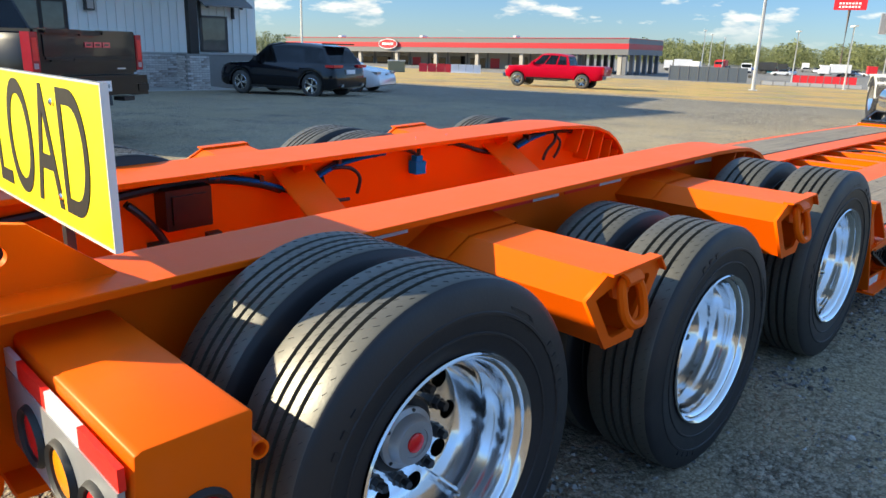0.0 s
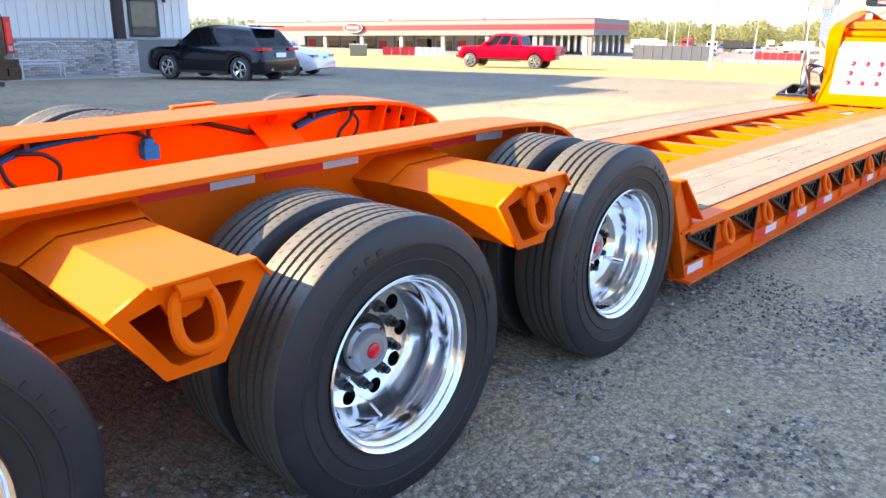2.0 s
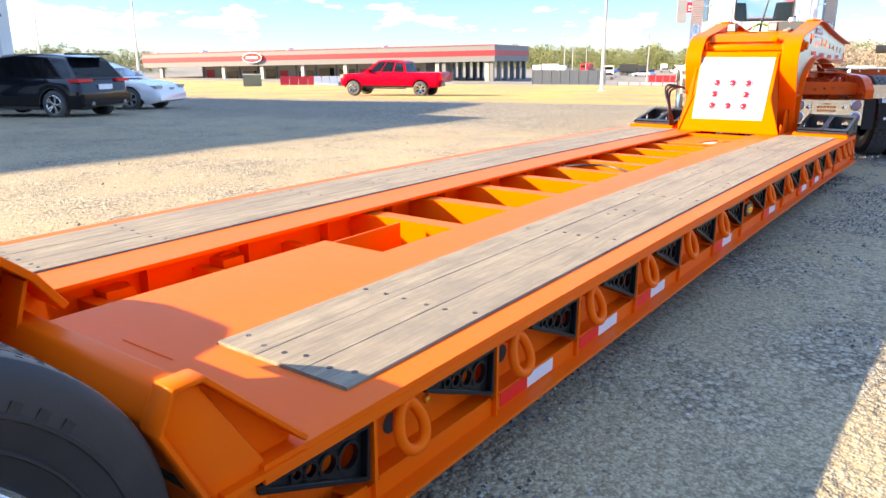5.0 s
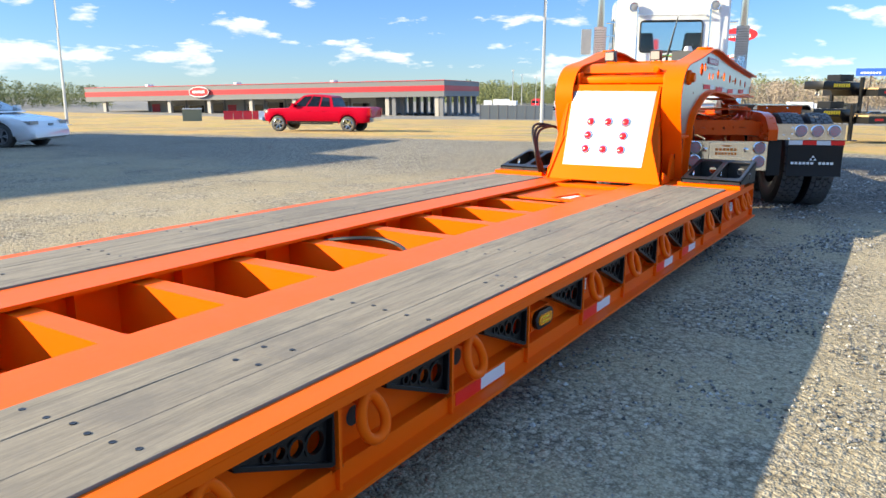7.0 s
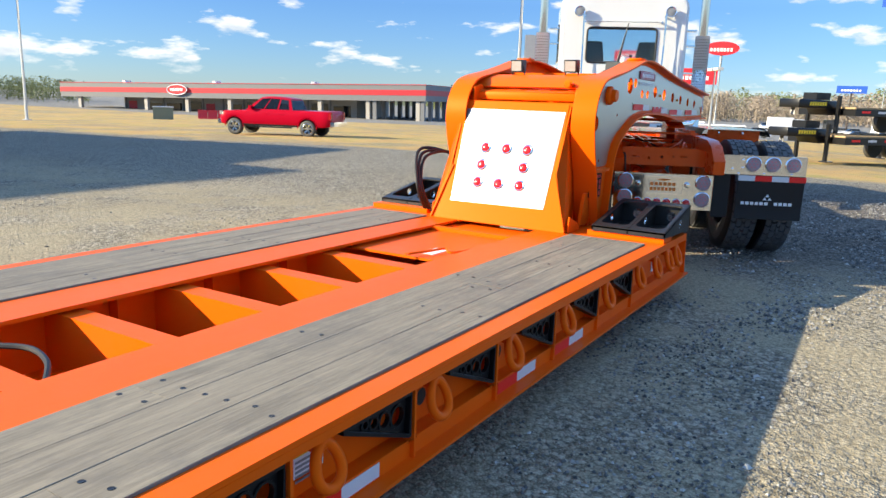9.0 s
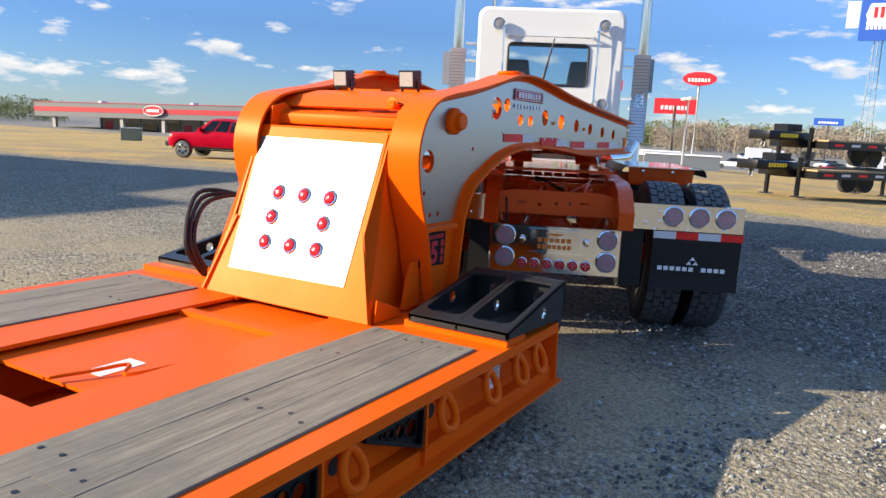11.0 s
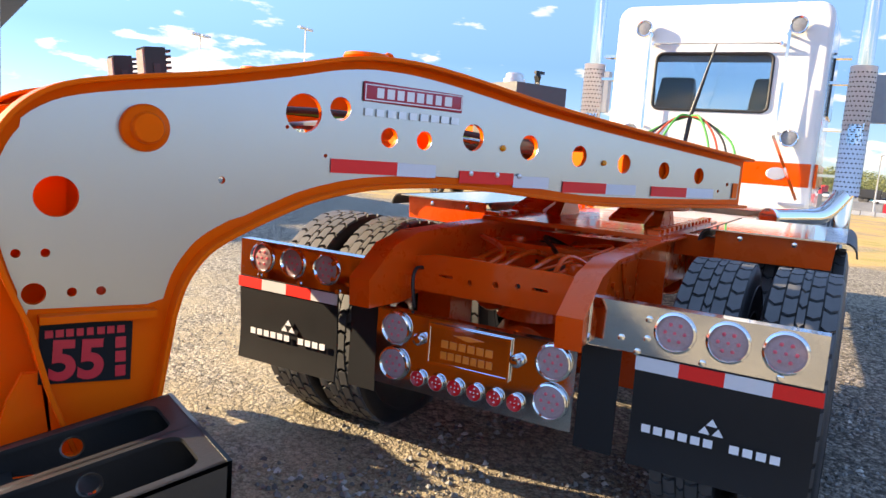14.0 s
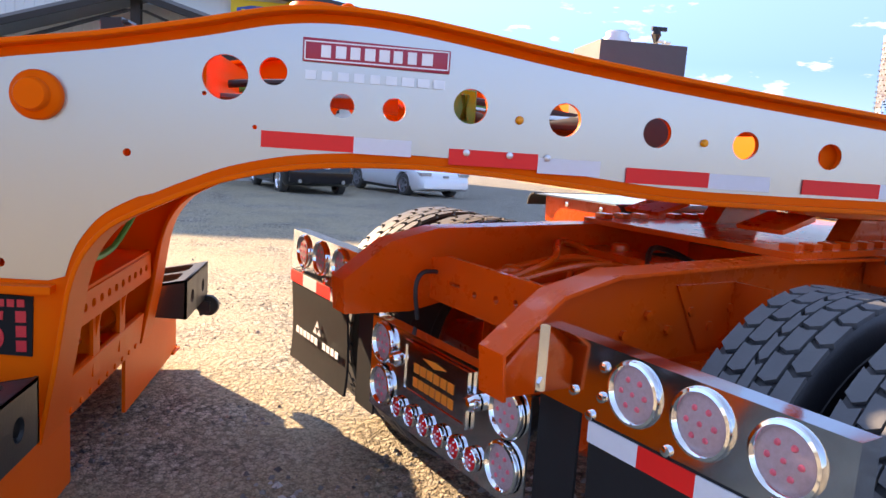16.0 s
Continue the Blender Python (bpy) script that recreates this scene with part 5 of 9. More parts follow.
HOLES = [(13.148, 1.265, 0.052), (13.045, 1.10, 0.013), (13.12, 1.10, 0.013), (13.09, 0.98, 0.028), (13.19, 0.98, 0.014), (13.27, 0.98, 0.014), (13.91, 1.572, 0.058), (14.05, 1.60, 0.036),
         (14.26, 1.512, 0.032), (14.42, 1.512, 0.031), (14.66, 1.54, 0.047), (14.97, 1.52, 0.046), (15.285, 1.50, 0.042), (15.60, 1.48, 0.040), (15.91, 1.462, 0.038), (16.21, 1.447, 0.037),
         (13.63, 1.33, 0.012), (13.85, 1.52, 0.007), (14.0, 1.43, 0.007), (14.82, 1.508, 0.014), (15.45, 1.478, 0.013), (16.48, 1.41, 0.011), (16.40, 1.37, 0.009)]
LEG_R = [(13.385, 0.43), (13.43, 0.66)]


def build_goose_side(side):
    y = (lambda v: v) if side == "right" else gmirror
    s = -1 if side == "right" else 1
    rear = [(13.14, 0.45), (13.11, 0.70)]
    outline = TOP + BOT[::-1] + LEG_R[::-1] + rear
    holes = [circle(a, b, r * (1.16 if r > 0.025 else 1.0), 24) for a, b, r in HOLES]
    me = plate_mesh("side_plate", outline, holes, 0.02, ORANGE, 0)
    pl = part("side_plate", me, None, goose, "curved side plate", m=Matrix.Translation((0, y(1.745) - 0.01, 0)))
    # aluminium overlay
    t2 = [(x + 0.018 if x < 13.05 else x, z - 0.028) for x, z in TOP]
    t2[-1] = (16.59, TOP[-1][1] - 0.03)
    b2 = [(x, z + 0.028) for x, z in BOT[1:]]
    b2 = [(x - 0.02 if x < 13.7 else x, z) for x, z in b2]
    b2[-1] = (16.59, BOT[-1][1] + 0.03)
    over = [(13.075, 0.935)] + t2[1:] + b2[::-1] + [(13.405, 0.93)]
    me = plate_mesh("overlay_panel", over, holes, 0.003, BRUSHED, 0)
    part("overlay_panel", me, None, pl, "brushed aluminium overlay with round holes", m=Matrix.Translation((0, s * 0.0125 + 0.0085, 0)))
    # flanges
    fl = bmesh.new()
    band(fl, [(13.20, 0.50), (13.13, 0.70)] + TOP, *sorted((y(1.665), y(1.855))), 0.016, 1.0)
    part("outer_flange", rounded(fl, 0.003, 1), ORANGE, goose)
    fl = bmesh.new()
    band(fl, LEG_R + BOT, *sorted((y(1.675), y(1.845))), 0.016, -1.0)
    part("inner_flange", rounded(fl, 0.003, 1), ORANGE, goose)
    fl = bmesh.new()
    box(fl, 13.10, 13.425, *sorted((y(1.69), y(1.74))), 0.895, 0.918)
    part("belt_bar", rounded(fl, 0.004), ORANGE, goose)
    # pivot boss
    bo = bmesh.new()
    m = Matrix.Translation((13.385, y(1.735), 1.48))
    if side == "left":
        m = m @ pose(0, 0, 0, 0, 0, 180)
    lathe(bo, [(0.072, 0.0), (0.072, -0.026), (0.066, -0.034), (0.052, -0.038), (0.048, -0.042), (0.046, -0.068), (0.041, -0.074), (0, -0.074)], 36, m)
    part("pivot_boss", bo, ORANGE, goose)
    # lifting ring on the crown
    rg = bmesh.new()
    lathe(rg, [(0.042, 0.0), (0.080, 0.0), (0.086, 0.012), (0.080, 0.024), (0.042, 0.024), (0.038, 0.012)], 28, Matrix.Translation((14.17, y(1.78), 1.785)) @ pose(0, 0, 0, 90), closed=True)
    part("lifting_ring", rg, ORANGE, goose)
    rg = bmesh.new()
    loop_tube(rg, [(14.265 + 0.020 * math.cos(a), y(1.78), 1.795 + 0.024 * math.sin(a)) for a in [2 * math.pi * k / 14 for k in range(14)]], 0.009)
    part("lifting_eye", rg, ORANGE, goose)
    # gussets at the foot
    gs = bmesh.new()
    prism(gs, [(12.98, 0.50), (13.14, 0.50), (13.12, 0.74), (13.06, 0.74), (13.02, 0.66)], *sorted((y(1.735), y(1.76))))
    part("foot_gusset", gs, ORANGE, goose)
    return pl


side_r = build_goose_side("right")
build_goose_side("left")

# tape, badges and number plate on the near panel
YF = 1.7275
for x0, x1, z, col in ((14.02, 14.30, 1.372, RED_TAPE), (14.30, 14.48, 1.37, WHITE_TAPE), (14.60, 14.89, 1.355, RED_TAPE), (14.89, 15.10, 1.345, WHITE_TAPE), (15.19, 15.48, 1.332, RED_TAPE),
                       (15.48, 15.70, 1.33, WHITE_TAPE), (15.82, 16.11, 1.33, RED_TAPE), (16.11, 16.35, 1.33, WHITE_TAPE)):
    tape(x0, x1, z, z + 0.05, YF, col, side_r)


def fix_world(ob):
    """Under the side plate the coordinates are its own; this hangs a part in the world's instead."""
    ob.parent = goose
    ob.matrix_parent_inverse = goose.matrix_basis.inverted()
    return ob


for ob in list(side_r.children):
    if ob.name.startswith("reflective_tape"):
        fix_world(ob)
bm = bmesh.new()
prism(bm, [(14.135, 1.637), (14.585, 1.632), (14.585, 1.702), (14.135, 1.708)], YF - 0.006, YF)
badge = part("badge", rounded(bm, 0.004), CRIMSON_INK, goose, "crimson maker's badge with white bars")
bm = bmesh.new()
for z0, z1 in ((1.641, 1.645), (1.695, 1.699)):
    box(bm, 14.142, 14.578, YF - 0.008, YF - 0.006, z0, z1)
for x0 in (14.140, 14.576):
    box(bm, x0, x0 + 0.004, YF - 0.008, YF - 0.006, 1.641, 1.699)
part("badge_border", bm, WHITE_INK, goose)
letter_bars(goose, WHITE_INK, 14.19, 14.54, 1.652, 1.688, 8, YF - 0.008, 0.002, 3)
letter_bars(goose, ALU_EDGE, 14.145, 14.585, 1.585, 1.612, 9, YF - 0.004, 0.004, 4)
bm = bmesh.new()
prism(bm, [(13.10, 0.705), (13.357, 0.690), (13.362, 0.878), (13.105, 0.890)], 1.729, 1.7345)
plate = part("model_plate", bm, BLACK_INK, goose, "black model plate with red figures")
hang(part("number_sign_text", text_mesh("number_sign_text", "55", 0.165, 0.003, RED_INK, 0.95, 0.006), None), goose, Matrix.Translation((13.205, 1.7275, 0.765)) @ pose(0, 0, 0, 0, 3, 0))
letter_bars(goose, RED_INK, 13.118, 13.345, 0.845, 0.868, 8, 1.727, 0.002, 6)
for k in range(3):
    bm = bmesh.new()
    box(bm, 13.312, 13.342, 1.727, 1.729, 0.705 + 0.046 * k, 0.740 + 0.046 * k)
    part("letter_bar", bm, RED_INK, goose)
bm = bmesh.new()
box(bm, 16.53, 16.575, YF - 0.003, YF, 1.335, 1.42)
part("end_tab", bm, ORANGE, goose)

# sloped rear panel with eight lamps
PX0, PZ0, PX1, PZ1 = 12.672, 0.49, 13.030, 1.42


def on_panel(y, z, out=0.0):
    n = Vector((-(PZ1 - PZ0), 0, PX1 - PX0)).normalized()
    return Vector((PX0 + (z - PZ0) * (PX1 - PX0) / (PZ1 - PZ0), y, z)) + n * out


def slab(bm, corners, a, b):
    lo = [bm.verts.new(on_panel(y, z, a)) for y, z in corners]
    hi = [bm.verts.new(on_panel(y, z, b)) for y, z in corners]
    fs = [bm.faces.new(lo[::-1]), bm.faces.new(hi)]
    n = len(lo)
    for i in range(n):
        fs.append(bm.faces.new((lo[i], lo[(i + 1) % n], hi[(i + 1) % n], hi[i])))
    bmesh.ops.recalc_face_normals(bm, faces=fs)


bm = bmesh.new()
slab(bm, [(1.73, 0.482), (2.89, 0.482), (2.79, 0.89), (2.79, 1.405), (1.90, 1.405), (1.895, 0.89)], -0.014, 0.0)
face = part("rear_face", rounded(bm, 0.003, 1), ORANGE, goose, "sloping orange rear face")
bm = bmesh.new()
slab(bm, [(1.935, 0.630), (2.742, 0.622), (2.772, 1.345), (1.915, 1.343)], 0.0, 0.004)
part("aluminium_panel", bm, PANEL_ALU, goose, "satin aluminium sheet with red lamps")
for yy, zz in ((2.524, 1.047), (2.342, 1.047), (2.164, 1.047), (2.528, 0.915), (2.166, 0.915), (2.530, 0.782), (2.348, 0.782), (2.168, 0.782)):
    m = Matrix.Translation(on_panel(yy, zz, 0.004)) @ Matrix.Rotation(math.atan2(PX1 - PX0, PZ1 - PZ0), 4, "Y") @ pose(0, 0, 0, 0, 0, -90)
    bm = bmesh.new()
    lathe(bm, [(0.045, 0.0), (0.045, -0.004), (0.040, -0.009), (0.034, -0.008), (0.032, 0.0)], 28, m)
    lp = part("panel_lamp", bm, CHROME, goose, "round red lamp in a chrome ring")
    bm = bmesh.new()
    lathe(bm, [(0.032, -0.002), (0.030, -0.012), (0.018, -0.018), (0, -0.020)], 24, m)
    part("lens", bm, RED_LENS, lp)

# closing cheeks between face and side plates
for y0, s in ((1.885, -1), (2.80, 1)):
    bm = bmesh.new()
    prism(bm, [(12.674, 0.484), (12.815, 0.89), (13.03, 1.40), (13.20, 1.40), (13.19, 0.89), (13.15, 0.484)], y0, y0 + 0.012)
    for v in bm.verts:
        v.co.y += s * (0.155 if s < 0 else 0.085) * max(0.0, (0.89 - v.co.z) / 0.406) * max(0.0, min(1.0, (13.19 - v.co.x) / 0.35))
    cheek = part("cheek", bm, ORANGE, goose)
    # folded wing that stands proud along the lower edge of the face, and a gusset at its foot
    yw = 1.73 if s < 0 else 2.89
    yt = 1.898 if s < 0 else 2.79
    bm = bmesh.new()
    loft(bm, [[on_panel(yw + dy, 0.486, o) for dy, o in ((0, -0.004), (0, 0.016), (-s * 0.012, 0.016), (-s * 0.012, -0.004))], [on_panel(yt + dy, 0.90, o) for dy, o in ((0, -0.004), (0, 0.012), (-s * 0.012, 0.012), (-s * 0.012, -0.004))]])
    part("wing_edge", bm, ORANGE, goose)
    bm = bmesh.new()
    prism(bm, [(12.70, 0.484), (12.715, 0.60), (12.90, 0.53), (12.93, 0.484)], *sorted((yw + s * 0.002, yw + s * 0.014)))
    part("foot_gusset", rounded(bm, 0.003, 1), ORANGE, goose)
    bm = bmesh.new()
    prism(bm, [(13.045, 1.40), (13.06, 1.52), (13.16, 1.545), (13.42, 1.40)], *sorted(((1.862, 1.876) if s < 0 else (2.744, 2.758))))
    part("head_gusset", rounded(bm, 0.003, 1), ORANGE, goose)
bm = bmesh.new()
box(bm, 13.024, 13.22, 1.87, 2.80, 1.385, 1.412)
part("face_cap", rounded(bm, 0.006), ORANGE, goose)

# cross tubes and stays between the plates
me = plate_mesh("head_plate", [(1.76, 0.0), (gmirror(1.76), 0.0), (gmirror(1.76), 0.30), (1.76, 0.30)], [ring_slot(yy, 0.10, 0.17, 0.036) for yy in (2.08, 2.34, 2.60)], 0.012, ORANGE, 0)
me.transform(Matrix.Translation((13.13, 0, 1.475)) @ Matrix(((0, 0, 0.97, 0), (1, 0, 0, 0), (0, 1, 0.22, 0), (0, 0, 0, 1))))
part("head_plate", me, None, goose, "slotted plate across the head")
bm = bmesh.new()
prism(bm, [(13.118, 1.425), (13.136, 1.421), (13.136, 1.478), (13.118, 1.482)], 1.76, gmirror(1.76))
part("head_lip", rounded(bm, 0.004), ORANGE, goose)
bm = bmesh.new()
tube(bm, [(13.16, 1.98, 1.555), (13.30, 1.98, 1.555)], [0.030, 0.030], 16)
tube(bm, [(13.145, 1.98, 1.555), (13.16, 1.98, 1.555)], [0.022, 0.036], 16)
part("stub_pin", bm, ORANGE, goose)
bm = bmesh.new()
prism(bm, [(13.20, 1.53), (13.30, 1.60), (13.46, 1.635), (13.46, 1.62), (13.31, 1.585), (13.215, 1.52)], 1.76, gmirror(1.76))
part("cross_plate", bm, ORANGE, goose)
bm = bmesh.new()
box(bm, 13.70, 13.85, 1.76, gmirror(1.76), 1.50, 1.66)
part("cross_beam", rounded(bm, 0.01), ORANGE, goose)
bm = bmesh.new()
box(bm, 13.45, 16.55, 1.85, gmirror(1.85), 1.352, 1.368)
part("belly_plate", bm, TRUCK_ORANGE, goose)
bm = bmesh.new()
box(bm, 15.9, 16.56, 1.77, gmirror(1.77), 1.30, 1.53)
part("nose_beam", rounded(bm, 0.01), ORANGE, goose)
for xx in (14.55, 15.2):
    bm = bmesh.new()
    box(bm, xx, xx + 0.02, 1.76, gmirror(1.76), 1.36, 1.62)
    part("diaphragm", bm, ORANGE, goose)
bm = bmesh.new()
tube(bm, [(13.45, 2.06, 1.50), (14.45, 2.06, 1.56)], 0.055, 18)
cyl = part("lift_cylinder", bm, GREYCAP, goose, "grey hydraulic lift cylinder")
bm = bmesh.new()
tube(bm, [(14.45, 2.06, 1.56), (15.2, 2.06, 1.52)], 0.035, 16)
part("cylinder_rod", bm, CHROME, cyl)
for yy, mt in ((2.15, CABLE_BLACK), (2.42, CABLE_GREEN), (2.5, CABLE_BLACK)):
    bm = bmesh.new()
    tube(bm, spline([(13.4, yy, 1.50), (13.9, yy + 0.03, 1.585), (14.4, yy, 1.60), (15.1, yy - 0.05, 1.55), (15.3, yy, 1.5)], 6), 0.014, 8)
    part("hydraulic_hose", bm, mt, goose)
bm = bmesh.new()
tube(bm, [(14.58, 1.98, 1.50), (15.17, 1.98, 1.49)], 0.075, 20)
part("air_reservoir", bm, DARK, goose, "dark air reservoir between the side plates")
bm = bmesh.new()
box(bm, 14.60, 14.70, 1.86, 1.92, 1.47, 1.60)
tube(bm, [(14.66, 1.85, 1.50), (14.66, 1.85, 1.585)], 0.016, 10)
part("level_gauge", rounded(bm, 0.004, 1), CABLE_GREEN, goose, "green level gauge")
for xx, zz in ((14.82, 1.508), (15.45, 1.478)):
    bm = bmesh.new()
    lathe(bm, [(0.013, 0.006), (0.013, -0.004), (0.008, -0.010), (0, -0.011)], 14, Matrix.Translation((xx, 1.727, zz)))
    part("marker_lamp", bm, AMBER_LENS, goose, "small round amber marker lamp")
for xx in (14.655, 14.795, 14.92):
    bm = bmesh.new()
    lathe(bm, [(0.011, 0.0), (0.011, -0.005), (0.005, -0.008), (0, -0.008)], 10, Matrix.Translation((xx, 1.7245, 1.395)))
    part("panel_bolt", bm, ALU_EDGE, goose)
# front of the heel: a drilled cross plate over two bays, with a strut and a pin between, and a riveted sill plate
bm = bmesh.new()
box(bm, 13.20, 13.214, 1.86, gmirror(1.86), 0.45, 0.90)
heel = part("heel_back", bm, ORANGE, goose)
me = plate_mesh("drilled_plate", [(1.858, 0.742), (gmirror(1.858), 0.742), (gmirror(1.858), 0.850), (1.858, 0.850)], [ring_slot(1.935 + 0.083 * k, 0.797, 0.040, 0.030) for k in range(10)], 0.014, ORANGE, 0)
part("drilled_plate", me, None, goose, "cross plate with a row of round holes", m=pose(13.436, 0, 0, 0, 0, 90) @ pose(0, -0.007, 0))
bm = bmesh.new()
box(bm, 13.22, 13.436, 1.86, gmirror(1.86), 0.850, 0.862)
part("bay_roof", bm, ORANGE, goose)
bm = bmesh.new()
prism(bm, [(13.215, 0.452), (13.395, 0.420), (13.415, 0.575), (13.395, 0.580), (13.378, 0.440), (13.215, 0.468)], 1.858, gmirror(1.858))
sill = part("heel_sill", rounded(bm, 0.003, 1), ORANGE, goose)
for k in range(9):
    bm = bmesh.new()
    lathe(bm, [(0.012, 0.0), (0.011, -0.006), (0, -0.008)], 8, Matrix.Translation((13.398, 1.92 + 0.095 * k, 0.445)) @ pose(0, 0, 0, 0, 0, 90))
    part("rivet", bm, ORANGE, sill)
for yy in (2.13, 2.44):
    bm = bmesh.new()
    prism(bm, [(13.215, 0.58), (13.40, 0.575), (13.432, 0.745), (13.215, 0.745)], yy, yy + 0.014)
    box(bm, 13.398, 13.412, yy - 0.025, yy + 0.045, 0.50, 0.742)
    part("heel_strut", rounded(bm, 0.003, 1), ORANGE, goose)
bm = bmesh.new()
tube(bm, [(13.33, 2.15, 0.63), (13.33, 2.43, 0.63)], 0.062, 20)
tube(bm, [(13.33, 2.10, 0.63), (13.33, 2.48, 0.63)], 0.034, 16)
part("heel_pin", bm, ORANGE, goose)
bm = bmesh.new()
tube(bm, spline([(13.46, 1.92, 1.12), (13.43, 1.97, 1.0), (13.40, 2.12, 0.93), (13.42, 2.32, 0.95), (13.48, 2.44, 1.10)], 6), 0.012, 8)
part("hydraulic_hose", bm, CABLE_GREEN, goose)
# inner cheek that closes the view through the rear holes of the side plates
for yy in (1.90, gmirror(1.90) - 0.012):
    bm = bmesh.new()
    prism(bm, [(13.04, 1.14), (13.30, 1.14), (13.34, 1.40), (13.06, 1.385)], yy, yy + 0.012)
    part("inner_cheek", bm, ORANGE, goose)

# work lamps
for yy in (2.096, 2.579):
    lamp = thing("work_lamp", pose(13.485, yy, 1.632) @ Matrix.Scale(0.86, 4) @ pose(0, 0, 0, 0, -6, 0), "square black work lamp with a clear lens, on the gooseneck crossbar", "lamp", "work lamps on the gooseneck")
    bm = bmesh.new()
    box(bm, -0.02, 0.06, -0.062, 0.062, 0.03, 0.145)
    bd = part("body", rounded(bm, 0.006, 1), PLASTIC, lamp)
    for k in range(5):
        bm = bmesh.new()
        box(bm, 0.058, 0.082, -0.058, 0.058, 0.038 + 0.022 * k, 0.048 + 0.022 * k)
        part("cooling_fin", rounded(bm, 0.002, 1), PLASTIC, bd)
    bm = bmesh.new()
    box(bm, -0.026, -0.02, -0.052, 0.052, 0.042, 0.135)
    part("lens", rounded(bm, 0.004, 1), WORK_LENS, lamp)
    bm = bmesh.new()
    box(bm, 0.0, 0.045, -0.068, 0.068, -0.012, 0.0)
    box(bm, 0.01, 0.035, -0.068, -0.062, -0.012, 0.08)
    box(bm, 0.01, 0.035, 0.062, 0.068, -0.012, 0.08)
    part("bracket", bm, STEEL_BLACK, lamp)

# pump box on top
pump = thing("pump_box", pose(15.36, 2.26, 1.37), "grey hydraulic pump box with filler caps, on the gooseneck", "pump box")
bm = bmesh.new()
box(bm, -0.17, 0.17, -0.16, 0.16, 0.0, 0.47)
part("body", rounded(bm, 0.012), plain("grey_pump_paint", (0.05, 0.055, 0.06), 0.45), pump)
bm = bmesh.new()
lathe(bm, [(0.0, 0.06), (0.035, 0.06), (0.045, 0.052), (0.045, 0.03), (0.055, 0.03), (0.055, 0.0)], 18, Matrix.Translation((-0.05, 0, 0.47)) @ pose(0, 0, 0, 90))
part("filler_cap", bm, ALU_EDGE, pump)
bm = bmesh.new()
tube(bm, [(0.11, 0, 0.47), (0.11, 0, 0.53), (0.11, 0, 0.56)], [0.02, 0.02, 0.008], 10)
box(bm, 0.09, 0.15, -0.008, 0.008, 0.545, 0.56)
part("breather", bm, PLASTIC, pump)
bm = bmesh.new()
box(bm, -0.42, -0.19, -0.08, 0.08, 0.30, 0.33)
tube(bm, [(-0.42, 0.0, 0.33), (-0.19, 0.0, 0.36)], 0.03, 10)
part("hand_pump", bm, GREYCAP, pump)


# ---------------------------------------------------------------- loading ramps on the deck's front corners
def soft_rect(cx, cz, w, h, r, n=6):
    """A rectangle with rounded corners."""
    return [(cx + qx * (w / 2 - r) + r * math.cos(radians(a0 + 90 * k / n)), cz + qz * (h / 2 - r) + r * math.sin(radians(a0 + 90 * k / n)))
            for qx, qz, a0 in ((1, 1, 0), (-1, 1, 90), (-1, -1, 180), (1, -1, 270)) for k in range(n + 1)]


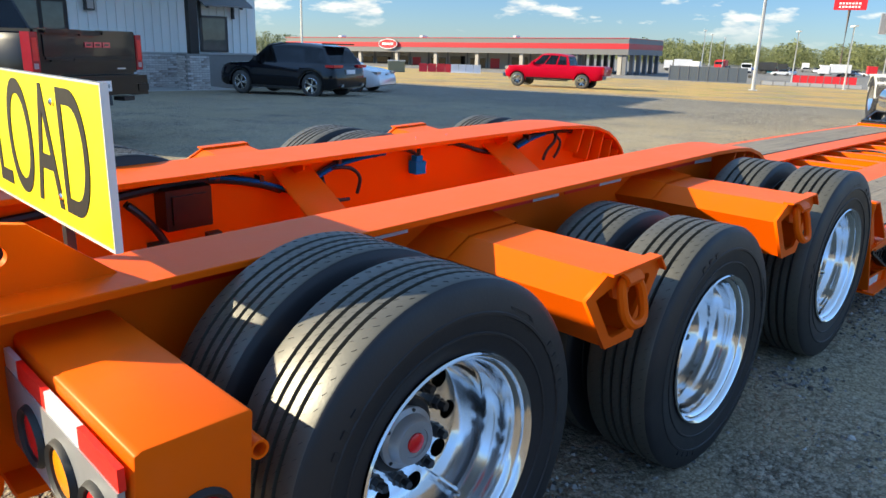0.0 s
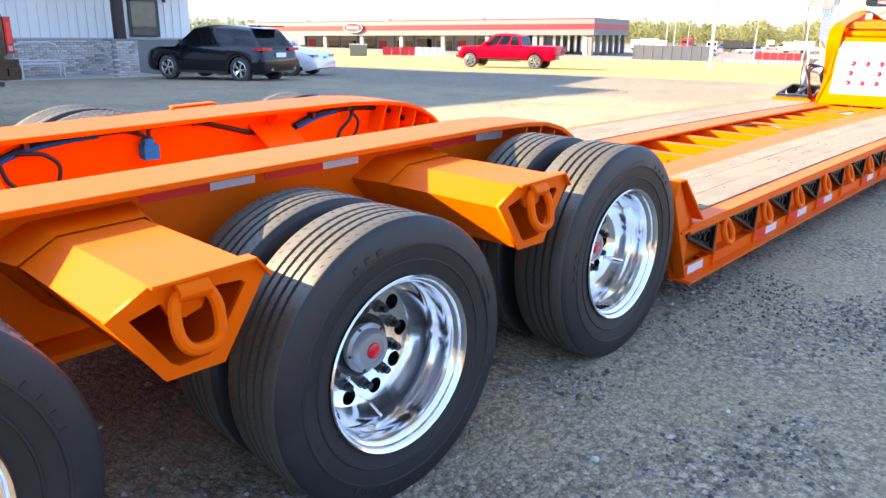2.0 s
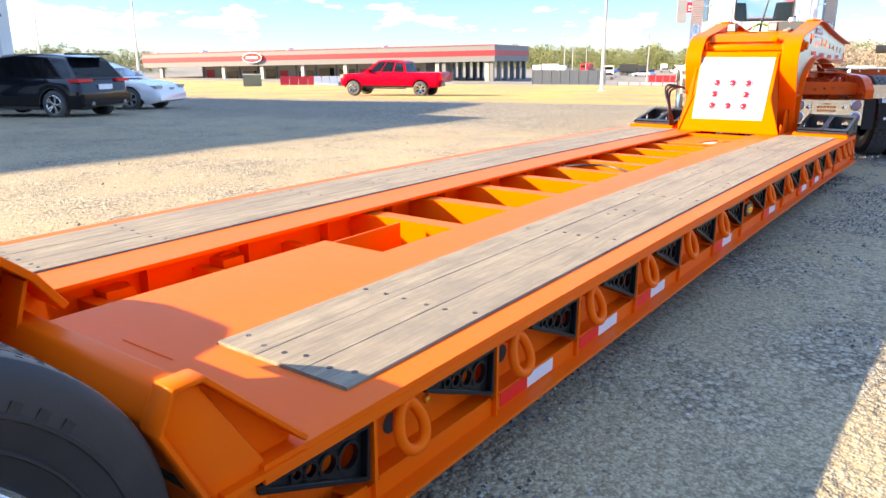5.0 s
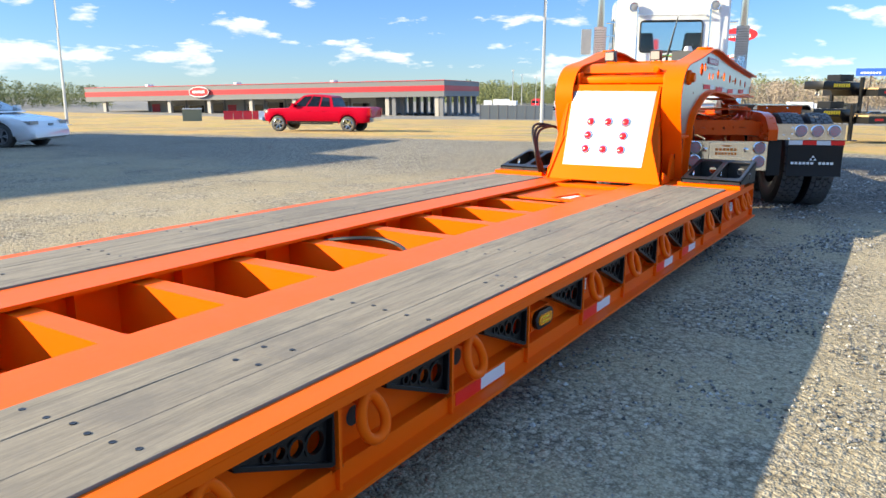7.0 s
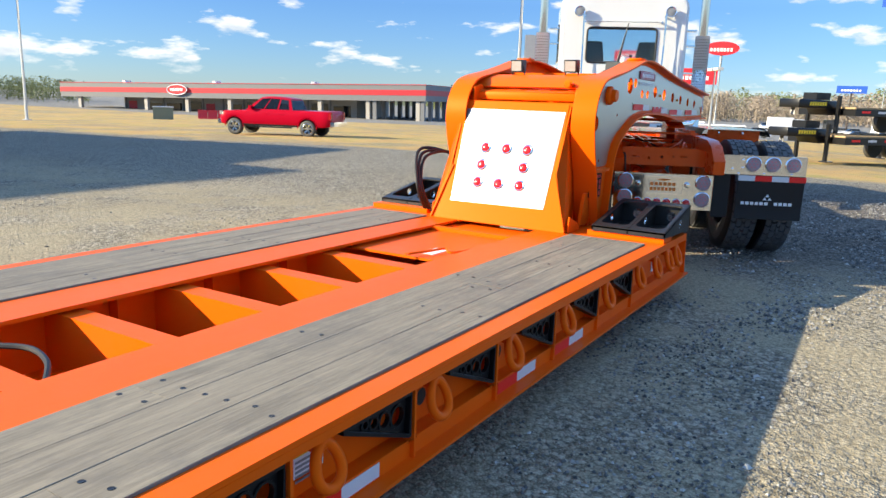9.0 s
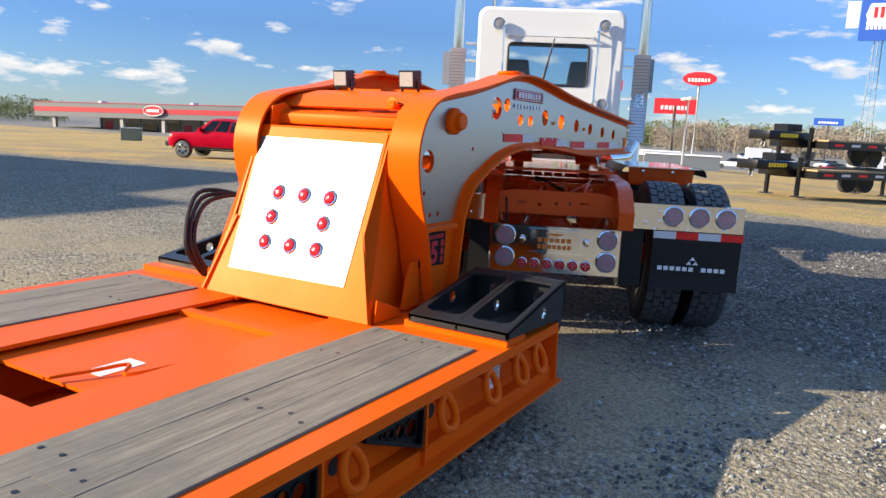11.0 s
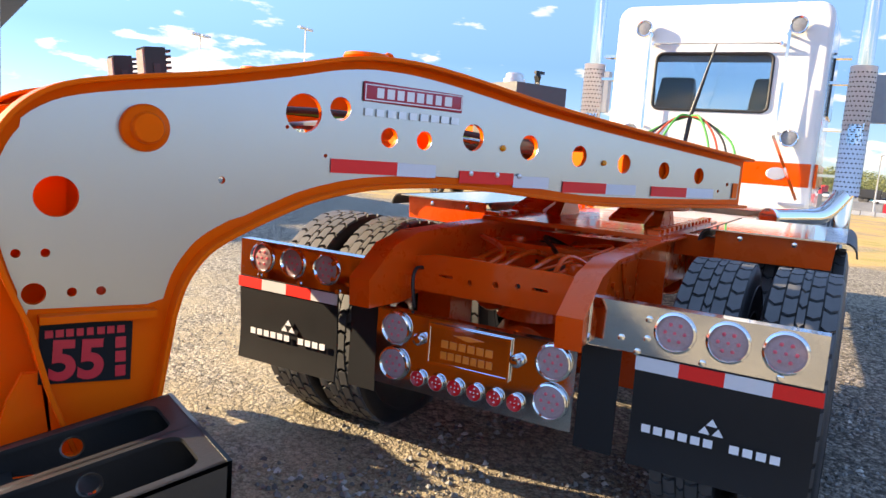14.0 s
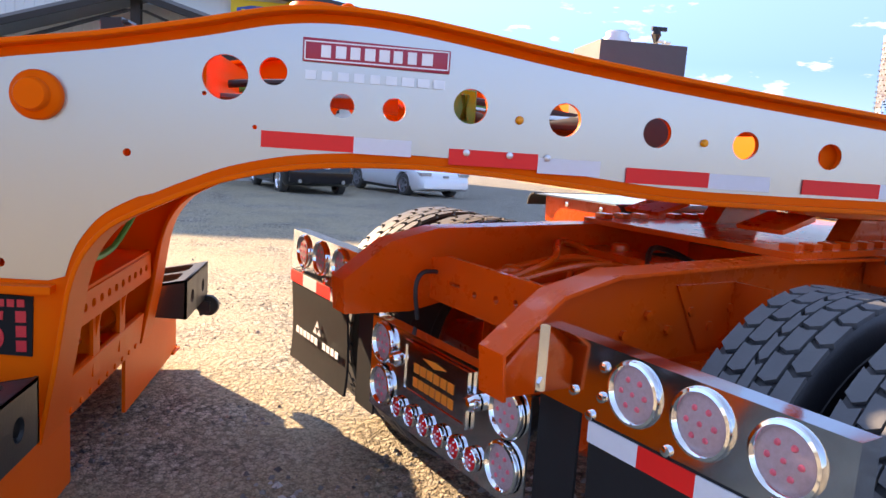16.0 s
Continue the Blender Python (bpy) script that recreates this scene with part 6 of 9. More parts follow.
def build_ramp(y0, y1, s, x=13.1):
    """A black steel ramp: a wedge-shaped frame with two long openings, rising to the front."""
    ob = thing("loading_ramp", pose(x, (y0 + y1) / 2, 0.493), "black-painted steel loading ramp with two long openings, on the deck corner", "ramp", "loading ramps")
    w = (y1 - y0) / 2
    L0, L1 = -0.335, 0.340
    z0, z1 = 0.062, 0.193

    def slope(x):
        return z0 + (z1 - z0) * (x - L0) / (L1 - L0)

    out = [(L0, -w), (L1, -w), (L1, w), (L0, w)]
    holes = [soft_rect(0.012, cy, 0.535, w * 0.78, 0.045) for cy in (-w / 2 + 0.006, w / 2 - 0.006)]
    cu_me = plate_mesh("top_plate", out, holes, 0.012, RAMP_BLACK, 0)
    cu_me.transform(Matrix(((1, 0, 0, 0), (0, 0, 1, 0), (0, -1, 0, 0), (0, 0, 0, 1))))
    for v in cu_me.vertices:
        v.co.z += slope(v.co.x)
    part("top_plate", cu_me, None, ob)
    for yy in (-w, -0.006, w - 0.012):
        prof = [(L0, 0.030), (L0 + 0.12, 0.022), (L1, -0.004), (L1, slope(L1)), (L0, slope(L0))]
        hl = [circle(0.065, 0.075, 0.032, 20)]
        me = plate_mesh("side_web", prof, hl, 0.012, RAMP_BLACK, yy)
        web = part("side_web", me, None, ob)
        bm = bmesh.new()
        lathe(bm, [(0.0275, -0.001), (0.033, -0.001), (0.033, 0.013), (0.0275, 0.013)], 24, Matrix.Translation((0.065, yy, 0.075)), closed=True)
        part("hole_rim", bm, CHROME, web, "worn bright steel rim")
    # front face with two oval openings
    me = plate_mesh("front_web", [(-w, -0.004), (w, -0.004), (w, slope(L1)), (-w, slope(L1))], [circle(cy, 0.085, 0.036, 20) for cy in (-w / 2, w / 2)], 0.012, RAMP_BLACK, 0)
    part("front_web", me, None, ob, m=pose(L1, 0, 0, 0, 0, 90))
    bm = bmesh.new()
    box(bm, L0, L0 + 0.016, -w, w, 0.024, slope(L0) + 0.002)
    part("rear_lip", rounded(bm, 0.003), RAMP_BLACK, ob)
    bm = bmesh.new()
    box(bm, L0 + 0.05, L0 + 0.25, -w + 0.014, w - 0.014, 0.026, 0.034)
    part("tread_strip", bm, RAMP_BLACK, ob)
    # black plate added below, so that the openings read dark inside
    bm = bmesh.new()
    box(bm, L0 + 0.25, L1 - 0.014, -w + 0.014, w - 0.014, 0.004, 0.012)
    part("bottom_plate", bm, RAMP_BLACK, ob)
    # hinge bracket and roller under the front corner
    bm = bmesh.new()
    lathe(bm, [(0.0, -0.02), (0.055, -0.02), (0.060, 0.0), (0.055, 0.02), (0, 0.02)], 20, Matrix.Translation((L1 + 0.015, s * (w - 0.05), -0.045)))
    part("roller", bm, RUBBER_TRIM, ob)
    bm = bmesh.new()
    prism(bm, [(L1 - 0.06, 0.0), (L1 + 0.03, -0.02), (L1 + 0.03, -0.075), (L1 - 0.02, -0.10)], *sorted((s * (w - 0.09), s * (w - 0.078))))
    part("roller_bracket", bm, STEEL_BLACK, ob)
    return ob


build_ramp(1.035, 1.565, -1)
build_ramp(2.995, 3.535, 1, 13.21)
# coiled hoses by the far ramp
bm = bmesh.new()
for k in range(3):
    tube(bm, spline([(12.82, 2.98 + 0.03 * k, 0.50), (12.72 - 0.03 * k, 3.02, 0.72), (12.85, 3.08 + 0.03 * k, 0.93 + 0.03 * k), (13.05, 3.0, 0.98), (13.12, 2.92, 0.9)], 6), 0.013, 8)
part("air_line", bm, CABLE_BLACK, goose, "black air lines looping to the deck")

# ---------------------------------------------------------------- wide-load sign at the rear
sign = thing("load_sign", pose(0.553, 2.35, 1.043) @ Matrix.Scale(0.80, 4), "yellow warning board with tall black letters on the rear frame", "sign")
bm = bmesh.new()
box(bm, -0.004, 0.010, -0.95, 0.95, -0.03, 0.435)
part("board", bm, YELLOW, sign)
bm = bmesh.new()
for z0, z1 in ((-0.036, -0.03), (0.435, 0.441)):
    box(bm, -0.009, 0.014, -0.956, 0.956, z0, z1)
for y0 in (-0.956, 0.95):
    box(bm, -0.009, 0.014, y0, y0 + 0.006, -0.03, 0.435)
part("edge_trim", bm, WHITE, sign)
word = text_mesh("letters", "LOAD", 0.575, 0.002, BLACK_INK, 0.60)
reach = max(v.co.x for v in word.vertices) - min(v.co.x for v in word.vertices)
word.transform(Matrix.Diagonal((0.97 / reach, 1, 1, 1)))
part("letters", word, None, sign, m=Matrix.Translation((-0.0055, -0.315, 0.190)) @ pose(0, 0, 0, 0, 0, -90))
for yy, zz in ((-0.53, 0.36), (-0.53, 0.06), (0.5, 0.36), (0.5, 0.06)):
    bm = bmesh.new()
    lathe(bm, [(0.012, 0.0), (0.012, -0.005), (0.007, -0.01), (0, -0.01)], 12, Matrix.Translation((-0.004, yy, zz)) @ pose(0, 0, 0, 0, 0, -90))
    part("bolt", bm, CHROME, sign)
for yy in (-0.45, 0.55):
    bm = bmesh.new()
    box(bm, 0.012, 0.04, yy - 0.02, yy + 0.02, -0.60, 0.40)
    part("stake", bm, STEEL_BLACK, sign)

# ---------------------------------------------------------------- road tractor, turned to the far side
truck = thing("road_tractor", pose(14.588, 1.561, 0, 0, 0, 24.5), "white and copper-orange road tractor with polished trim, coupled to the gooseneck", "truck")


def tbox(name, mat, *dims, parent=None, bev=0.006, label=""):
    bm = bmesh.new()
    box(bm, *dims)
    if bev:
        rounded(bm, bev, 2)
    return part(name, bm, mat, parent or truck, label)


# frame rails with dropped, chamfered tails
for s in (1, -1):
    bm = bmesh.new()
    prism(bm, [(-0.135, 0.822), (-0.145, 0.94), (0.03, 1.07), (0.22, 1.115), (0.9, 1.13), (6.6, 1.06), (6.6, 0.80), (0.9, 0.84), (0.25, 0.84), (0.12, 0.815)], s * 0.40, s * 0.428)
    rail = part("frame_rail", bm, TRUCK_ORANGE, truck, "orange frame rail")
    bm = bmesh.new()
    band(bm, [(-0.135, 0.822), (-0.145, 0.94), (0.03, 1.07), (0.22, 1.115), (0.9, 1.13), (6.6, 1.06)], *sorted((s * 0.428, s * 0.50)), 0.01, -1)
    part("rail_flange", bm, TRUCK_ORANGE, rail)
    bm = bmesh.new()
    prism(bm, [(-0.12, 0.818), (0.10, 0.815), (0.16, 0.90), (0.12, 0.98), (-0.04, 0.98), (-0.12, 0.90)], *sorted((s * 0.43, s * 0.475)))
    part("tail_bracket", rounded(bm, 0.01), TRUCK_ORANGE, rail)
    for k in range(3):
        bm = bmesh.new()
        lathe(bm, [(0.016, 0.0), (0.016, -0.012), (0, -0.012)], 6, Matrix.Translation((0.0 + 0.03 * k, s * 0.475, 0.85 + 0.045 * k)) @ pose(0, 0, 0, 0, 0, 0 if s < 0 else 180))
        part("frame_bolt", bm, CHROME, rail)
me = plate_mesh("rear_crossmember", [(-0.40, 0.86), (0.40, 0.86), (0.40, 1.01), (0.30, 1.03), (-0.30, 1.03), (-0.40, 1.01)], [circle(0.0, 0.94, 0.014), circle(0.1, 0.95, 0.012), circle(-0.12, 0.93, 0.012), ring_slot(0.2, 0.95, 0.07, 0.012), ring_slot(-0.24, 0.94, 0.07, 0.012)], 0.02, TRUCK_ORANGE, 0)
part("rear_crossmember", me, None, truck, m=pose(0.20, 0, 0.0, 0, 0, -90))
for u in (0.9, 1.6, 2.4, 3.2):
    tbox("crossmember", TRUCK_ORANGE, u, u + 0.16, -0.41, 0.41, 0.86, 1.04)
for k in range(4):
    bm = bmesh.new()
    tube(bm, spline([(0.3, -0.2 + 0.13 * k, 0.98), (0.7, -0.22 + 0.14 * k, 1.03), (1.2, -0.1 + 0.08 * k, 0.96), (2.2, -0.15 + 0.1 * k, 1.04), (4.0, 0.1 * k - 0.2, 1.02)], 6), 0.013, 8)
    part("air_pipe", bm, TRUCK_ORANGE, truck)
bm = bmesh.new()
tube(bm, spline([(0.22, 0.36, 0.96), (0.14, 0.355, 0.965), (0.11, 0.35, 0.91), (0.12, 0.34, 0.80)], 5), 0.008, 8)
part("trailer_socket", bm, CABLE_BLACK, truck)

# axle tower, valves and lines between the rails
bm = bmesh.new()
lathe(bm, [(0.0, 0.16), (0.05, 0.16), (0.11, 0.13), (0.13, 0.08), (0.10, 0.0), (0.16, -0.06)], 22, Matrix.Translation((0.62, 0.0, 0.80)) @ pose(0, 0, 0, 90))
part("axle_tower", bm, TRUCK_ORANGE, truck)
rnd = random.Random(8)
for k in range(9):
    v0 = rnd.uniform(-0.36, 0.36)
    pts = [(0.26 + 0.05 * (k % 3), v0, rnd.uniform(0.88, 1.0))]
    for q in range(4):
        pts.append((0.45 + 0.33 * q + rnd.uniform(-0.1, 0.1), max(-0.38, min(0.38, v0 + rnd.uniform(-0.2, 0.2))), rnd.uniform(0.90, 1.09)))
    bm = bmesh.new()
    tube(bm, spline(pts, 6), rnd.uniform(0.007, 0.014), 7)
    part("brake_line", bm, TRUCK_ORANGE if k % 4 else CABLE_BLACK, truck)
for u0, v0, w0 in ((0.36, 0.20, 0.93), (0.42, -0.24, 0.96), (0.95, 0.26, 0.99), (1.0, -0.05, 0.92)):
    bm = bmesh.new()
    box(bm, u0, u0 + 0.11, v0 - 0.05, v0 + 0.05, w0 - 0.08, w0 + 0.03)
    lathe(bm, [(0.0, 0.05), (0.035, 0.05), (0.04, 0.03), (0.04, 0.0)], 12, Matrix.Translation((u0 + 0.055, v0, w0 + 0.03)) @ pose(0, 0, 0, 90))
    part("air_valve", rounded(bm, 0.008, 1), TRUCK_ORANGE, truck)
bm = bmesh.new()
tube(bm, [(0.75, 0, 0.62), (2.0, 0.02, 0.66), (4.3, 0.0, 0.80)], 0.06, 14)
part("drive_shaft", bm, TRUCK_ORANGE, truck)

# fifth wheel
bm = bmesh.new()
fw = [(0.48 * math.cos(radians(a)), 0.46 * math.sin(radians(a))) for a in range(30, 331, 12)] + [(0.10, -0.09), (-0.05, 0.0), (0.10, 0.09)]
prism(bm, [(1.75 - x, y) for x, y in fw], 1.245, 1.275, "z")
fwl = part("fifth_wheel", rounded(bm, 0.006, 1), TRUCK_ORANGE, truck, "fifth-wheel coupling plate")
for s in (1, -1):
    bm = bmesh.new()
    prism(bm, [(1.5, 1.06), (2.0, 1.06), (1.85, 1.245), (1.65, 1.245)], *sorted((s * 0.25, s * 0.34)))
    part("pedestal", bm, TRUCK_ORANGE, fwl)
    bm = bmesh.new()
    prism(bm, [(1.12, 1.19), (1.30, 1.235), (1.30, 1.255), (1.11, 1.205)], *sorted((s * 0.18, s * 0.36)))
    part("ramp_horn", bm, TRUCK_ORANGE, fwl)
tbox("slide_plate", TRUCK_ORANGE, 1.0, 2.6, -0.48, 0.48, 1.128, 1.15)
tbox("deck_plate", ALU_EDGE, 3.3, 4.45, -0.55, 0.55, 1.08, 1.10)


# drive wheels
def build_drive_tyre():
    R, w = 0.555, 0.285
    p, tread, q = tyre_profile(R - 0.014, w, ())
    bm = bmesh.new()
    lathe(bm, p + [(R - 0.014, 0.03), (R - 0.014, w - 0.03)] + q, 64)
    ty = part("drive_tyre", bm, SIDEWALL, truck, "block-tread drive tyre")
    bm = bmesh.new()
    n = 36
    rows = [(0.014, 0.066), (0.073, 0.122), (0.128, 0.157), (0.163, 0.212), (0.219, 0.271)]
    for r, (a, b) in enumerate(rows):
        for k in range(n):
            a0 = 2 * math.pi * (k + (0.5 if r % 2 else 0.0)) / n
            da = 2 * math.pi / n * 0.475
            sk = 0.010 * (1 if r % 2 else -1)
            top = R if 0 < r < 4 else R - 0.003
            vs = []
            for rr in (R - 0.018, top):
                for (aa, d) in ((a0 - da, a), (a0 + da * 0.7, a), (a0 + da, (a + b) / 2), (a0 + da * 0.7 + sk, b), (a0 - da + sk, b), (a0 - da * 0.75, (a + b) / 2)):
                    vs.append(bm.verts.new((rr * math.cos(aa), d, rr * math.sin(aa))))
            bm.faces.new(vs[6:])
            for i in range(6):
                bm.faces.new((vs[i], vs[(i + 1) % 6], vs[6 + (i + 1) % 6], vs[6 + i]))
    bmesh.ops.recalc_face_normals(bm, faces=bm.faces[:])
    part("tread", bm, DRIVE_TREAD, ty, smooth=False)
    bm = bmesh.new()
    lathe(bm, [(0.30, 0.012), (0.304, 0.0), (0.292, 0.002), (0.275, 0.03), (0.268, 0.11), (0.24, 0.16), (0.10, 0.165), (0.09, 0.10), (0, 0.10)], 40)
    part("rim", bm, POLISHED, ty)
    return ty


dt = build_drive_tyre()
NARROW = Matrix.Diagonal((1.0, 0.91, 1.0, 1.0))
dt.matrix_basis = pose(0.735, -1.268, 0.555) @ NARROW
for u in (0.735, 2.04):
    for v, rz in ((-1.268, 0), (-0.945, 0), (1.268, 180), (0.945, 180)):
        if (u, v) != (0.735, -1.268):
            copy_part(dt, truck, pose(u, v, 0.555, 0, 13 * u + 7 * v, rz) @ NARROW)
    bm = bmesh.new()
    tube(bm, [(u, -0.95, 0.54), (u, 0.95, 0.54)], 0.10, 14)
    lathe(bm, [(0.0, -0.22), (0.16, -0.18), (0.22, -0.05), (0.22, 0.05), (0.16, 0.18), (0, 0.22)], 18, Matrix.Translation((u, 0, 0.54)) @ pose(0, 0, 0, 0, 0, 90))
    part("drive_axle", bm, TRUCK_ORANGE, truck)
    for s in (1, -1):
        tbox("spring_hanger", TRUCK_ORANGE, u - 0.12, u + 0.12, *sorted((s * 0.43, s * 0.62)), 0.50, 0.82)

# centre tail panel: mirror stainless with lamps
me = plate_mesh("tail_panel", [(-0.445, 0.475), (0.445, 0.475), (0.445, 0.80), (-0.445, 0.80)], [], 0.006, STAINLESS, 0)
tail = part("tail_panel", me, None, truck, "mirror-polished stainless tail panel", m=pose(0.0, 0, 0, 0, 0, -90))
tbox("tail_flange", STAINLESS, 0.0, 0.05, -0.445, 0.445, 0.796, 0.802, bev=0)


def round_lamp(v, w, r, lens, ring=CHROME, u=-0.004, dots=True, name="tail_lamp", label=""):
    m = Matrix.Translation((u, v, w)) @ pose(0, 0, 0, 0, 0, -90)
    bm = bmesh.new()
    lathe(bm, [(r * 1.02, 0.0), (r * 1.02, -0.006), (r * 0.98, -0.013), (r * 0.89, -0.015), (r * 0.81, -0.008), (r * 0.78, -0.002)], 32, m)
    ob = part(name, bm, ring, truck, label)
    bm = bmesh.new()
    lathe(bm, [(r * 0.80, -0.003), (r * 0.72, -0.006), (r * 0.4, -0.009), (0, -0.010)], 28, m)
    part("lens", bm, lens, ob)
    if dots:
        n = 7 if r > 0.05 else 5
        for k in range(n):
            bm = bmesh.new()
            rr = 0 if k == 0 else r * 0.45
            a = 2 * math.pi * k / (n - 1)
            lathe(bm, [(r * 0.10, -0.008), (r * 0.07, -0.0115), (0, -0.013)], 10, Matrix.Translation((u, v + rr * math.cos(a), w + rr * math.sin(a))) @ pose(0, 0, 0, 0, 0, -90))
            part("diode", bm, LED_DOT if lens is not RED_LENS else WHITE_INK, ob)
    return ob


for v, w in ((0.345, 0.728), (0.345, 0.575), (-0.358, 0.728), (-0.358, 0.575)):
    round_lamp(v, w, 0.072, CLEAR_LENS, label="round clear-lens lamp in a chrome ring")
for k in range(6):
    round_lamp(0.22 - 0.088 * k, 0.538, 0.036, RED_LENS, label="small round red lamp in a chrome ring")
bm = bmesh.new()
box(bm, -0.012, -0.004, -0.175, 0.175, 0.625, 0.77)
plate = part("name_plate", rounded(bm, 0.003, 1), STAINLESS, truck, "mirror dealer plate with orange bars in a chrome frame")
bm = bmesh.new()
for v0, v1, w0, w1 in ((-0.185, 0.185, 0.612, 0.625), (-0.185, 0.185, 0.77, 0.783), (-0.185, -0.175, 0.625, 0.77), (0.175, 0.185, 0.625, 0.77)):
    box(bm, -0.016, -0.004, v0, v1, w0, w1)
part("plate_frame", rounded(bm, 0.003, 1), CHROME, plate)
bm = bmesh.new()
for row, (w0, w1, n) in enumerate(((0.692, 0.722, 6), (0.645, 0.675, 7))):
    step = 0.24 / n
    for k in range(n):
        bm = bmesh.new()
        box(bm, -0.0145, -0.012, 0.12 - step * k - step * 0.75, 0.12 - step * k, w0, w1)
        part("letter_bar", bm, ORANGE_INK, plate)
bm = bmesh.new()
prism(bm, [(0.07, 0.75), (0.0, 0.735), (-0.07, 0.75), (0.0, 0.757)], -0.0145, -0.012, "x")
part("plate_emblem", bm, ORANGE_INK, plate)
for v in (0.225, -0.215):
    bm = bmesh.new()
    lathe(bm, [(0.026, 0.0), (0.026, -0.02), (0.018, -0.035), (0, -0.038)], 16, Matrix.Translation((-0.004, v, 0.705)) @ pose(0, 0, 0, 0, 0, -90))
    part("plate_lamp", bm, CHROME, truck)

# lamp bars, tape and mudflaps on both sides
for s in (1, -1):
    a, b = sorted((s * 0.475, s * 1.245))
    bar = bmesh.new()
    box(bar, -0.006, 0.0, a, b, 0.826, 1.0)
    box(bar, 0.0, 0.055, a, b, 0.996, 1.0)
    box(bar, 0.0, 0.055, *sorted((s * 1.241, s * 1.245)), 0.826, 0.996)
    box(bar, -0.022, -0.006, *sorted((s * 0.475, s * 0.481)), 0.826, 1.0)
    bar = part("lamp_bar", bar, STAINLESS, truck, "polished stainless lamp bar")
    for v in ((0.781, 0.953, 1.127) if s < 0 else (0.728, 0.923, 1.108)):
        round_lamp(s * v, 0.922, 0.071, CLEAR_LENS, label="round clear-lens lamp in a chrome ring")
    for v, w in ((0.69, 0.954), (0.69, 0.884), (0.60, 0.872), (0.66, 0.832), (0.88, 0.836), (1.12, 0.838)):
        bm = bmesh.new()
        lathe(bm, [(0.013, 0.0), (0.012, -0.007), (0, -0.010)], 10, Matrix.Translation((-0.006, s * v, w)) @ pose(0, 0, 0, 0, 0, -90))
        part("bar_bolt", bm, CHROME, bar)
    for k in range(4):
        v0 = 0.66 + 0.148 * k
        bm = bmesh.new()
        box(bm, -0.010, -0.006, *sorted((s * v0, s * (v0 + 0.148))), 0.770, 0.819)
        part("reflective_tape", bm, (WHITE_TAPE, RED_TAPE)[(k + (0 if s < 0 else 1)) % 2] if s < 0 else (WHITE_TAPE, RED_TAPE)[k % 2], truck)
    bm = bmesh.new()
    loft(bm, [[(-0.006 + 0.02 * math.sin(3 * t) * t, s * 0.66, 0.825 - 0.405 * t), (-0.006 + 0.02 * math.sin(3 * t) * t, s * 1.245, 0.825 - 0.405 * t),
               (0.004 + 0.02 * math.sin(3 * t) * t, s * 1.245, 0.825 - 0.405 * t), (0.004 + 0.02 * math.sin(3 * t) * t, s * 0.66, 0.825 - 0.405 * t)] for t in [k / 8 for k in range(9)]])
    flap = part("mudflap", bm, FLAP, truck, "black rubber mudflap with white emblem")
    # black sheet fills the opening between the tail panel and the mudflap
    bm = bmesh.new()
    box(bm, 0.020, 0.028, *sorted((s * 0.455, s * 0.60)), 0.42, 0.815)
    part("inner_shield", rounded(bm, 0.003, 1), FLAP, truck, "black sheet beside the tail panel")
    step = 0.46 / 11
    for k in range(11):
        if k == 6:
            continue
        bm = bmesh.new()
        v0 = s * 0.935 + 0.23 - step * k
        box(bm, -0.008, -0.0055, v0 - step * 0.72, v0, 0.552, 0.580)
        part("letter_bar", bm, WHITE_INK, flap)
    for dv, dw in ((0, 0.03), (-0.022, 0), (0.022, 0)):
        bm = bmesh.new()
        cv = s * 0.935 + dv
        prism(bm, [(cv - 0.018, 0.598 + dw), (cv + 0.018, 0.598 + dw), (cv, 0.624 + dw)], -0.008, -0.0055, "x")
        part("flap_emblem", bm, WHITE_INK, flap)
    # flat fender over the forward drive axle: bright sheet, rolled black ends, orange skirt
    bm = bmesh.new()
    box(bm, 1.36, 2.55, *sorted((s * 0.64, s * 1.25)), 1.182, 1.190)
    fen = part("axle_fender", bm, STAINLESS, truck, "flat polished fender sheet with rolled black ends")
    for v0, d in ((0.64, -1), (1.25, 1)):
        bm = bmesh.new()
        prism(bm, [(s * (v0 + d * 0.055 * math.sin(q)), 1.192 - 0.07 * (1 - math.cos(q))) for q in [math.pi / 2 * k / 6 for k in range(7)]]
              + [(s * (v0 + d * 0.047 * math.sin(q)), 1.184 - 0.062 * (1 - math.cos(q))) for q in [math.pi / 2 * k / 6 for k in range(6, -1, -1)]], 1.35, 2.56, "x")
        part("rolled_end", bm, RUBBER_TRIM, fen)
    bm = bmesh.new()
    prism(bm, [(s * 0.66, 1.035), (s * 1.20, 1.045), (s * 1.21, 1.180), (s * 0.66, 1.180)], 1.40, 1.412, "x")
    carrier = part("fender_skirt", rounded(bm, 0.003, 1), TRUCK_ORANGE, truck)
    for v0 in (0.78, 1.03):
        bm = bmesh.new()
        lathe(bm, [(0.014, 0.0), (0.013, -0.008), (0, -0.010)], 10, Matrix.Translation((1.40, s * v0, 1.15)) @ pose(0, 0, 0, 0, 0, -90))
        part("rivet", bm, CHROME, carrier)
    bm = bmesh.new()
    prism(bm, [(1.52, 1.02), (1.62, 1.02), (1.62, 1.13), (1.52, 1.13)], *sorted((s * 0.44, s * 0.80)))
    part("fender_arm", bm, TRUCK_ORANGE, truck)
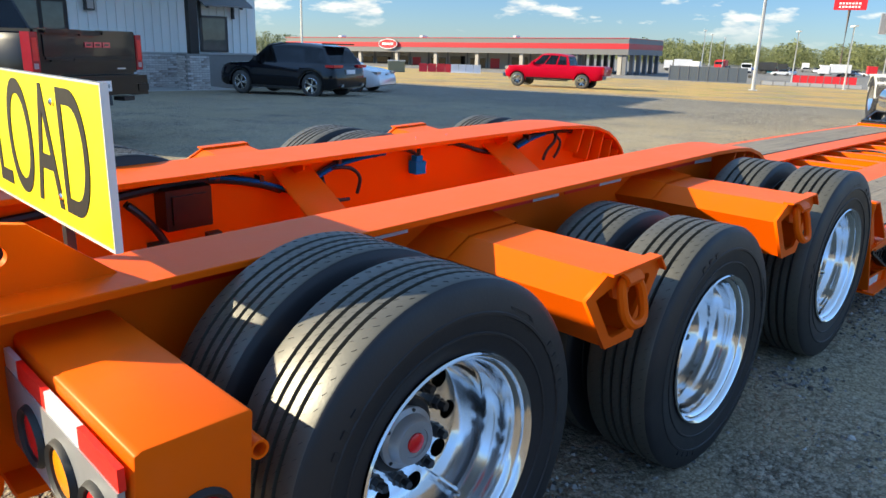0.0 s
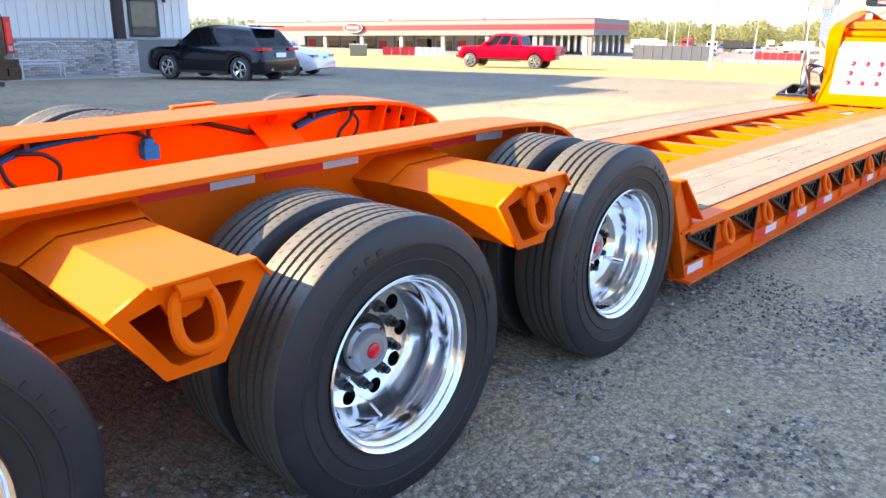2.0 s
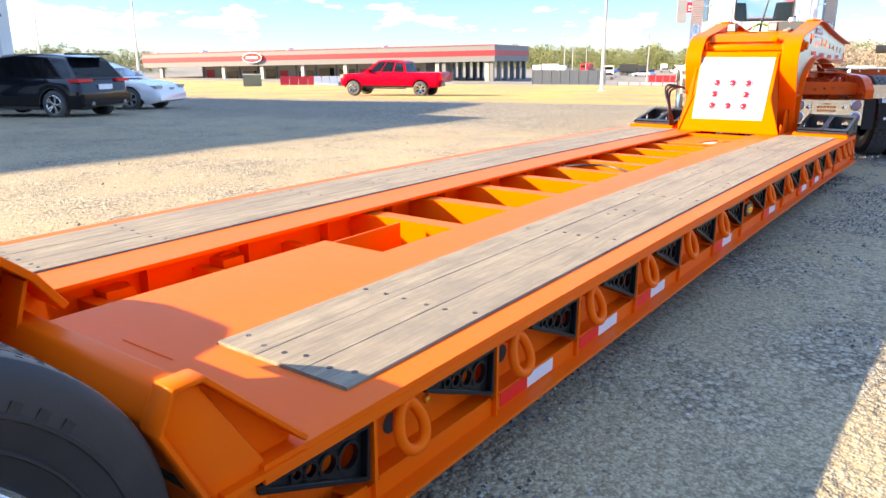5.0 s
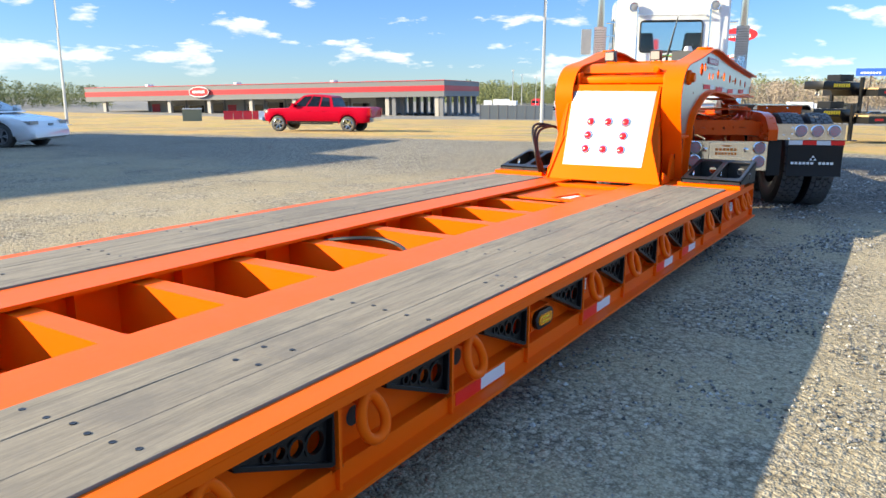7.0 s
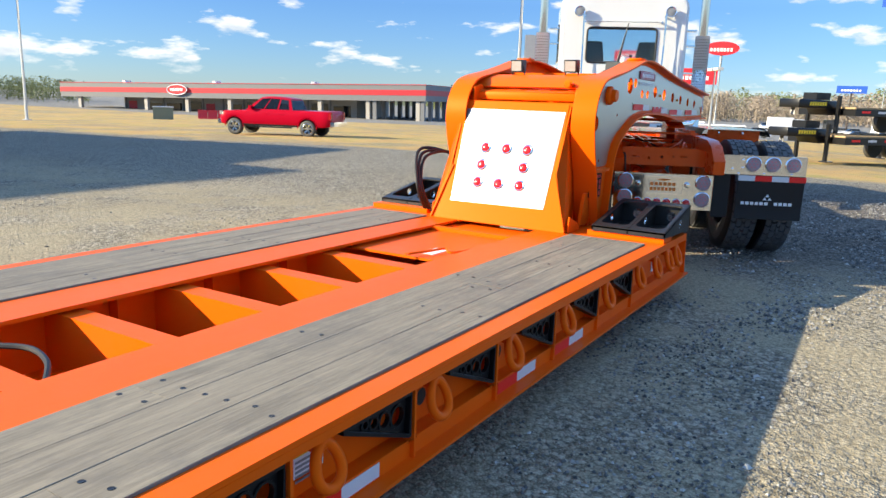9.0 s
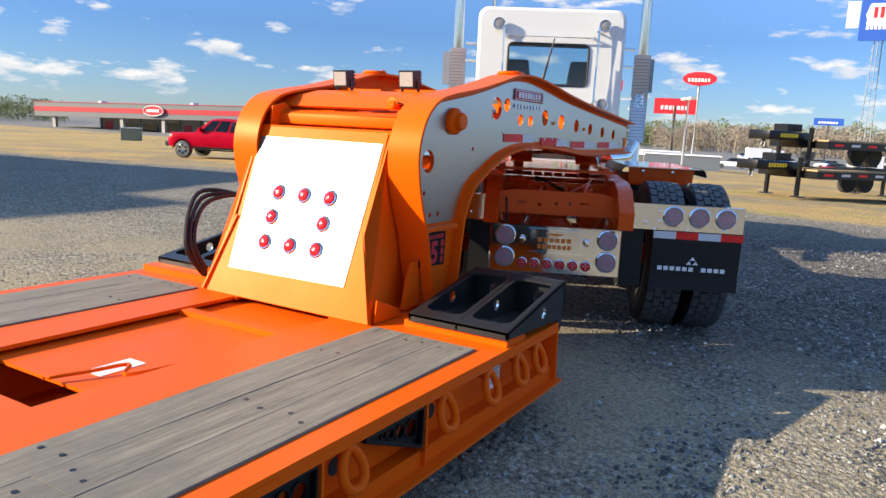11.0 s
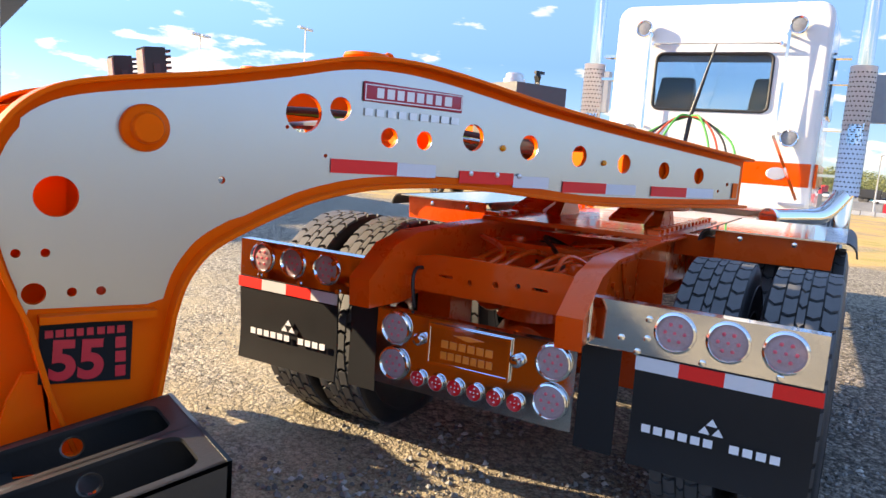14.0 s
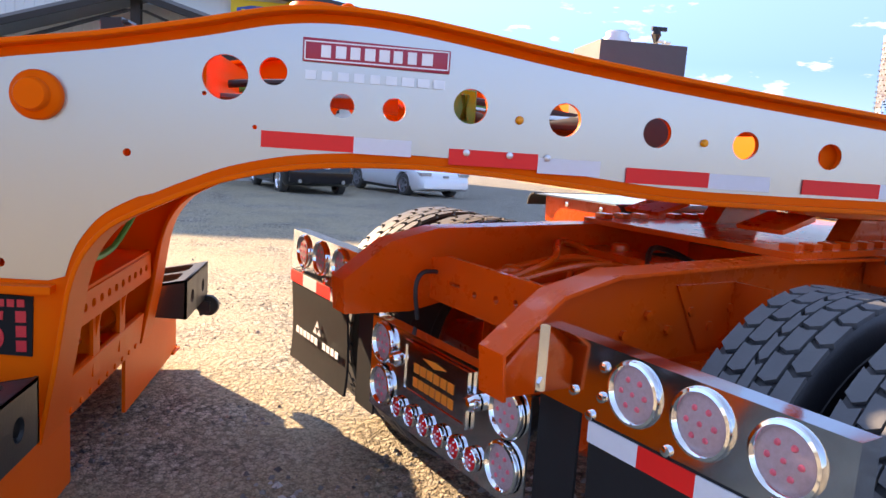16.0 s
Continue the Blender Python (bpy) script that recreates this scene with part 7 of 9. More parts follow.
    # suspension and brakes inside the frame
    for u in (0.62, 1.95):
        bm = bmesh.new()
        lathe(bm, [(0.0, -0.10), (0.085, -0.10), (0.095, -0.08), (0.095, -0.01), (0.105, 0.0), (0.095, 0.01), (0.085, 0.09), (0.0, 0.10)], 18, Matrix.Translation((u + 0.26, s * 0.30, 0.78)) @ pose(0, 0, 0, 0, 0, -90))
        part("brake_chamber", bm, TRUCK_ORANGE, truck)
        bm = bmesh.new()
        tube(bm, [(u - 0.02, s * 0.06, 0.80), (u + 0.55, s * 0.34, 0.93)], 0.032, 10)
        part("torque_rod", bm, TRUCK_ORANGE, truck)
        bm = bmesh.new()
        prism(bm, [(u - 0.10, 1.06), (u + 0.16, 1.06), (u + 0.16, 0.86), (u + 0.02, 0.86)], *sorted((s * 0.43, s * 0.436)))
        prism(bm, [(u + 0.16, 1.06), (u + 0.172, 1.06), (u + 0.172, 0.86), (u + 0.16, 0.86)], *sorted((s * 0.43, s * 0.56)))
        part("rail_gusset", bm, TRUCK_ORANGE, truck)
        for k in range(6):
            bm = bmesh.new()
            lathe(bm, [(0.015, 0.0), (0.015, -0.012), (0, -0.014)], 6, Matrix.Translation((u - 0.30 + 0.09 * k, s * 0.43, 0.93 + 0.05 * (k % 2))) @ pose(0, 0, 0, 0, 0, 0 if s < 0 else 180))
            part("frame_bolt", bm, TRUCK_ORANGE, truck)
    for k in range(14):
        bm = bmesh.new()
        box(bm, 1.04 + 0.11 * k, 1.09 + 0.11 * k, *sorted((s * 0.40, s * 0.455)), 1.15, 1.172)
        part("slider_tooth", bm, TRUCK_ORANGE, truck)
    bm = bmesh.new()
    lathe(bm, [(0.0, -0.65), (0.30, -0.65), (0.33, -0.62), (0.33, 0.62), (0.30, 0.65), (0, 0.65)], 28, Matrix.Translation((4.9, s * 0.92, 0.62)) @ pose(0, 0, 0, 0, 0, 90))
    part("fuel_tank", bm, POLISHED, truck)
    for v, w0, w1, r in ((1.19, 1.36, 2.46, 0.105),):
        bm = bmesh.new()
        tube(bm, [(4.74, s * v, w0), (4.74, s * v, w1)], r, 24)
        sh = part("stack_shield", bm, SHIELD, truck, "perforated chrome exhaust shield")
        # rows of flat dark lozenges, for the shade in the stamped slots
        bm = bmesh.new()
        n = 0
        for i in range(26):
            for k in range(10):
                a = 2 * math.pi * (k + 0.5 * (i % 2)) / 20 + (math.pi if s > 0 else math.pi) - math.pi / 2 - 0.2
                z = w0 + 0.03 + i * 0.0405
                c, sn = math.cos(a), math.sin(a)
                p0 = Vector((4.74 + c * (r + 0.002), s * v + sn * (r + 0.002), z))
                tx = Vector((-sn, c, 0))
                vs = [bm.verts.new(p0 + tx * dx + Vector((0, 0, dz))) for dx, dz in ((-0.011, 0), (0, -0.008), (0.011, 0), (0, 0.008))]
                bm.faces.new(vs)
        tagged(part("perforation", bm, DARK, sh), kind="stuff")
        bm = bmesh.new()
        tube(bm, [(4.74, s * v, 1.05), (4.74, s * v, 3.30), (4.71, s * v, 3.75)], 0.066, 20)
        part("stack_pipe", bm, CHROME, sh)
        bm = bmesh.new()
        tube(bm, spline([(3.55, s * 0.70, 1.16), (3.95, s * 0.86, 1.16), (4.4, s * 1.04, 1.18), (4.74, s * 1.19, 1.38)], 6), 0.072, 16)
        part("exhaust_elbow", bm, CHROME, sh)
        for w in (1.5, 1.9, 2.3, 2.52):
            tbox("stack_clamp", CHROME, 4.68, 4.80, *sorted((s * 1.09, s * 0.945)), w, w + 0.025, parent=sh, bev=0)


# cab
def rrect(u, v, w0, w1, r, n=6):
    pts = []
    for qv, qw, a0 in ((v - r, w1 - r, 0), (-v + r, w1 - r, 90), (-v + r, w0 + 0.03, 180), (v - r, w0 + 0.03, 270)):
        rr = r if a0 < 180 else 0.03
        for k in range(n + 1):
            a = radians(a0 + 90 * k / n)
            sv = (v - rr) if a0 in (0, 270) else -(v - rr)
            pts.append((u, sv + rr * math.cos(a), qw + rr * math.sin(a)))
    return pts


CU = 4.58
# rear wall with a window through it
wall_out = [(y, z) for _, y, z in rrect(0, 0.888, 1.19, 2.938, 0.115)]
win = [(-0.02 + (0.51) * qx + 0.06 * math.cos(radians(a)), 2.285 + 0.195 * qz + 0.06 * math.sin(radians(a))) for qx, qz, a0 in ((0.88, 1, 0), (-0.88, 1, 90), (-0.88, -1, 180), (0.88, -1, 270)) for a in range(a0, a0 + 91, 18)]
me = plate_mesh("cab_rear_wall", wall_out, [win], 0.03, WHITE, 0)
cab = part("cab_rear_wall", me, None, truck, "white cab rear wall", m=pose(CU - 0.03, 0, 0, 0, 0, -90))
bm = bmesh.new()
loft(bm, [rrect(CU, 0.93, 1.15, 2.98, 0.13), rrect(CU - 0.010, 0.926, 1.154, 2.976, 0.128), rrect(CU - 0.020, 0.916, 1.163, 2.966, 0.124), rrect(CU - 0.027, 0.902, 1.176, 2.952, 0.12), rrect(CU - 0.030, 0.886, 1.19, 2.936, 0.115)], cap=False)
part("cab_edge", bm, WHITE, truck)
bm = bmesh.new()
loft(bm, [rrect(CU, 0.93, 1.15, 2.98, 0.13), rrect(CU + 0.9, 0.95, 1.15, 2.99, 0.14), rrect(CU + 1.05, 0.94, 1.15, 2.94, 0.16)], cap=False)
part("cab_shell", bm, WHITE, truck, "white cab shell")
bm = bmesh.new()
prism(bm, [(CU + 1.04, 1.15), (CU + 1.50, 1.15), (CU + 1.50, 2.06), (CU + 1.46, 2.12), (CU + 1.04, 2.12)], -0.93, 0.93)
part("cowl", rounded(bm, 0.03), WHITE, truck)
bm = bmesh.new()
prism(bm, [(CU + 1.04, 2.68), (CU + 1.14, 2.66), (CU + 1.08, 2.92), (CU + 1.04, 2.94)], -0.90, 0.90)
part("windscreen_header", bm, WHITE, truck)
for s in (1, -1):
    bm = bmesh.new()
    tube(bm, [(CU + 1.06, s * 0.89, 2.85), (CU + 1.46, s * 0.90, 2.08)], 0.05, 8)
    part("windscreen_pillar", bm, WHITE, truck)
bm = bmesh.new()
loft(bm, [rrect(CU + 1.46, 0.72, 0.75, 2.02, 0.15), rrect(CU + 3.0, 0.60, 0.75, 1.92, 0.15), rrect(CU + 3.1, 0.58, 0.75, 1.85, 0.15)])
part("bonnet", bm, WHITE, truck)
for s in (1, -1):
    bm = bmesh.new()
    band(bm, [(CU + 1.7, 0.6), (CU + 1.85, 0.95), (CU + 2.2, 1.15), (CU + 2.6, 1.12), (CU + 2.95, 0.85)], *sorted((s * 0.6, s * 1.22)), 0.05, -1)
    part("front_fender", bm, WHITE, truck)
    copy_part(dt, truck, pose(CU + 2.25, s * 1.2, 0.555, 0, 0, 0 if s < 0 else 180))
    tbox("cab_side_window", TINT, CU + 0.45, CU + 1.12, *sorted((s * 0.935, s * 0.957)), 2.05, 2.62)
    tbox("mirror", GREYCAP, CU + 1.0, CU + 1.12, *sorted((s * 1.30, s * 1.48)), 2.05, 2.50)
    tbox("side_step", POLISHED, CU - 0.1, CU + 1.3, *sorted((s * 0.7, s * 1.2)), 0.35, 0.5)
# glass pane, seal and seats behind it
bm = bmesh.new()
prism(bm, [(y, z) for y, z in [(-v, w) for v, w in win]], CU - 0.002, CU + 0.004, "x")
pane = part("rear_window", bm, CAB_GLASS, truck, "clear cab rear window in a black seal")
pane.visible_shadow = False
bm = bmesh.new()
loop_tube(bm, [(CU - 0.031, -v, w) for v, w in win], 0.014, 8)
part("window_seal", bm, RUBBER_TRIM, truck)
for v in (0.42, -0.46):
    bm = bmesh.new()
    loft(bm, [[(CU + 0.35 + 0.08 * t, v + a * (0.24 - 0.08 * t * t), 1.3 + 1.08 * t) for a in (1, -1)] + [(CU + 0.50 + 0.06 * t, v - a * (0.24 - 0.08 * t * t), 1.3 + 1.08 * t) for a in (1, -1)] for t in [k / 6 for k in range(7)]])
    part("seat", rounded(bm, 0.03, 2), plain("grey_green_seat", (0.05, 0.06, 0.055), 0.7) if v < 0 else PLASTIC, truck)
tbox("cab_lining", plain("dark_cab_lining", (0.06, 0.03, 0.02), 0.7), CU + 0.1, CU + 1.1, -0.88, 0.88, 2.62, 2.64, bev=0)
bm = bmesh.new()
prism(bm, [(CU + 1.10, 2.62), (CU + 1.42, 2.13), (CU + 1.425, 2.13), (CU + 1.105, 2.62)], -0.8, 0.8)
ws = part("windscreen", bm, CAB_GLASS, truck)
ws.visible_shadow = False
# stripe, small round badge and lamps on the rear wall
YW = CU - 0.031
for nm, v0, v1, w0, w1, mt in (("stripe", -0.90, 0.90, 1.395, 1.60, TRUCK_ORANGE),):
    bm = bmesh.new()
    box(bm, YW - 0.003, YW, v0, v1, w0, w1)
    part(nm, bm, mt, truck)
for s in (1, -1):
    bm = bmesh.new()
    box(bm, CU - 0.03, CU + 1.3, *sorted((s * 0.93, s * 0.955)), 1.395, 1.60)
    part("stripe", bm, TRUCK_ORANGE, truck)
bm = bmesh.new()
lathe(bm, [(0.07, 0.0), (0.065, -0.006), (0, -0.008)], 24, Matrix.Translation((YW - 0.003, -0.63, 1.50)) @ pose(0, 0, 0, 0, 0, -90) @ Matrix.Diagonal((1.2, 1, 0.8, 1)))
part("vent_cap", bm, ALU_EDGE, truck)
for v, w in ((0.66, 2.76), (-0.66, 2.77), (0.70, 1.80), (-0.70, 1.81)):
    m = Matrix.Translation((YW - 0.07, v, w)) @ pose(0, 0, 0, 0, 0, -90)
    bm = bmesh.new()
    lathe(bm, [(0.075, 0.03), (0.078, 0.0), (0.07, -0.01), (0.062, -0.006)], 24, m)
    wl_ = part("cab_work_lamp", bm, CHROME, truck, "round work lamp with clear lens")
    bm = bmesh.new()
    lathe(bm, [(0.063, 0.0), (0.05, -0.004), (0, -0.006)], 20, m)
    part("lens", bm, plain("clear_diode_lens", (0.25, 0.26, 0.27), 0.2, 0.5, 70.0, 0.3), wl_)
    bm = bmesh.new()
    tube(bm, [(YW - 0.04, v, w), (YW, v, w - 0.02)], 0.016, 8)
    part("lamp_stem", bm, CHROME, wl_)
for v in (0.585, -0.585):
    bm = bmesh.new()
    tube(bm, [(YW - 0.06, v * 1.02, 2.74), (YW - 0.06, v, 1.83)], 0.012, 8)
    rod = part("grab_rail", bm, CHROME, truck)
    for w in (2.70, 1.86):
        bm = bmesh.new()
        tube(bm, [(YW - 0.06, v, w), (YW, v, w)], 0.016, 8)
        part("standoff", bm, CHROME, rod)
bm = bmesh.new()
tube(bm, [(YW - 0.06, 0.56, 2.62), (YW - 0.06, -0.54, 2.62)], 0.011, 8)
rod = part("grab_rail", bm, CHROME, truck)
for v in (0.56, -0.54):
    bm = bmesh.new()
    tube(bm, [(YW - 0.06, v, 2.62), (YW, v, 2.62)], 0.018, 8)
    part("standoff", bm, CHROME, rod)
bm = bmesh.new()
tube(bm, [(YW - 0.06, -0.57, 1.83), (YW - 0.05, -0.82, 1.28)], 0.013, 8)
part("grab_rail", bm, CHROME, truck)
tbox("step_plate", ALU_EDGE, YW - 0.10, YW, -0.90, -0.68, 1.23, 1.255)
# hose tender: sprung post with air lines
bm = bmesh.new()
tube(bm, [(CU - 0.35, 0.16, 1.3), (CU - 0.33, 0.10, 1.95), (CU - 0.28, -0.04, 2.58)], [0.016, 0.02, 0.008], 10)
part("hose_tender", bm, STEEL_BLACK, truck)
for k, mt in enumerate((CABLE_GREEN, CABLE_RED, CABLE_BLACK, CABLE_GREEN)):
    for s in (1, -1):
        bm = bmesh.new()
        tube(bm, spline([(CU - 0.34, 0.10, 1.95), (CU - 0.40, 0.10 + s * (0.10 + 0.05 * k), 1.93 - 0.03 * k), (CU - 0.5, 0.10 + s * (0.22 + 0.07 * k), 1.65), (CU - 0.6, 0.10 + s * (0.26 + 0.06 * k), 1.2)], 6), 0.010, 8)
        part("air_line", bm, mt, truck)

# ---------------------------------------------------------------- parked vehicles
def lerp_line(pts, x):
    for (x0, z0), (x1, z1) in zip(pts, pts[1:]):
        if x0 <= x <= x1:
            return z0 + (z1 - z0) * (x - x0) / max(1e-6, x1 - x0)
    return pts[0][1] if x < pts[0][0] else pts[-1][1]


def car_wheel(parent, x, y, R, w, rim_col, spokes, face):
    """face: -1 looks to -y, +1 to +y."""
    m = Matrix.Translation((x, y, R)) @ (Matrix() if face < 0 else pose(0, 0, 0, 0, 0, 180))
    r0 = R * 0.66
    bm = bmesh.new()
    lathe(bm, [(r0 - 0.01, 0.02), (r0, 0.004), (R * 0.82, -0.006), (R * 0.94, 0.006), (R, 0.03), (R, w - 0.03), (R * 0.94, w - 0.006), (r0, w)], 36, m)
    ty = part("wheel", bm, TREAD, parent, "alloy wheel with black tyre")
    bm = bmesh.new()
    lathe(bm, [(r0, 0.006), (r0 * 0.95, 0.0), (r0 * 0.90, 0.02), (r0 * 0.88, 0.10)], 32, m)
    part("rim", bm, rim_col, ty)
    bm = bmesh.new()
    lathe(bm, [(r0 * 0.95, 0.10), (0.0, 0.10)], 24, m)
    part("brake_disc", bm, DARK, ty)
    for k in range(spokes):
        bm = bmesh.new()
        a = 2 * math.pi * k / spokes
        c, s = math.cos(a), math.sin(a)
        for off in (-0.06, 0.06):
            c2, s2 = math.cos(a + off * 2.6), math.sin(a + off * 2.6)
            p0, p1 = Vector((c * 0.06 * R, 0.03, s * 0.06 * R)), Vector((c2 * r0 * 0.93, 0.015, s2 * r0 * 0.93))
            t = Vector((-s2, 0, c2)) * R * 0.045
            vs = [bm.verts.new(m @ q) for q in (p0 - t, p0 + t, p1 + t, p1 - t)]
            vs2 = [bm.verts.new(m @ (q + Vector((0, 0.03, 0)))) for q in (p0 - t, p0 + t, p1 + t, p1 - t)]
            fs = [bm.faces.new(vs), bm.faces.new(vs2[::-1])] + [bm.faces.new((vs[i], vs2[i], vs2[(i + 1) % 4], vs[(i + 1) % 4])) for i in range(4)]
            bmesh.ops.recalc_face_normals(bm, faces=fs)
        part("spoke", bm, rim_col, ty)
    bm = bmesh.new()
    lathe(bm, [(R * 0.13, 0.04), (R * 0.12, 0.012), (0, 0.010)], 16, m)
    part("hub", bm, rim_col, ty)


def build_car(name, m, label, category, col, L, W, top, zb, axles, R, house, splits, rim=None, spokes=5, arch=0.06, trim=None, group=""):
    """top: the line of bonnet, belt and tail as (x, z); house: (x base front, x roof front, x roof rear, x base rear, base z, roof z)."""
    car = thing(name, m, label, category, group)
    hw = W / 2
    n = 76
    rings = []
    for i in range(n + 1):
        x = -L / 2 + L * i / n
        e = min(1.0, (L / 2 - abs(x)) / 0.45)
        w = hw * (0.86 + 0.14 * math.sqrt(max(0.0, 1 - (1 - e) ** 2)))
        b = zb + 0.10 * (1 - e) ** 2
        for xa in axles:
            d = abs(x - xa)
            if d < R + arch:
                b = max(b, R + math.sqrt((R + arch) ** 2 - d * d))
        t = lerp_line(top, x)
        b = min(b, t - 0.06)
        mid = b + (t - b) * 0.45
        sh = t - min(0.10, (t - b) * 0.3)
        half = [(w * 0.93, b), (w * 0.995, b + (mid - b) * 0.3), (w, mid), (w * 0.985, sh), (w * 0.93, t - 0.012), (w * 0.80, t)]
        rings.append([(x, y, z) for y, z in half] + [(x, -y, z) for y, z in reversed(half)])
    bm = bmesh.new()
    loft(bm, rings)
    body = part("body", bm, col, car)
    bx0, rx0, rx1, bx1, zbase, zroof = house
    wb, wt = hw * 0.93, hw * 0.74

    def hp(x_frac, side, t):
        """A point on the side of the cabin."""
        xb = bx0 + (bx1 - bx0) * x_frac
        xr = rx0 + (rx1 - rx0) * x_frac
        top = zroof - 0.10 * max(0.0, (x_frac - 0.35) / 0.65) ** 2 - 0.05 * max(0.0, (0.35 - x_frac) / 0.35) ** 2
        return Vector((xb + (xr - xb) * t, side * (wb + (wt - wb) * t), zbase + (top - zbase) * t))

    bm = bmesh.new()
    N = 10
    rings = []
    for k in range(N + 1):
        f = k / N
        ring = [hp(f, 1, 0), hp(f, 1, 0.55), hp(f, 1, 0.92), hp(f, 1, 1.0) * 1.0 + Vector((0, -0.09, 0.02)), hp(f, -1, 1.0) + Vector((0, 0.09, 0.02)), hp(f, -1, 0.92), hp(f, -1, 0.55), hp(f, -1, 0)]
        rings.append([tuple(v) for v in ring])
    loft(bm, rings)
    part("cabin", bm, col, car)
    out = 0.006
    for side in (1, -1):
        for a, b in splits:
            bm = bmesh.new()
            vs = [bm.verts.new(hp(x, side, t) + Vector((0, side * out, 0))) for x, t in ((a, 0.10), (b, 0.10), (b, 0.54), (b, 0.88), (a, 0.88), (a, 0.54))]
            f = bm.faces.new(vs)
            bmesh.ops.solidify(bm, geom=[f], thickness=0.005)
            part("side_window", bm, TINT, car)
    for f0, nm, sgn in ((0.0, "windscreen", 1), (1.0, "rear_window", -1)):
        bm = bmesh.new()
        d = Vector((sgn * 0.006, 0, 0.004))
        vs = [bm.verts.new(hp(f0, s_, t) * 1.0 + d + Vector((0, -s_ * 0.05, 0))) for s_, t in ((1, 0.10), (-1, 0.10), (-1, 0.90), (1, 0.90))]
        f = bm.faces.new(vs)
        bmesh.ops.solidify(bm, geom=[f], thickness=0.005)
        part(nm, bm, TINT, car)
    for xa in axles:
        for side in (1, -1):
            car_wheel(car, xa, side * (hw - 0.01), R, 0.24, rim or POLISHED, spokes, side)
            bm = bmesh.new()
            pts = [(xa + (R + arch - 0.01) * math.cos(a), R + (R + arch - 0.01) * math.sin(a)) for a in [math.pi * k / 14 for k in range(15)]]
            band(bm, pts, *sorted((side * (hw - 0.05), side * (hw + 0.006))), 0.03, -1)
            part("wheel_arch", bm, trim or col, car)
        bm = bmesh.new()
        box(bm, xa - R - 0.02, xa + R + 0.02, -hw + 0.28, hw - 0.28, zb, 2 * R)
        part("wheel_well", bm, DARK, car)
    for side in (1, -1):
        bm = bmesh.new()
        p = hp(0.10, side, 0.12)
        box(bm, p.x - 0.05, p.x + 0.08, *sorted((p.y + side * 0.02, p.y + side * 0.20)), p.z - 0.02, p.z + 0.14)
        part("door_mirror", rounded(bm, 0.02), trim or col, car)
        for f in [s_[0] + 0.06 for s_ in splits[1:3]]:
            p = hp(f, side, 0)
            bm = bmesh.new()
            box(bm, p.x - 0.09, p.x + 0.09, *sorted((side * hw * 0.98, side * (hw + 0.012))), p.z - 0.17, p.z - 0.14)
            part("door_handle", bm, col, car)
        bm = bmesh.new()
        box(bm, axles[1] + R + arch, axles[0] - R - arch, *sorted((side * (hw - 0.06), side * (hw + 0.006))), zb - 0.01, zb + 0.07)
        part("sill", rounded(bm, 0.012), trim or PLASTIC, car)
    return car, body


def lamp_block(car, name, mat, *d):
    bm = bmesh.new()
    box(bm, *d)
    part(name, rounded(bm, 0.015), mat, car)


# black sport-utility by the office
a = math.degrees(math.atan2(2.72, -1.0))
gz = ground_z(12.5, 20.3)
suv, _ = build_car("sport_utility", pose(12.95, 19.95, gz, 0, 0, a) @ Matrix.Scale(0.91, 4), "glossy black sport-utility car parked in the building's shade", "car", NAVYP, 4.80, 1.95,
                   [(-2.40, 0.75), (-2.36, 1.02), (-2.2, 1.08), (0.95, 1.08), (1.9, 1.03), (2.25, 0.92), (2.40, 0.70)], 0.26, (1.45, -1.47), 0.385,
                   (1.10, 0.35, -1.85, -2.28, 1.06, 1.72), [(0.07, 0.35), (0.37, 0.65), (0.67, 0.95)], POLISHED, 5, trim=BLACKP)
for side in (1, -1):
    lamp_block(suv, "tail_lamp", RED_LENS, -2.41, -2.06, *sorted((side * 0.46, side * 0.985)), 0.985, 1.070)
    lamp_block(suv, "bumper_reflector", RED_LENS, -2.40, -2.30, *sorted((side * 0.62, side * 0.86)), 0.52, 0.57)
lamp_block(suv, "rear_plate", WHITE_INK, -2.415, -2.39, -0.26, 0.26, 0.78, 0.92)
lamp_block(suv, "rear_bumper", NAVYP, -2.46, -2.2, -0.90, 0.90, 0.40, 0.66)
lamp_block(suv, "roof_spoiler", NAVYP, -2.15, -1.7, -0.62, 0.62, 1.70, 1.745)
for side in (1, -1):
    bm = bmesh.new()
    tube(bm, [(-2.5, side * 0.62, 0.42), (-2.2, side * 0.62, 0.42)], 0.055, 16)
    part("exhaust_tip", bm, CHROME, suv)

# white saloon beyond it
gz = ground_z(17.0, 22.0)
car, _ = build_car("saloon_car", pose(16.14, 22.40, gz, 0, 0, -62), "pearl-white saloon car facing the yard, parked on gravel", "car", PEARL, 4.70, 1.84,
                   [(-2.35, 0.70), (-2.25, 0.98), (-1.7, 1.02), (0.8, 0.96), (1.8, 0.84), (2.2, 0.74), (2.35, 0.55)], 0.20, (1.40, -1.38), 0.34,
                   (1.05, 0.10, -0.95, -1.75, 0.96, 1.42), [(0.10, 0.40), (0.44, 0.72), (0.75, 0.90)], GREYCAP, 5)
for side in (1, -1):
    lamp_block(car, "head_lamp", WORK_LENS, 1.95, 2.28, *sorted((side * 0.50, side * 0.86)), 0.66, 0.75)
lamp_block(car, "grille", PLASTIC, 2.22, 2.345, -0.62, 0.62, 0.28, 0.52)
lamp_block(car, "badge", GREY_INK, 2.28, 2.33, -0.09, 0.09, 0.62, 0.68)


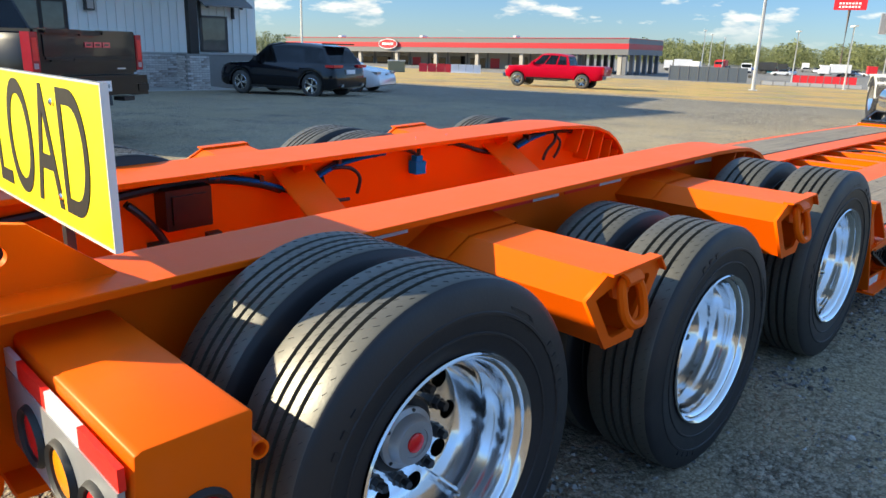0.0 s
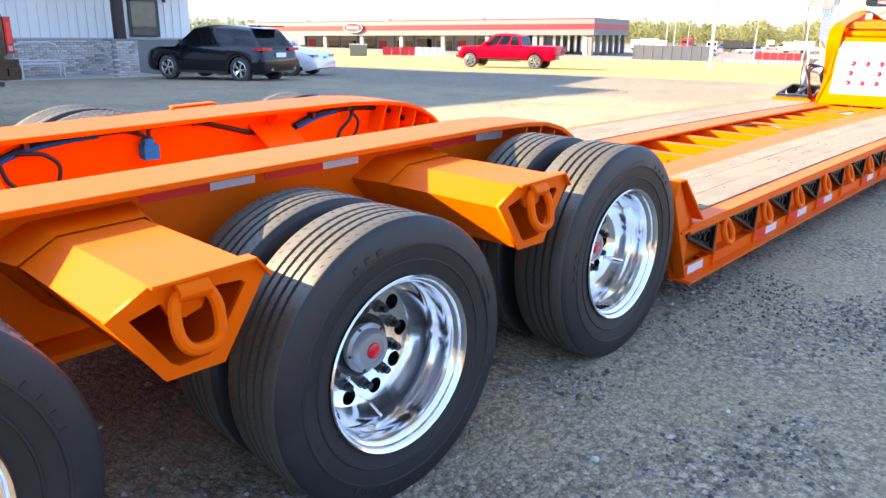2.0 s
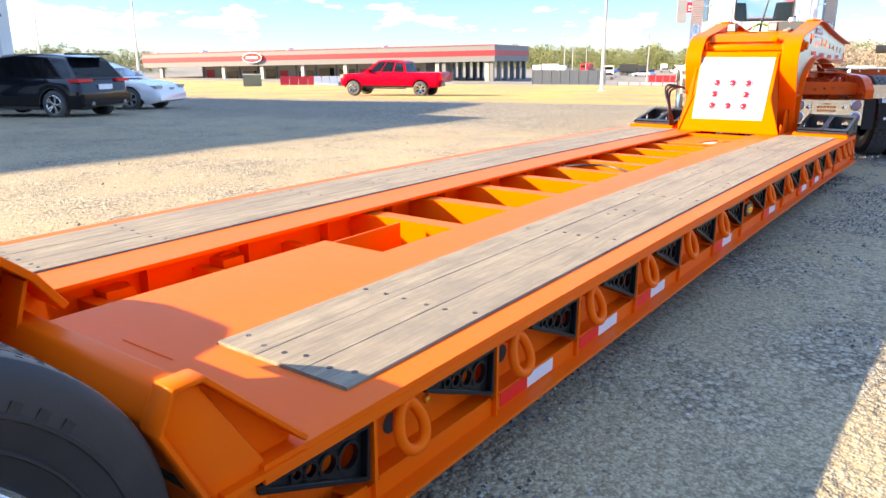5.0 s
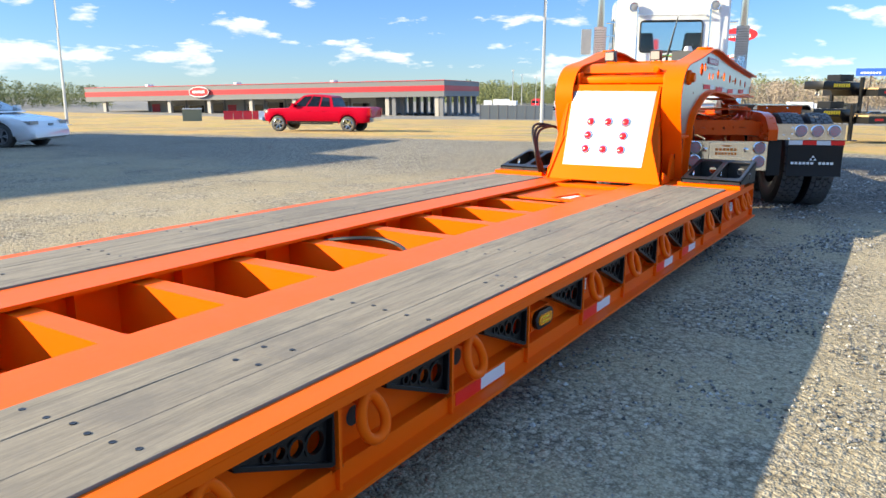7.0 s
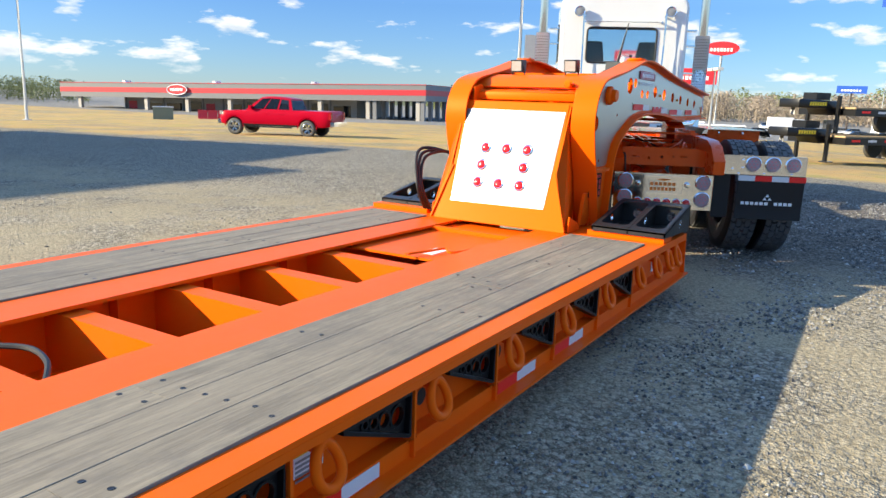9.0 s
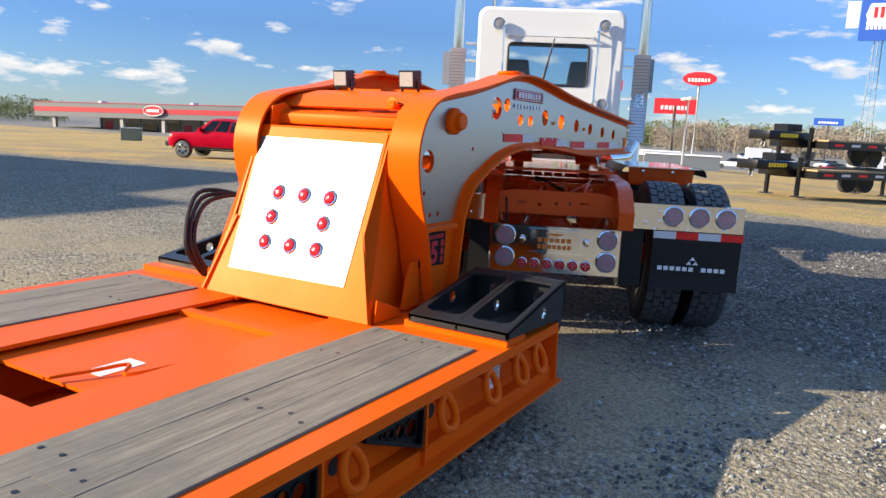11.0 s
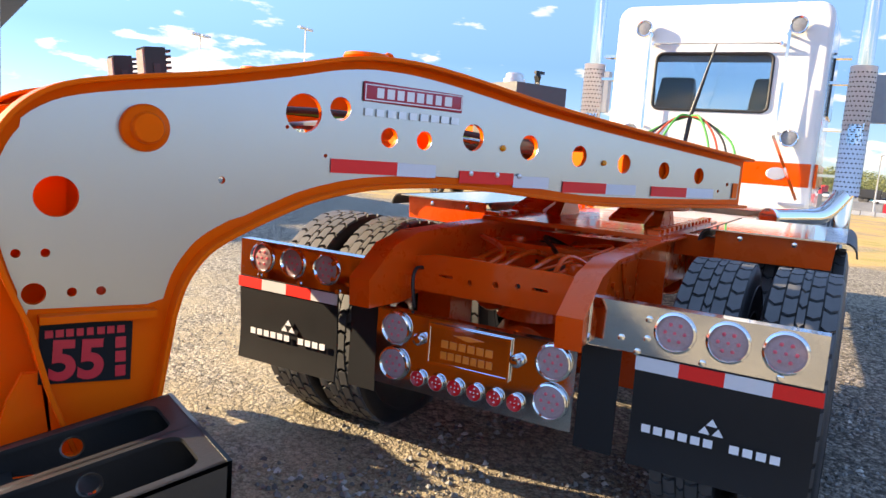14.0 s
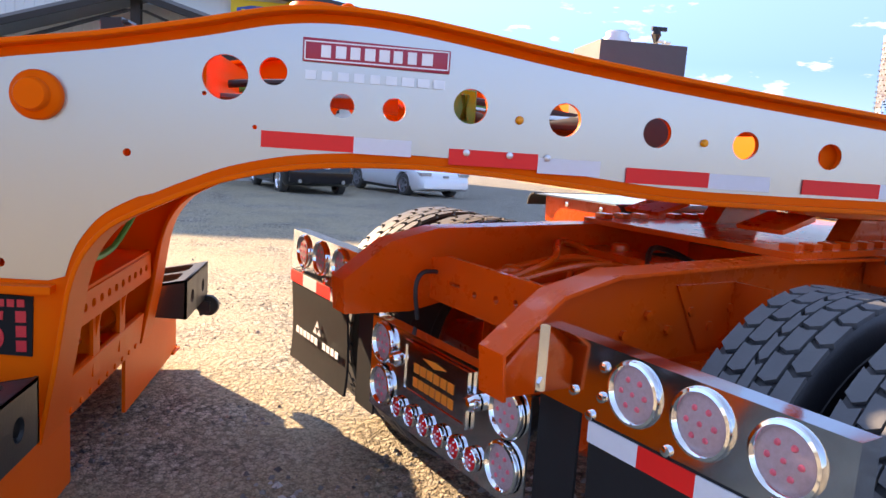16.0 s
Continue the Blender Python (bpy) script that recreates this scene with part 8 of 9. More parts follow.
def pickup(name, m, label, col, L, W, R, lift, rim, trim=None):
    z = lift
    car, body = build_car(name, m, label, "pickup truck", col, L, W,
                          [(-L / 2, 1.05 + z), (-L / 2 + 0.04, 1.16 + z), (0.50, 1.17 + z), (1.25, 1.13 + z), (L / 2 - 0.25, 1.06 + z), (L / 2 - 0.05, 0.98 + z), (L / 2, 0.80 + z)], 0.38 + z, (L / 2 - 0.82, -L / 2 + 1.20), R,
                          (1.52, 0.74, -0.78, -0.96, 1.12 + z, 1.78 + z), [(0.10, 0.36), (0.39, 0.66), (0.70, 0.93)], rim, 6, 0.09, trim)
    return car


# red pickup at the grass edge
gz = ground_z(34.0, 25.3)
red = pickup("pickup_truck", pose(33.95, 25.27, gz, 0, 0, 110.2) @ Matrix.Scale(0.97, 4), "bright red four-door pickup truck parked at the grass edge", REDP, 5.85, 2.03, 0.40, 0.10, POLISHED)
for side in (1, -1):
    lamp_block(red, "tail_lamp", TAIL_RED, -2.945, -2.80, *sorted((side * 0.80, side * 1.01)), 0.86, 1.22)
    lamp_block(red, "head_lamp", WORK_LENS, 2.70, 2.90, *sorted((side * 0.62, side * 0.97)), 0.95, 1.12)
    bm = bmesh.new()
    box(bm, -0.95, 1.35, *sorted((side * 1.0, side * 1.11)), 0.40, 0.46)
    part("running_board", rounded(bm, 0.015), PLASTIC, red)
lamp_block(red, "rear_bumper", CHROME, -3.08, -2.88, -0.93, 0.93, 0.55, 0.76)
lamp_block(red, "front_bumper", CHROME, 2.86, 3.02, -0.93, 0.93, 0.52, 0.74)
lamp_block(red, "grille", GREYCAP, 2.85, 2.945, -0.58, 0.58, 0.80, 1.10)

# dark pickup on raised suspension, tailgate to the yard
gmc = pickup("pickup_truck", pose(2.46, 13.43, ground_z(3.3, 12.5) - 0.06, 0, 0, 115.0), "near-black lifted pickup truck with a closed black tailgate", TRUCK_BLACK, 5.90, 1.90, 0.50, 0.40, BLACKP, TRUCK_BLACK)
TG = -2.985


def gate_block(name, mat, x0, x1, y0, y1, z0, z1, bev=0.015):
    bm = bmesh.new()
    box(bm, TG + x0, TG + x1, y0 * 0.92, y1 * 0.92, z0 + 0.14, z1 + 0.14)
    return part(name, rounded(bm, bev, 2), mat, gmc)


gate_block("tailgate", TRUCK_BLACK, 0.0, 0.07, -0.905, 0.90, 0.90, 1.46)
# black upper panel with a folded shelf, spoiler lip with a notch for the handle
gate_block("upper_panel", TRUCK_BLACK, -0.018, 0.02, -0.84, 0.84, 1.13, 1.40)
gate_block("panel_shadow_gap", PLASTIC, -0.022, 0.02, -0.82, 0.82, 1.085, 1.12)
gate_block("step_shelf", TRUCK_BLACK, -0.03, 0.02, -0.74, 0.74, 1.06, 1.082)
gate_block("shelf_notch", PLASTIC, -0.033, 0.02, -0.34, 0.34, 1.055, 1.10)
for y0, y1 in ((-0.82, -0.20), (0.20, 0.82)):
    gate_block("spoiler_lip", TRUCK_BLACK, -0.06, 0.08, y0, y1, 1.42, 1.475, 0.02)
gate_block("handle_recess", PLASTIC, -0.035, 0.05, -0.20, 0.20, 1.40, 1.455)
gate_block("tonneau_cover", PLASTIC, 0.10, 1.73, -0.92, 0.92, 1.43, 1.47)
EMBLEM = plain("red_chrome_emblem", (0.48, 0.10, 0.12), 0.25, metal=0.5)
for k in range(3):
    gate_block("emblem_bar", EMBLEM, -0.034, -0.016, 0.13 - 0.17 * k - 0.145, 0.13 - 0.17 * k, 1.245, 1.315, 0.006)
    gate_block("emblem_gap", TRUCK_BLACK, -0.037, -0.032, 0.13 - 0.17 * k - 0.115, 0.13 - 0.17 * k - 0.03, 1.267, 1.293, 0.002)
gate_block("side_badge", ALU_EDGE, -0.012, 0.0, -0.66, -0.50, 0.945, 0.965, 0.002)
gate_block("rear_bumper", TRUCK_BLACK, -0.16, 0.12, -0.72, 0.72, 0.60, 0.86, 0.03)
gate_block("bumper_step", PLASTIC, -0.17, 0.10, -0.74, 0.74, 0.84, 0.875, 0.01)
for s_ in (1, -1):
    gate_block("bumper_corner", TRUCK_BLACK, -0.12, 0.18, *sorted((s_ * 0.70, s_ * 0.99)), 0.58, 0.86, 0.05)
    gate_block("corner_step", PLASTIC, -0.148, 0.0, *sorted((s_ * 0.76, s_ * 0.98)), 0.64, 0.74, 0.02)
    lamp = gate_block("tail_lamp", TAIL_RED, -0.01, 0.15, *sorted((s_ * 0.915, s_ * 1.045)), 0.93, 1.43, 0.03)
    bm = bmesh.new()
    box(bm, TG - 0.016, TG - 0.008, *sorted((s_ * 0.865, s_ * 0.94)), 1.07 + 0.14, 1.36 + 0.14)
    part("inner_lens", rounded(bm, 0.004, 1), RED_LENS, lamp)
    bm = bmesh.new()
    box(bm, TG - 0.016, TG - 0.008, *sorted((s_ * 0.87, s_ * 0.935)), 0.97 + 0.14, 1.04 + 0.14)
    part("reversing_lens", rounded(bm, 0.004, 1), CLEAR_LENS, lamp)
    gate_block("exhaust_tip", STEEL_BLACK, -0.10, 0.10, *sorted((s_ * 0.48, s_ * 0.70)), 0.50, 0.56)
plate_g = gate_block("licence_plate", WHITE_INK, -0.175, -0.158, -0.16, 0.16, 0.655, 0.80, 0.004)
for k in range(5):
    bm = bmesh.new()
    box(bm, TG - 0.178, TG - 0.174, 0.10 - 0.045 * k - 0.03, 0.10 - 0.045 * k, 0.70 + 0.14, 0.75 + 0.14)
    part("plate_bar", bm, GREY_INK, plate_g)
gate_block("tow_receiver", STEEL_BLACK, -0.17, 0.10, -0.05, 0.05, 0.46, 0.56, 0.006)
bm = bmesh.new()
tube(bm, [(-1.75, -0.8, 0.50), (-1.75, 0.8, 0.50)], 0.07, 12)
lathe(bm, [(0.0, -0.16), (0.14, -0.1), (0.16, 0), (0.14, 0.1), (0, 0.16)], 14, Matrix.Translation((-1.75, 0, 0.50)) @ pose(0, 0, 0, 0, 0, 90))
part("rear_axle", bm, DARK, gmc)

# ---------------------------------------------------------------- office building
def siding_material():
    k = Nodes("pale_steel_siding")
    c = k.mix(k.noise(0.8, 5.0), (0.68, 0.69, 0.66), (0.77, 0.78, 0.745))
    c = k.mix(k.ramp(k.noise(1.6, 6.0, 0.7, stretch=(3.0, 3.0, 0.25)), (0.55, 0.0), (0.8, 0.25)), c, (0.38, 0.38, 0.36))
    return k.set(Base_Color=c, Roughness=0.5)


def brick_material():
    k = Nodes("whitewashed_brick")
    c = k.ramp(k.random(), (0.0, (0.22, 0.16, 0.14)), (0.3, (0.45, 0.39, 0.35)), (1.0, (0.66, 0.62, 0.58)))
    c = k.mix(k.ramp(k.noise(9.0, 5.0, 0.7), (0.4, 0.0), (0.7, 0.8)), c, (0.60, 0.58, 0.55))
    k.bump(k.noise(40.0, 3.0), 0.3, 0.01)
    return k.set(Base_Color=c, Roughness=0.85)


SIDING = siding_material()
BRICK = brick_material()
MORTAR = plain("grey_mortar", (0.24, 0.225, 0.21), 0.9)
ROOF = plain("grey_steel_roof", (0.16, 0.165, 0.17), 0.5, 0.1, 2.0)
CONCRETE = plain("pale_concrete", (0.42, 0.41, 0.38), 0.8, 0.12, 1.5, 0.1)

BY, BX1, BX0 = 25.3, 14.9, -9.0
GZB = -0.33
office = thing("office_building", pose(4.0, BY + 8, GZB), "pale steel-sided office building with whitewashed brick base", "building", inworld=True)
bm = bmesh.new()
gable = [(BX0, GZB - 0.3), (BX1, GZB - 0.3), (BX1, 5.35), (6.0, 6.9), (BX0, 5.0)]
prism(bm, gable, BY + 0.25, BY + 18)
part("wall", bm, SIDING, office)
bm = bmesh.new()
box(bm, BX0, BX1, BY + 0.05, BY + 0.25, 0.93, 5.3)
front = part("front_wall", bm, SIDING, office)
for i in range(int((BX1 - BX0) / 0.30)):
    x = BX0 + 0.15 + 0.30 * i
    bm = bmesh.new()
    box(bm, x - 0.018, x + 0.018, BY + 0.015, BY + 0.05, 0.95, 5.2)
    part("batten", bm, SIDING, front)
bm = bmesh.new()
prism(bm, [(BX1 + 0.85, 5.22), (BX1 + 0.85, 5.42), (6.0, 7.06), (BX0 - 0.5, 5.1), (BX0 - 0.5, 4.9), (6.0, 6.86)], BY - 0.9, BY + 18.4)
part("roof", bm, ROOF, office, "grey steel roof")
bm = bmesh.new()
prism(bm, [(BX1 + 0.88, 5.15), (BX1 + 0.88, 5.46), (6.0, 7.10), (6.0, 6.80)], BY - 0.97, BY - 0.91)
part("fascia", bm, STEEL_BLACK, office)
# taller unseen block at the far back, added to cast the yard's long shade
bm = bmesh.new()
box(bm, -24.0, 1.9, BY + 2.2, BY + 18, GZB - 0.3, 9.55)
part("shop_wall", bm, SIDING, office)
bm = bmesh.new()
box(bm, -24.2, 2.1, BY + 2.0, BY + 18.2, 9.55, 9.65)
part("shop_roof", bm, ROOF, office)
# brick base
bm = bmesh.new()
box(bm, BX0, BX1, BY - 0.05, BY + 0.2, GZB - 0.3, 0.93)
base = part("brick_base", bm, MORTAR, office)
bm = bmesh.new()
box(bm, BX0, BX1 + 0.03, BY - 0.10, BY + 0.05, 0.93, 0.99)
part("base_cap", bm, CONCRETE, office)
# window with its awning
bm = bmesh.new()
box(bm, 12.62, 13.70, BY - 0.03, BY + 0.06, 1.02, 2.28)
win_f = part("window_frame", bm, STEEL_BLACK, office)
bm = bmesh.new()
box(bm, 12.70, 13.58, BY - 0.045, BY - 0.03, 1.09, 2.20)
part("pane", bm, WINDOW_GLASS, win_f)
bm = bmesh.new()
prism(bm, [(BY + 0.05, 3.05), (BY + 0.05, 3.0), (BY - 0.75, 2.58), (BY - 0.75, 2.64)], 12.45, 14.35, "x")
aw = part("awning", bm, ROOF, office, "small steel awning on dark timber brackets")
for x in (12.6, 13.9):
    bm = bmesh.new()
    prism(bm, [(BY + 0.04, 2.98), (BY - 0.65, 2.60), (BY - 0.65, 2.52), (BY - 0.03, 2.85), (BY - 0.03, 2.2), (BY + 0.04, 2.2)], x, x + 0.10, "x")
    part("bracket", bm, OAK_TRIM, aw)
# entrance door and lantern
bm = bmesh.new()
box(bm, 6.6, 8.2, BY - 0.04, BY + 0.06, -0.2, 2.6)
dr = part("entrance_door", bm, OAK_TRIM, office)
for x0 in (6.72, 7.46):
    bm = bmesh.new()
    box(bm, x0, x0 + 0.62, BY - 0.055, BY - 0.04, 0.9, 2.45)
    part("pane", bm, WINDOW_GLASS, dr)
bm = bmesh.new()
box(bm, 8.72, 9.0, BY - 0.20, BY + 0.02, 2.25, 2.72)
lan = part("wall_lantern", rounded(bm, 0.02), PLASTIC, office, "black wall lantern with glass sides")
bm = bmesh.new()
box(bm, 8.76, 8.96, BY - 0.215, BY - 0.2, 2.30, 2.60)
part("pane", bm, WORK_LENS, lan)
bm = bmesh.new()
prism(bm, [(8.70, 2.72), (9.02, 2.72), (8.86, 2.90)], BY - 0.2, BY)
part("cap", bm, PLASTIC, lan)
# porch: brick pier, post, gabled roof
PYY = BY - 1.35
bm = bmesh.new()
box(bm, 11.25, 12.05, PYY - 0.35, PYY + 0.35, GZB - 0.2, 0.98)
pier = part("pier", bm, MORTAR, office)
bm = bmesh.new()
box(bm, 11.52, 11.82, PYY - 0.14, PYY + 0.14, 0.98, 3.6)
part("porch_post", rounded(bm, 0.01), OAK_TRIM, office, "dark timber porch post")
bm = bmesh.new()
box(bm, 3.2, 3.6, PYY - 0.16, PYY + 0.16, GZB, 3.6)
part("porch_post", rounded(bm, 0.01), OAK_TRIM, office)
bm = bmesh.new()
for q in (((2.6, 3.75), (7.6, 5.35), (12.6, 3.95), (12.6, 4.12), (7.6, 5.52), (2.6, 3.92)),):
    prism(bm, list(q), PYY - 0.6, BY + 0.02)
part("porch_roof", bm, ROOF, office, "gabled porch roof")
bm = bmesh.new()
prism(bm, [(2.55, 3.6), (7.6, 5.2), (12.65, 3.8), (12.65, 4.0), (7.6, 5.4), (2.55, 3.8)], PYY - 0.66, PYY - 0.60)
part("porch_fascia", bm, OAK_TRIM, office)
bm = bmesh.new()
box(bm, 3.2, 12.2, PYY - 0.14, PYY + 0.14, 3.5, 3.75)
prism(bm, [(7.45, 3.75), (7.75, 3.75), (7.75, 5.2), (7.45, 5.2)], PYY - 0.12, PYY + 0.12)
for a_, b_ in (((4.2, 3.75), (7.4, 4.9)), ((11.0, 3.75), (7.8, 4.9))):
    prism(bm, [(a_[0] - 0.12, a_[1]), (a_[0] + 0.12, a_[1]), (b_[0] + 0.12, b_[1]), (b_[0] - 0.12, b_[1])], PYY - 0.1, PYY + 0.1)
part("porch_truss", bm, OAK_TRIM, office)
# paved step and a bench
bm = bmesh.new()
box(bm, 2.0, 12.9, PYY - 0.7, BY - 0.05, GZB - 0.1, GZB + 0.14)
part("porch_slab", bm, CONCRETE, office)
# wall sign: yellow panel with a dark blue shape
bm = bmesh.new()
prism(bm, [(10.25, 4.62), (12.3, 4.75), (12.3, 5.85), (12.0, 5.72), (10.6, 5.72), (10.25, 5.85)], BY - 0.03, BY + 0.02)
sg = part("wall_sign", bm, YELLOW_INK, office, "yellow sign panel with a dark blue band")
bm = bmesh.new()
prism(bm, [(10.45, 4.95), (10.9, 5.12), (11.7, 5.12), (12.1, 4.95), (12.1, 5.45), (11.7, 5.55), (10.9, 5.55), (10.45, 5.45)], BY - 0.045, BY - 0.03)
part("band", bm, BLUE_INK, sg)
bm = bmesh.new()
bars(bm, 10.6, 11.95, 5.2, 5.42, 7, BY - 0.052, 0.006, 9)
part("sign_writing", bm, YELLOW_INK, sg)

bench = thing("bench", pose(9.3, BY - 0.9, GZB + 0.14), "pale metal bench against the brick wall", "bench")
bm = bmesh.new()
box(bm, -0.7, 0.7, -0.25, 0.2, 0.40, 0.44)
part("seat", bm, ALU_EDGE, bench)
bm = bmesh.new()
loop_tube(bm, [(-0.68, 0.24, 0.5), (-0.6, 0.28, 0.95), (-0.4, 0.3, 1.05), (0.4, 0.3, 1.05), (0.6, 0.28, 0.95), (0.68, 0.24, 0.5)], 0.025)
for k in range(6):
    tube(bm, [(-0.5 + 0.2 * k, 0.24, 0.5), (-0.5 + 0.2 * k, 0.3, 1.03)], 0.01, 6)
part("backrest", bm, ALU_EDGE, bench)
for x in (-0.6, 0.6):
    for y in (-0.2, 0.16):
        bm = bmesh.new()
        box(bm, x - 0.02, x + 0.02, y - 0.02, y + 0.02, 0, 0.40)
        part("leg", bm, ALU_EDGE, bench)

# ---------------------------------------------------------------- truck dealership with a wide canopy
CANOPY_GREY = plain("grey_canopy_panel", (0.165, 0.165, 0.17), 0.5, 0.05, 0.4, 0.0)
CANOPY_RED = plain("red_canopy_band", (0.50, 0.022, 0.032), 0.45, 0.05, 0.4, 0.0)
SHOPFRONT = plain("beige_shopfront", (0.40, 0.37, 0.33), 0.7, 0.1, 0.4, 0.0)
P0, P1 = Vector((103.8, 161.9)), Vector((125.8, 77.2))
along = (P1 - P0).normalized()
W_D = (P1 - P0).length
m_d = Matrix.Translation((P0.x, P0.y, -4.2)) @ Matrix.Rotation(math.atan2(along.y, along.x), 4, "Z") @ Matrix.Rotation(radians(-1.05), 4, "Y")
dealer = thing("dealership_building", m_d, "long low dealership with a grey and red canopy on columns", "building")
C0, CH = 3.45, 3.05                # underside and depth of the canopy
for nm, z0, z1, mt, o in (("canopy", 0.0, 1.08, CANOPY_GREY, 0.0), ("canopy_band", 1.08, 2.12, CANOPY_RED, 0.04), ("canopy_top", 2.12, CH, CANOPY_GREY, 0.0), ("canopy_cap", CH, CH + 0.12, CANOPY_RED, 0.08)):
    bm = bmesh.new()
    box(bm, -o, W_D + o, -o, 25 + o, C0 + z0, C0 + z1)
    part(nm, bm, mt, dealer)
bm = bmesh.new()
box(bm, 0.13 * W_D, 0.80 * W_D, 7, 25, -1.0, C0)
part("shopfront", bm, SHOPFRONT, dealer)
for k in range(11):
    bm = bmesh.new()
    x = 0.145 * W_D + 5.2 * k
    box(bm, x, x + (3.9 if k % 4 else 2.2), 6.9, 7.0, -0.6, 2.3 if k % 3 else 2.7)
    part("shop_window", bm, TINT if k % 4 else RED_INK, dealer)
    bm = bmesh.new()
    box(bm, x - 0.9, x - 0.55, 6.85, 7.0, -0.8, C0)
    part("pilaster", bm, CANOPY_GREY, dealer)
for x in [0.055 * W_D] + [(0.26 + 0.12 * k) * W_D for k in range(7)]:
    bm = bmesh.new()
    box(bm, x - 0.4, x + 0.4, 0.4, 1.2, -1.2, C0)
    part("column", bm, SHOPFRONT, dealer)
for k in range(6):
    bm = bmesh.new()
    box(bm, W_D - 1.2, W_D - 0.4, 0.4 + 4.6 * k, 1.2 + 4.6 * k, -1.2, C0)
    part("column", bm, CANOPY_GREY, dealer)
    bm = bmesh.new()
    box(bm, W_D - 11.2, W_D - 10.4, 0.4 + 4.6 * k, 1.2 + 4.6 * k, -1.2, C0)
    part("column", bm, CANOPY_GREY, dealer)
XO, ZO = 0.36 * W_D, C0 + 1.7
oval = [(XO + 2.5 * math.cos(a_), ZO + 1.05 * math.sin(a_)) for a_ in [2 * math.pi * k / 32 for k in range(32)]]
bm = bmesh.new()
prism(bm, oval, -0.4, -0.1)
ov = part("oval_sign", bm, RED_INK, dealer, "red oval sign with white bars")
bm = bmesh.new()
loop_tube(bm, [(x_, -0.42, z_) for x_, z_ in oval], 0.09, 6)
bars(bm, XO - 1.6, XO + 1.6, ZO - 0.25, ZO + 0.3, 8, -0.5, 0.08, 8)
part("sign_writing", bm, WHITE_INK, ov)
for k in range(3):
    bm = bmesh.new()
    box(bm, 12 + 24 * k, 12.8 + 24 * k, 6, 8, C0 + CH + 0.12, C0 + CH + 0.7)
    part("roof_vent", bm, ALU_EDGE, dealer)
VAN_GREY = plain("grey_vehicle", (0.2, 0.2, 0.21), 0.4)
VAN_TEAL = plain("teal_vehicle", (0.05, 0.30, 0.42), 0.4)
cab_col = [WHITE_INK, WHITE_INK, VAN_GREY, WHITE_INK, BLUE_INK, WHITE_INK, VAN_TEAL, GREYP, WHITE_INK, RED_INK]


def ray_place(ex, ey, az, dist):
    return ex + dist * math.cos(radians(az)), ey + dist * math.sin(radians(az))


def far_vehicle(x, y, heading, col, kind, n):
    """A parked car, van or truck some way off: body, cabin glass and wheels."""
    z = ground_z(x, y)
    ob = thing("parked_truck" if kind == "truck" else "parked_car", pose(x, y, z, 0, 0, heading), {"truck": "parked lorry cab with box behind, in the far lot", "car": "small parked car in the far lot"}[kind], "truck" if kind == "truck" else "car", "vehicles in the far lot")
    if kind == "truck":
        bm = bmesh.new()
        box(bm, 0.8, 3.0, -1.15, 1.15, 0.7, 2.7)
        part("cab", rounded(bm, 0.2), col, ob)
        bm = bmesh.new()
        box(bm, 2.4, 3.02, -1.0, 1.0, 1.7, 2.45)
        part("windscreen", bm, TINT, ob)
        bm = bmesh.new()
        box(bm, -4.0, 0.6, -0.5, 0.5, 0.7, 1.0)
        if n % 8 == 1:
            box(bm, -4.0, 0.5, -1.2, 1.2, 1.0, 3.0)
        part("bed", bm, col if n % 8 == 1 else DARK, ob)
        xs, R = (2.2, -2.4, -3.5), 0.5
    else:
        bm = bmesh.new()
        loft(bm, [[(x_, s_ * 0.88, z_) for s_, z_ in ((1, 0.3), (1, t_), (-1, t_), (-1, 0.3))] for x_, t_ in ((-2.2, 0.75), (-2.0, 0.98), (0.9, 0.95), (2.0, 0.78), (2.2, 0.55))])
        part("body", rounded(bm, 0.08), col, ob)
        bm = bmesh.new()
        loft(bm, [[(x0, 0.8, 0.93), (x1, 0.62, 1.45), (x1, -0.62, 1.45), (x0, -0.8, 0.93)] for x0, x1 in ((-1.7, -1.2), (0.95, 0.2))])
        part("cabin", rounded(bm, 0.05), TINT, ob)
        xs, R = (1.35, -1.35), 0.33
    for xw in xs:
        for s_ in (1, -1):
            bm = bmesh.new()
            lathe(bm, [(0, -0.02), (R * 0.6, -0.02), (R, 0.0), (R, 0.2), (0, 0.2)], 14, Matrix.Translation((xw, s_ * 0.9, R)) @ pose(0, 0, 0, 0, 0, 0 if s_ < 0 else 180))
            part("wheel", bm, TREAD, ob)


rnd = random.Random(21)
spots = []
for az in [29 - 0.42 * k for k in range(18)]:
    spots.append((az + rnd.uniform(-0.2, 0.2), rnd.uniform(150, 260)))
for az in [21.5 - 0.5 * k for k in range(12)]:
    spots.append((az + rnd.uniform(-0.2, 0.2), rnd.uniform(190, 270)))
for az in [8.6 - 0.75 * k for k in range(14)]:
    spots.append((az + rnd.uniform(-0.2, 0.2), rnd.uniform(110, 190)))
for n, (az, d) in enumerate(spots):
    x, y = ray_place(4.0, 0.0, az, d)
    far_vehicle(x, y, rnd.choice((20, 110, 200, 290)) + rnd.uniform(-8, 8), cab_col[n % 10], "truck" if n % 4 == 1 else "car", n)

# ---------------------------------------------------------------- poles, signs, fence
POLE = plain("pale_steel_pole", (0.62, 0.62, 0.60), 0.45, 0.05, 1.0, 0.0, 0.3)
POLE_DARK = plain("brown_steel_pole", (0.10, 0.07, 0.055), 0.6)


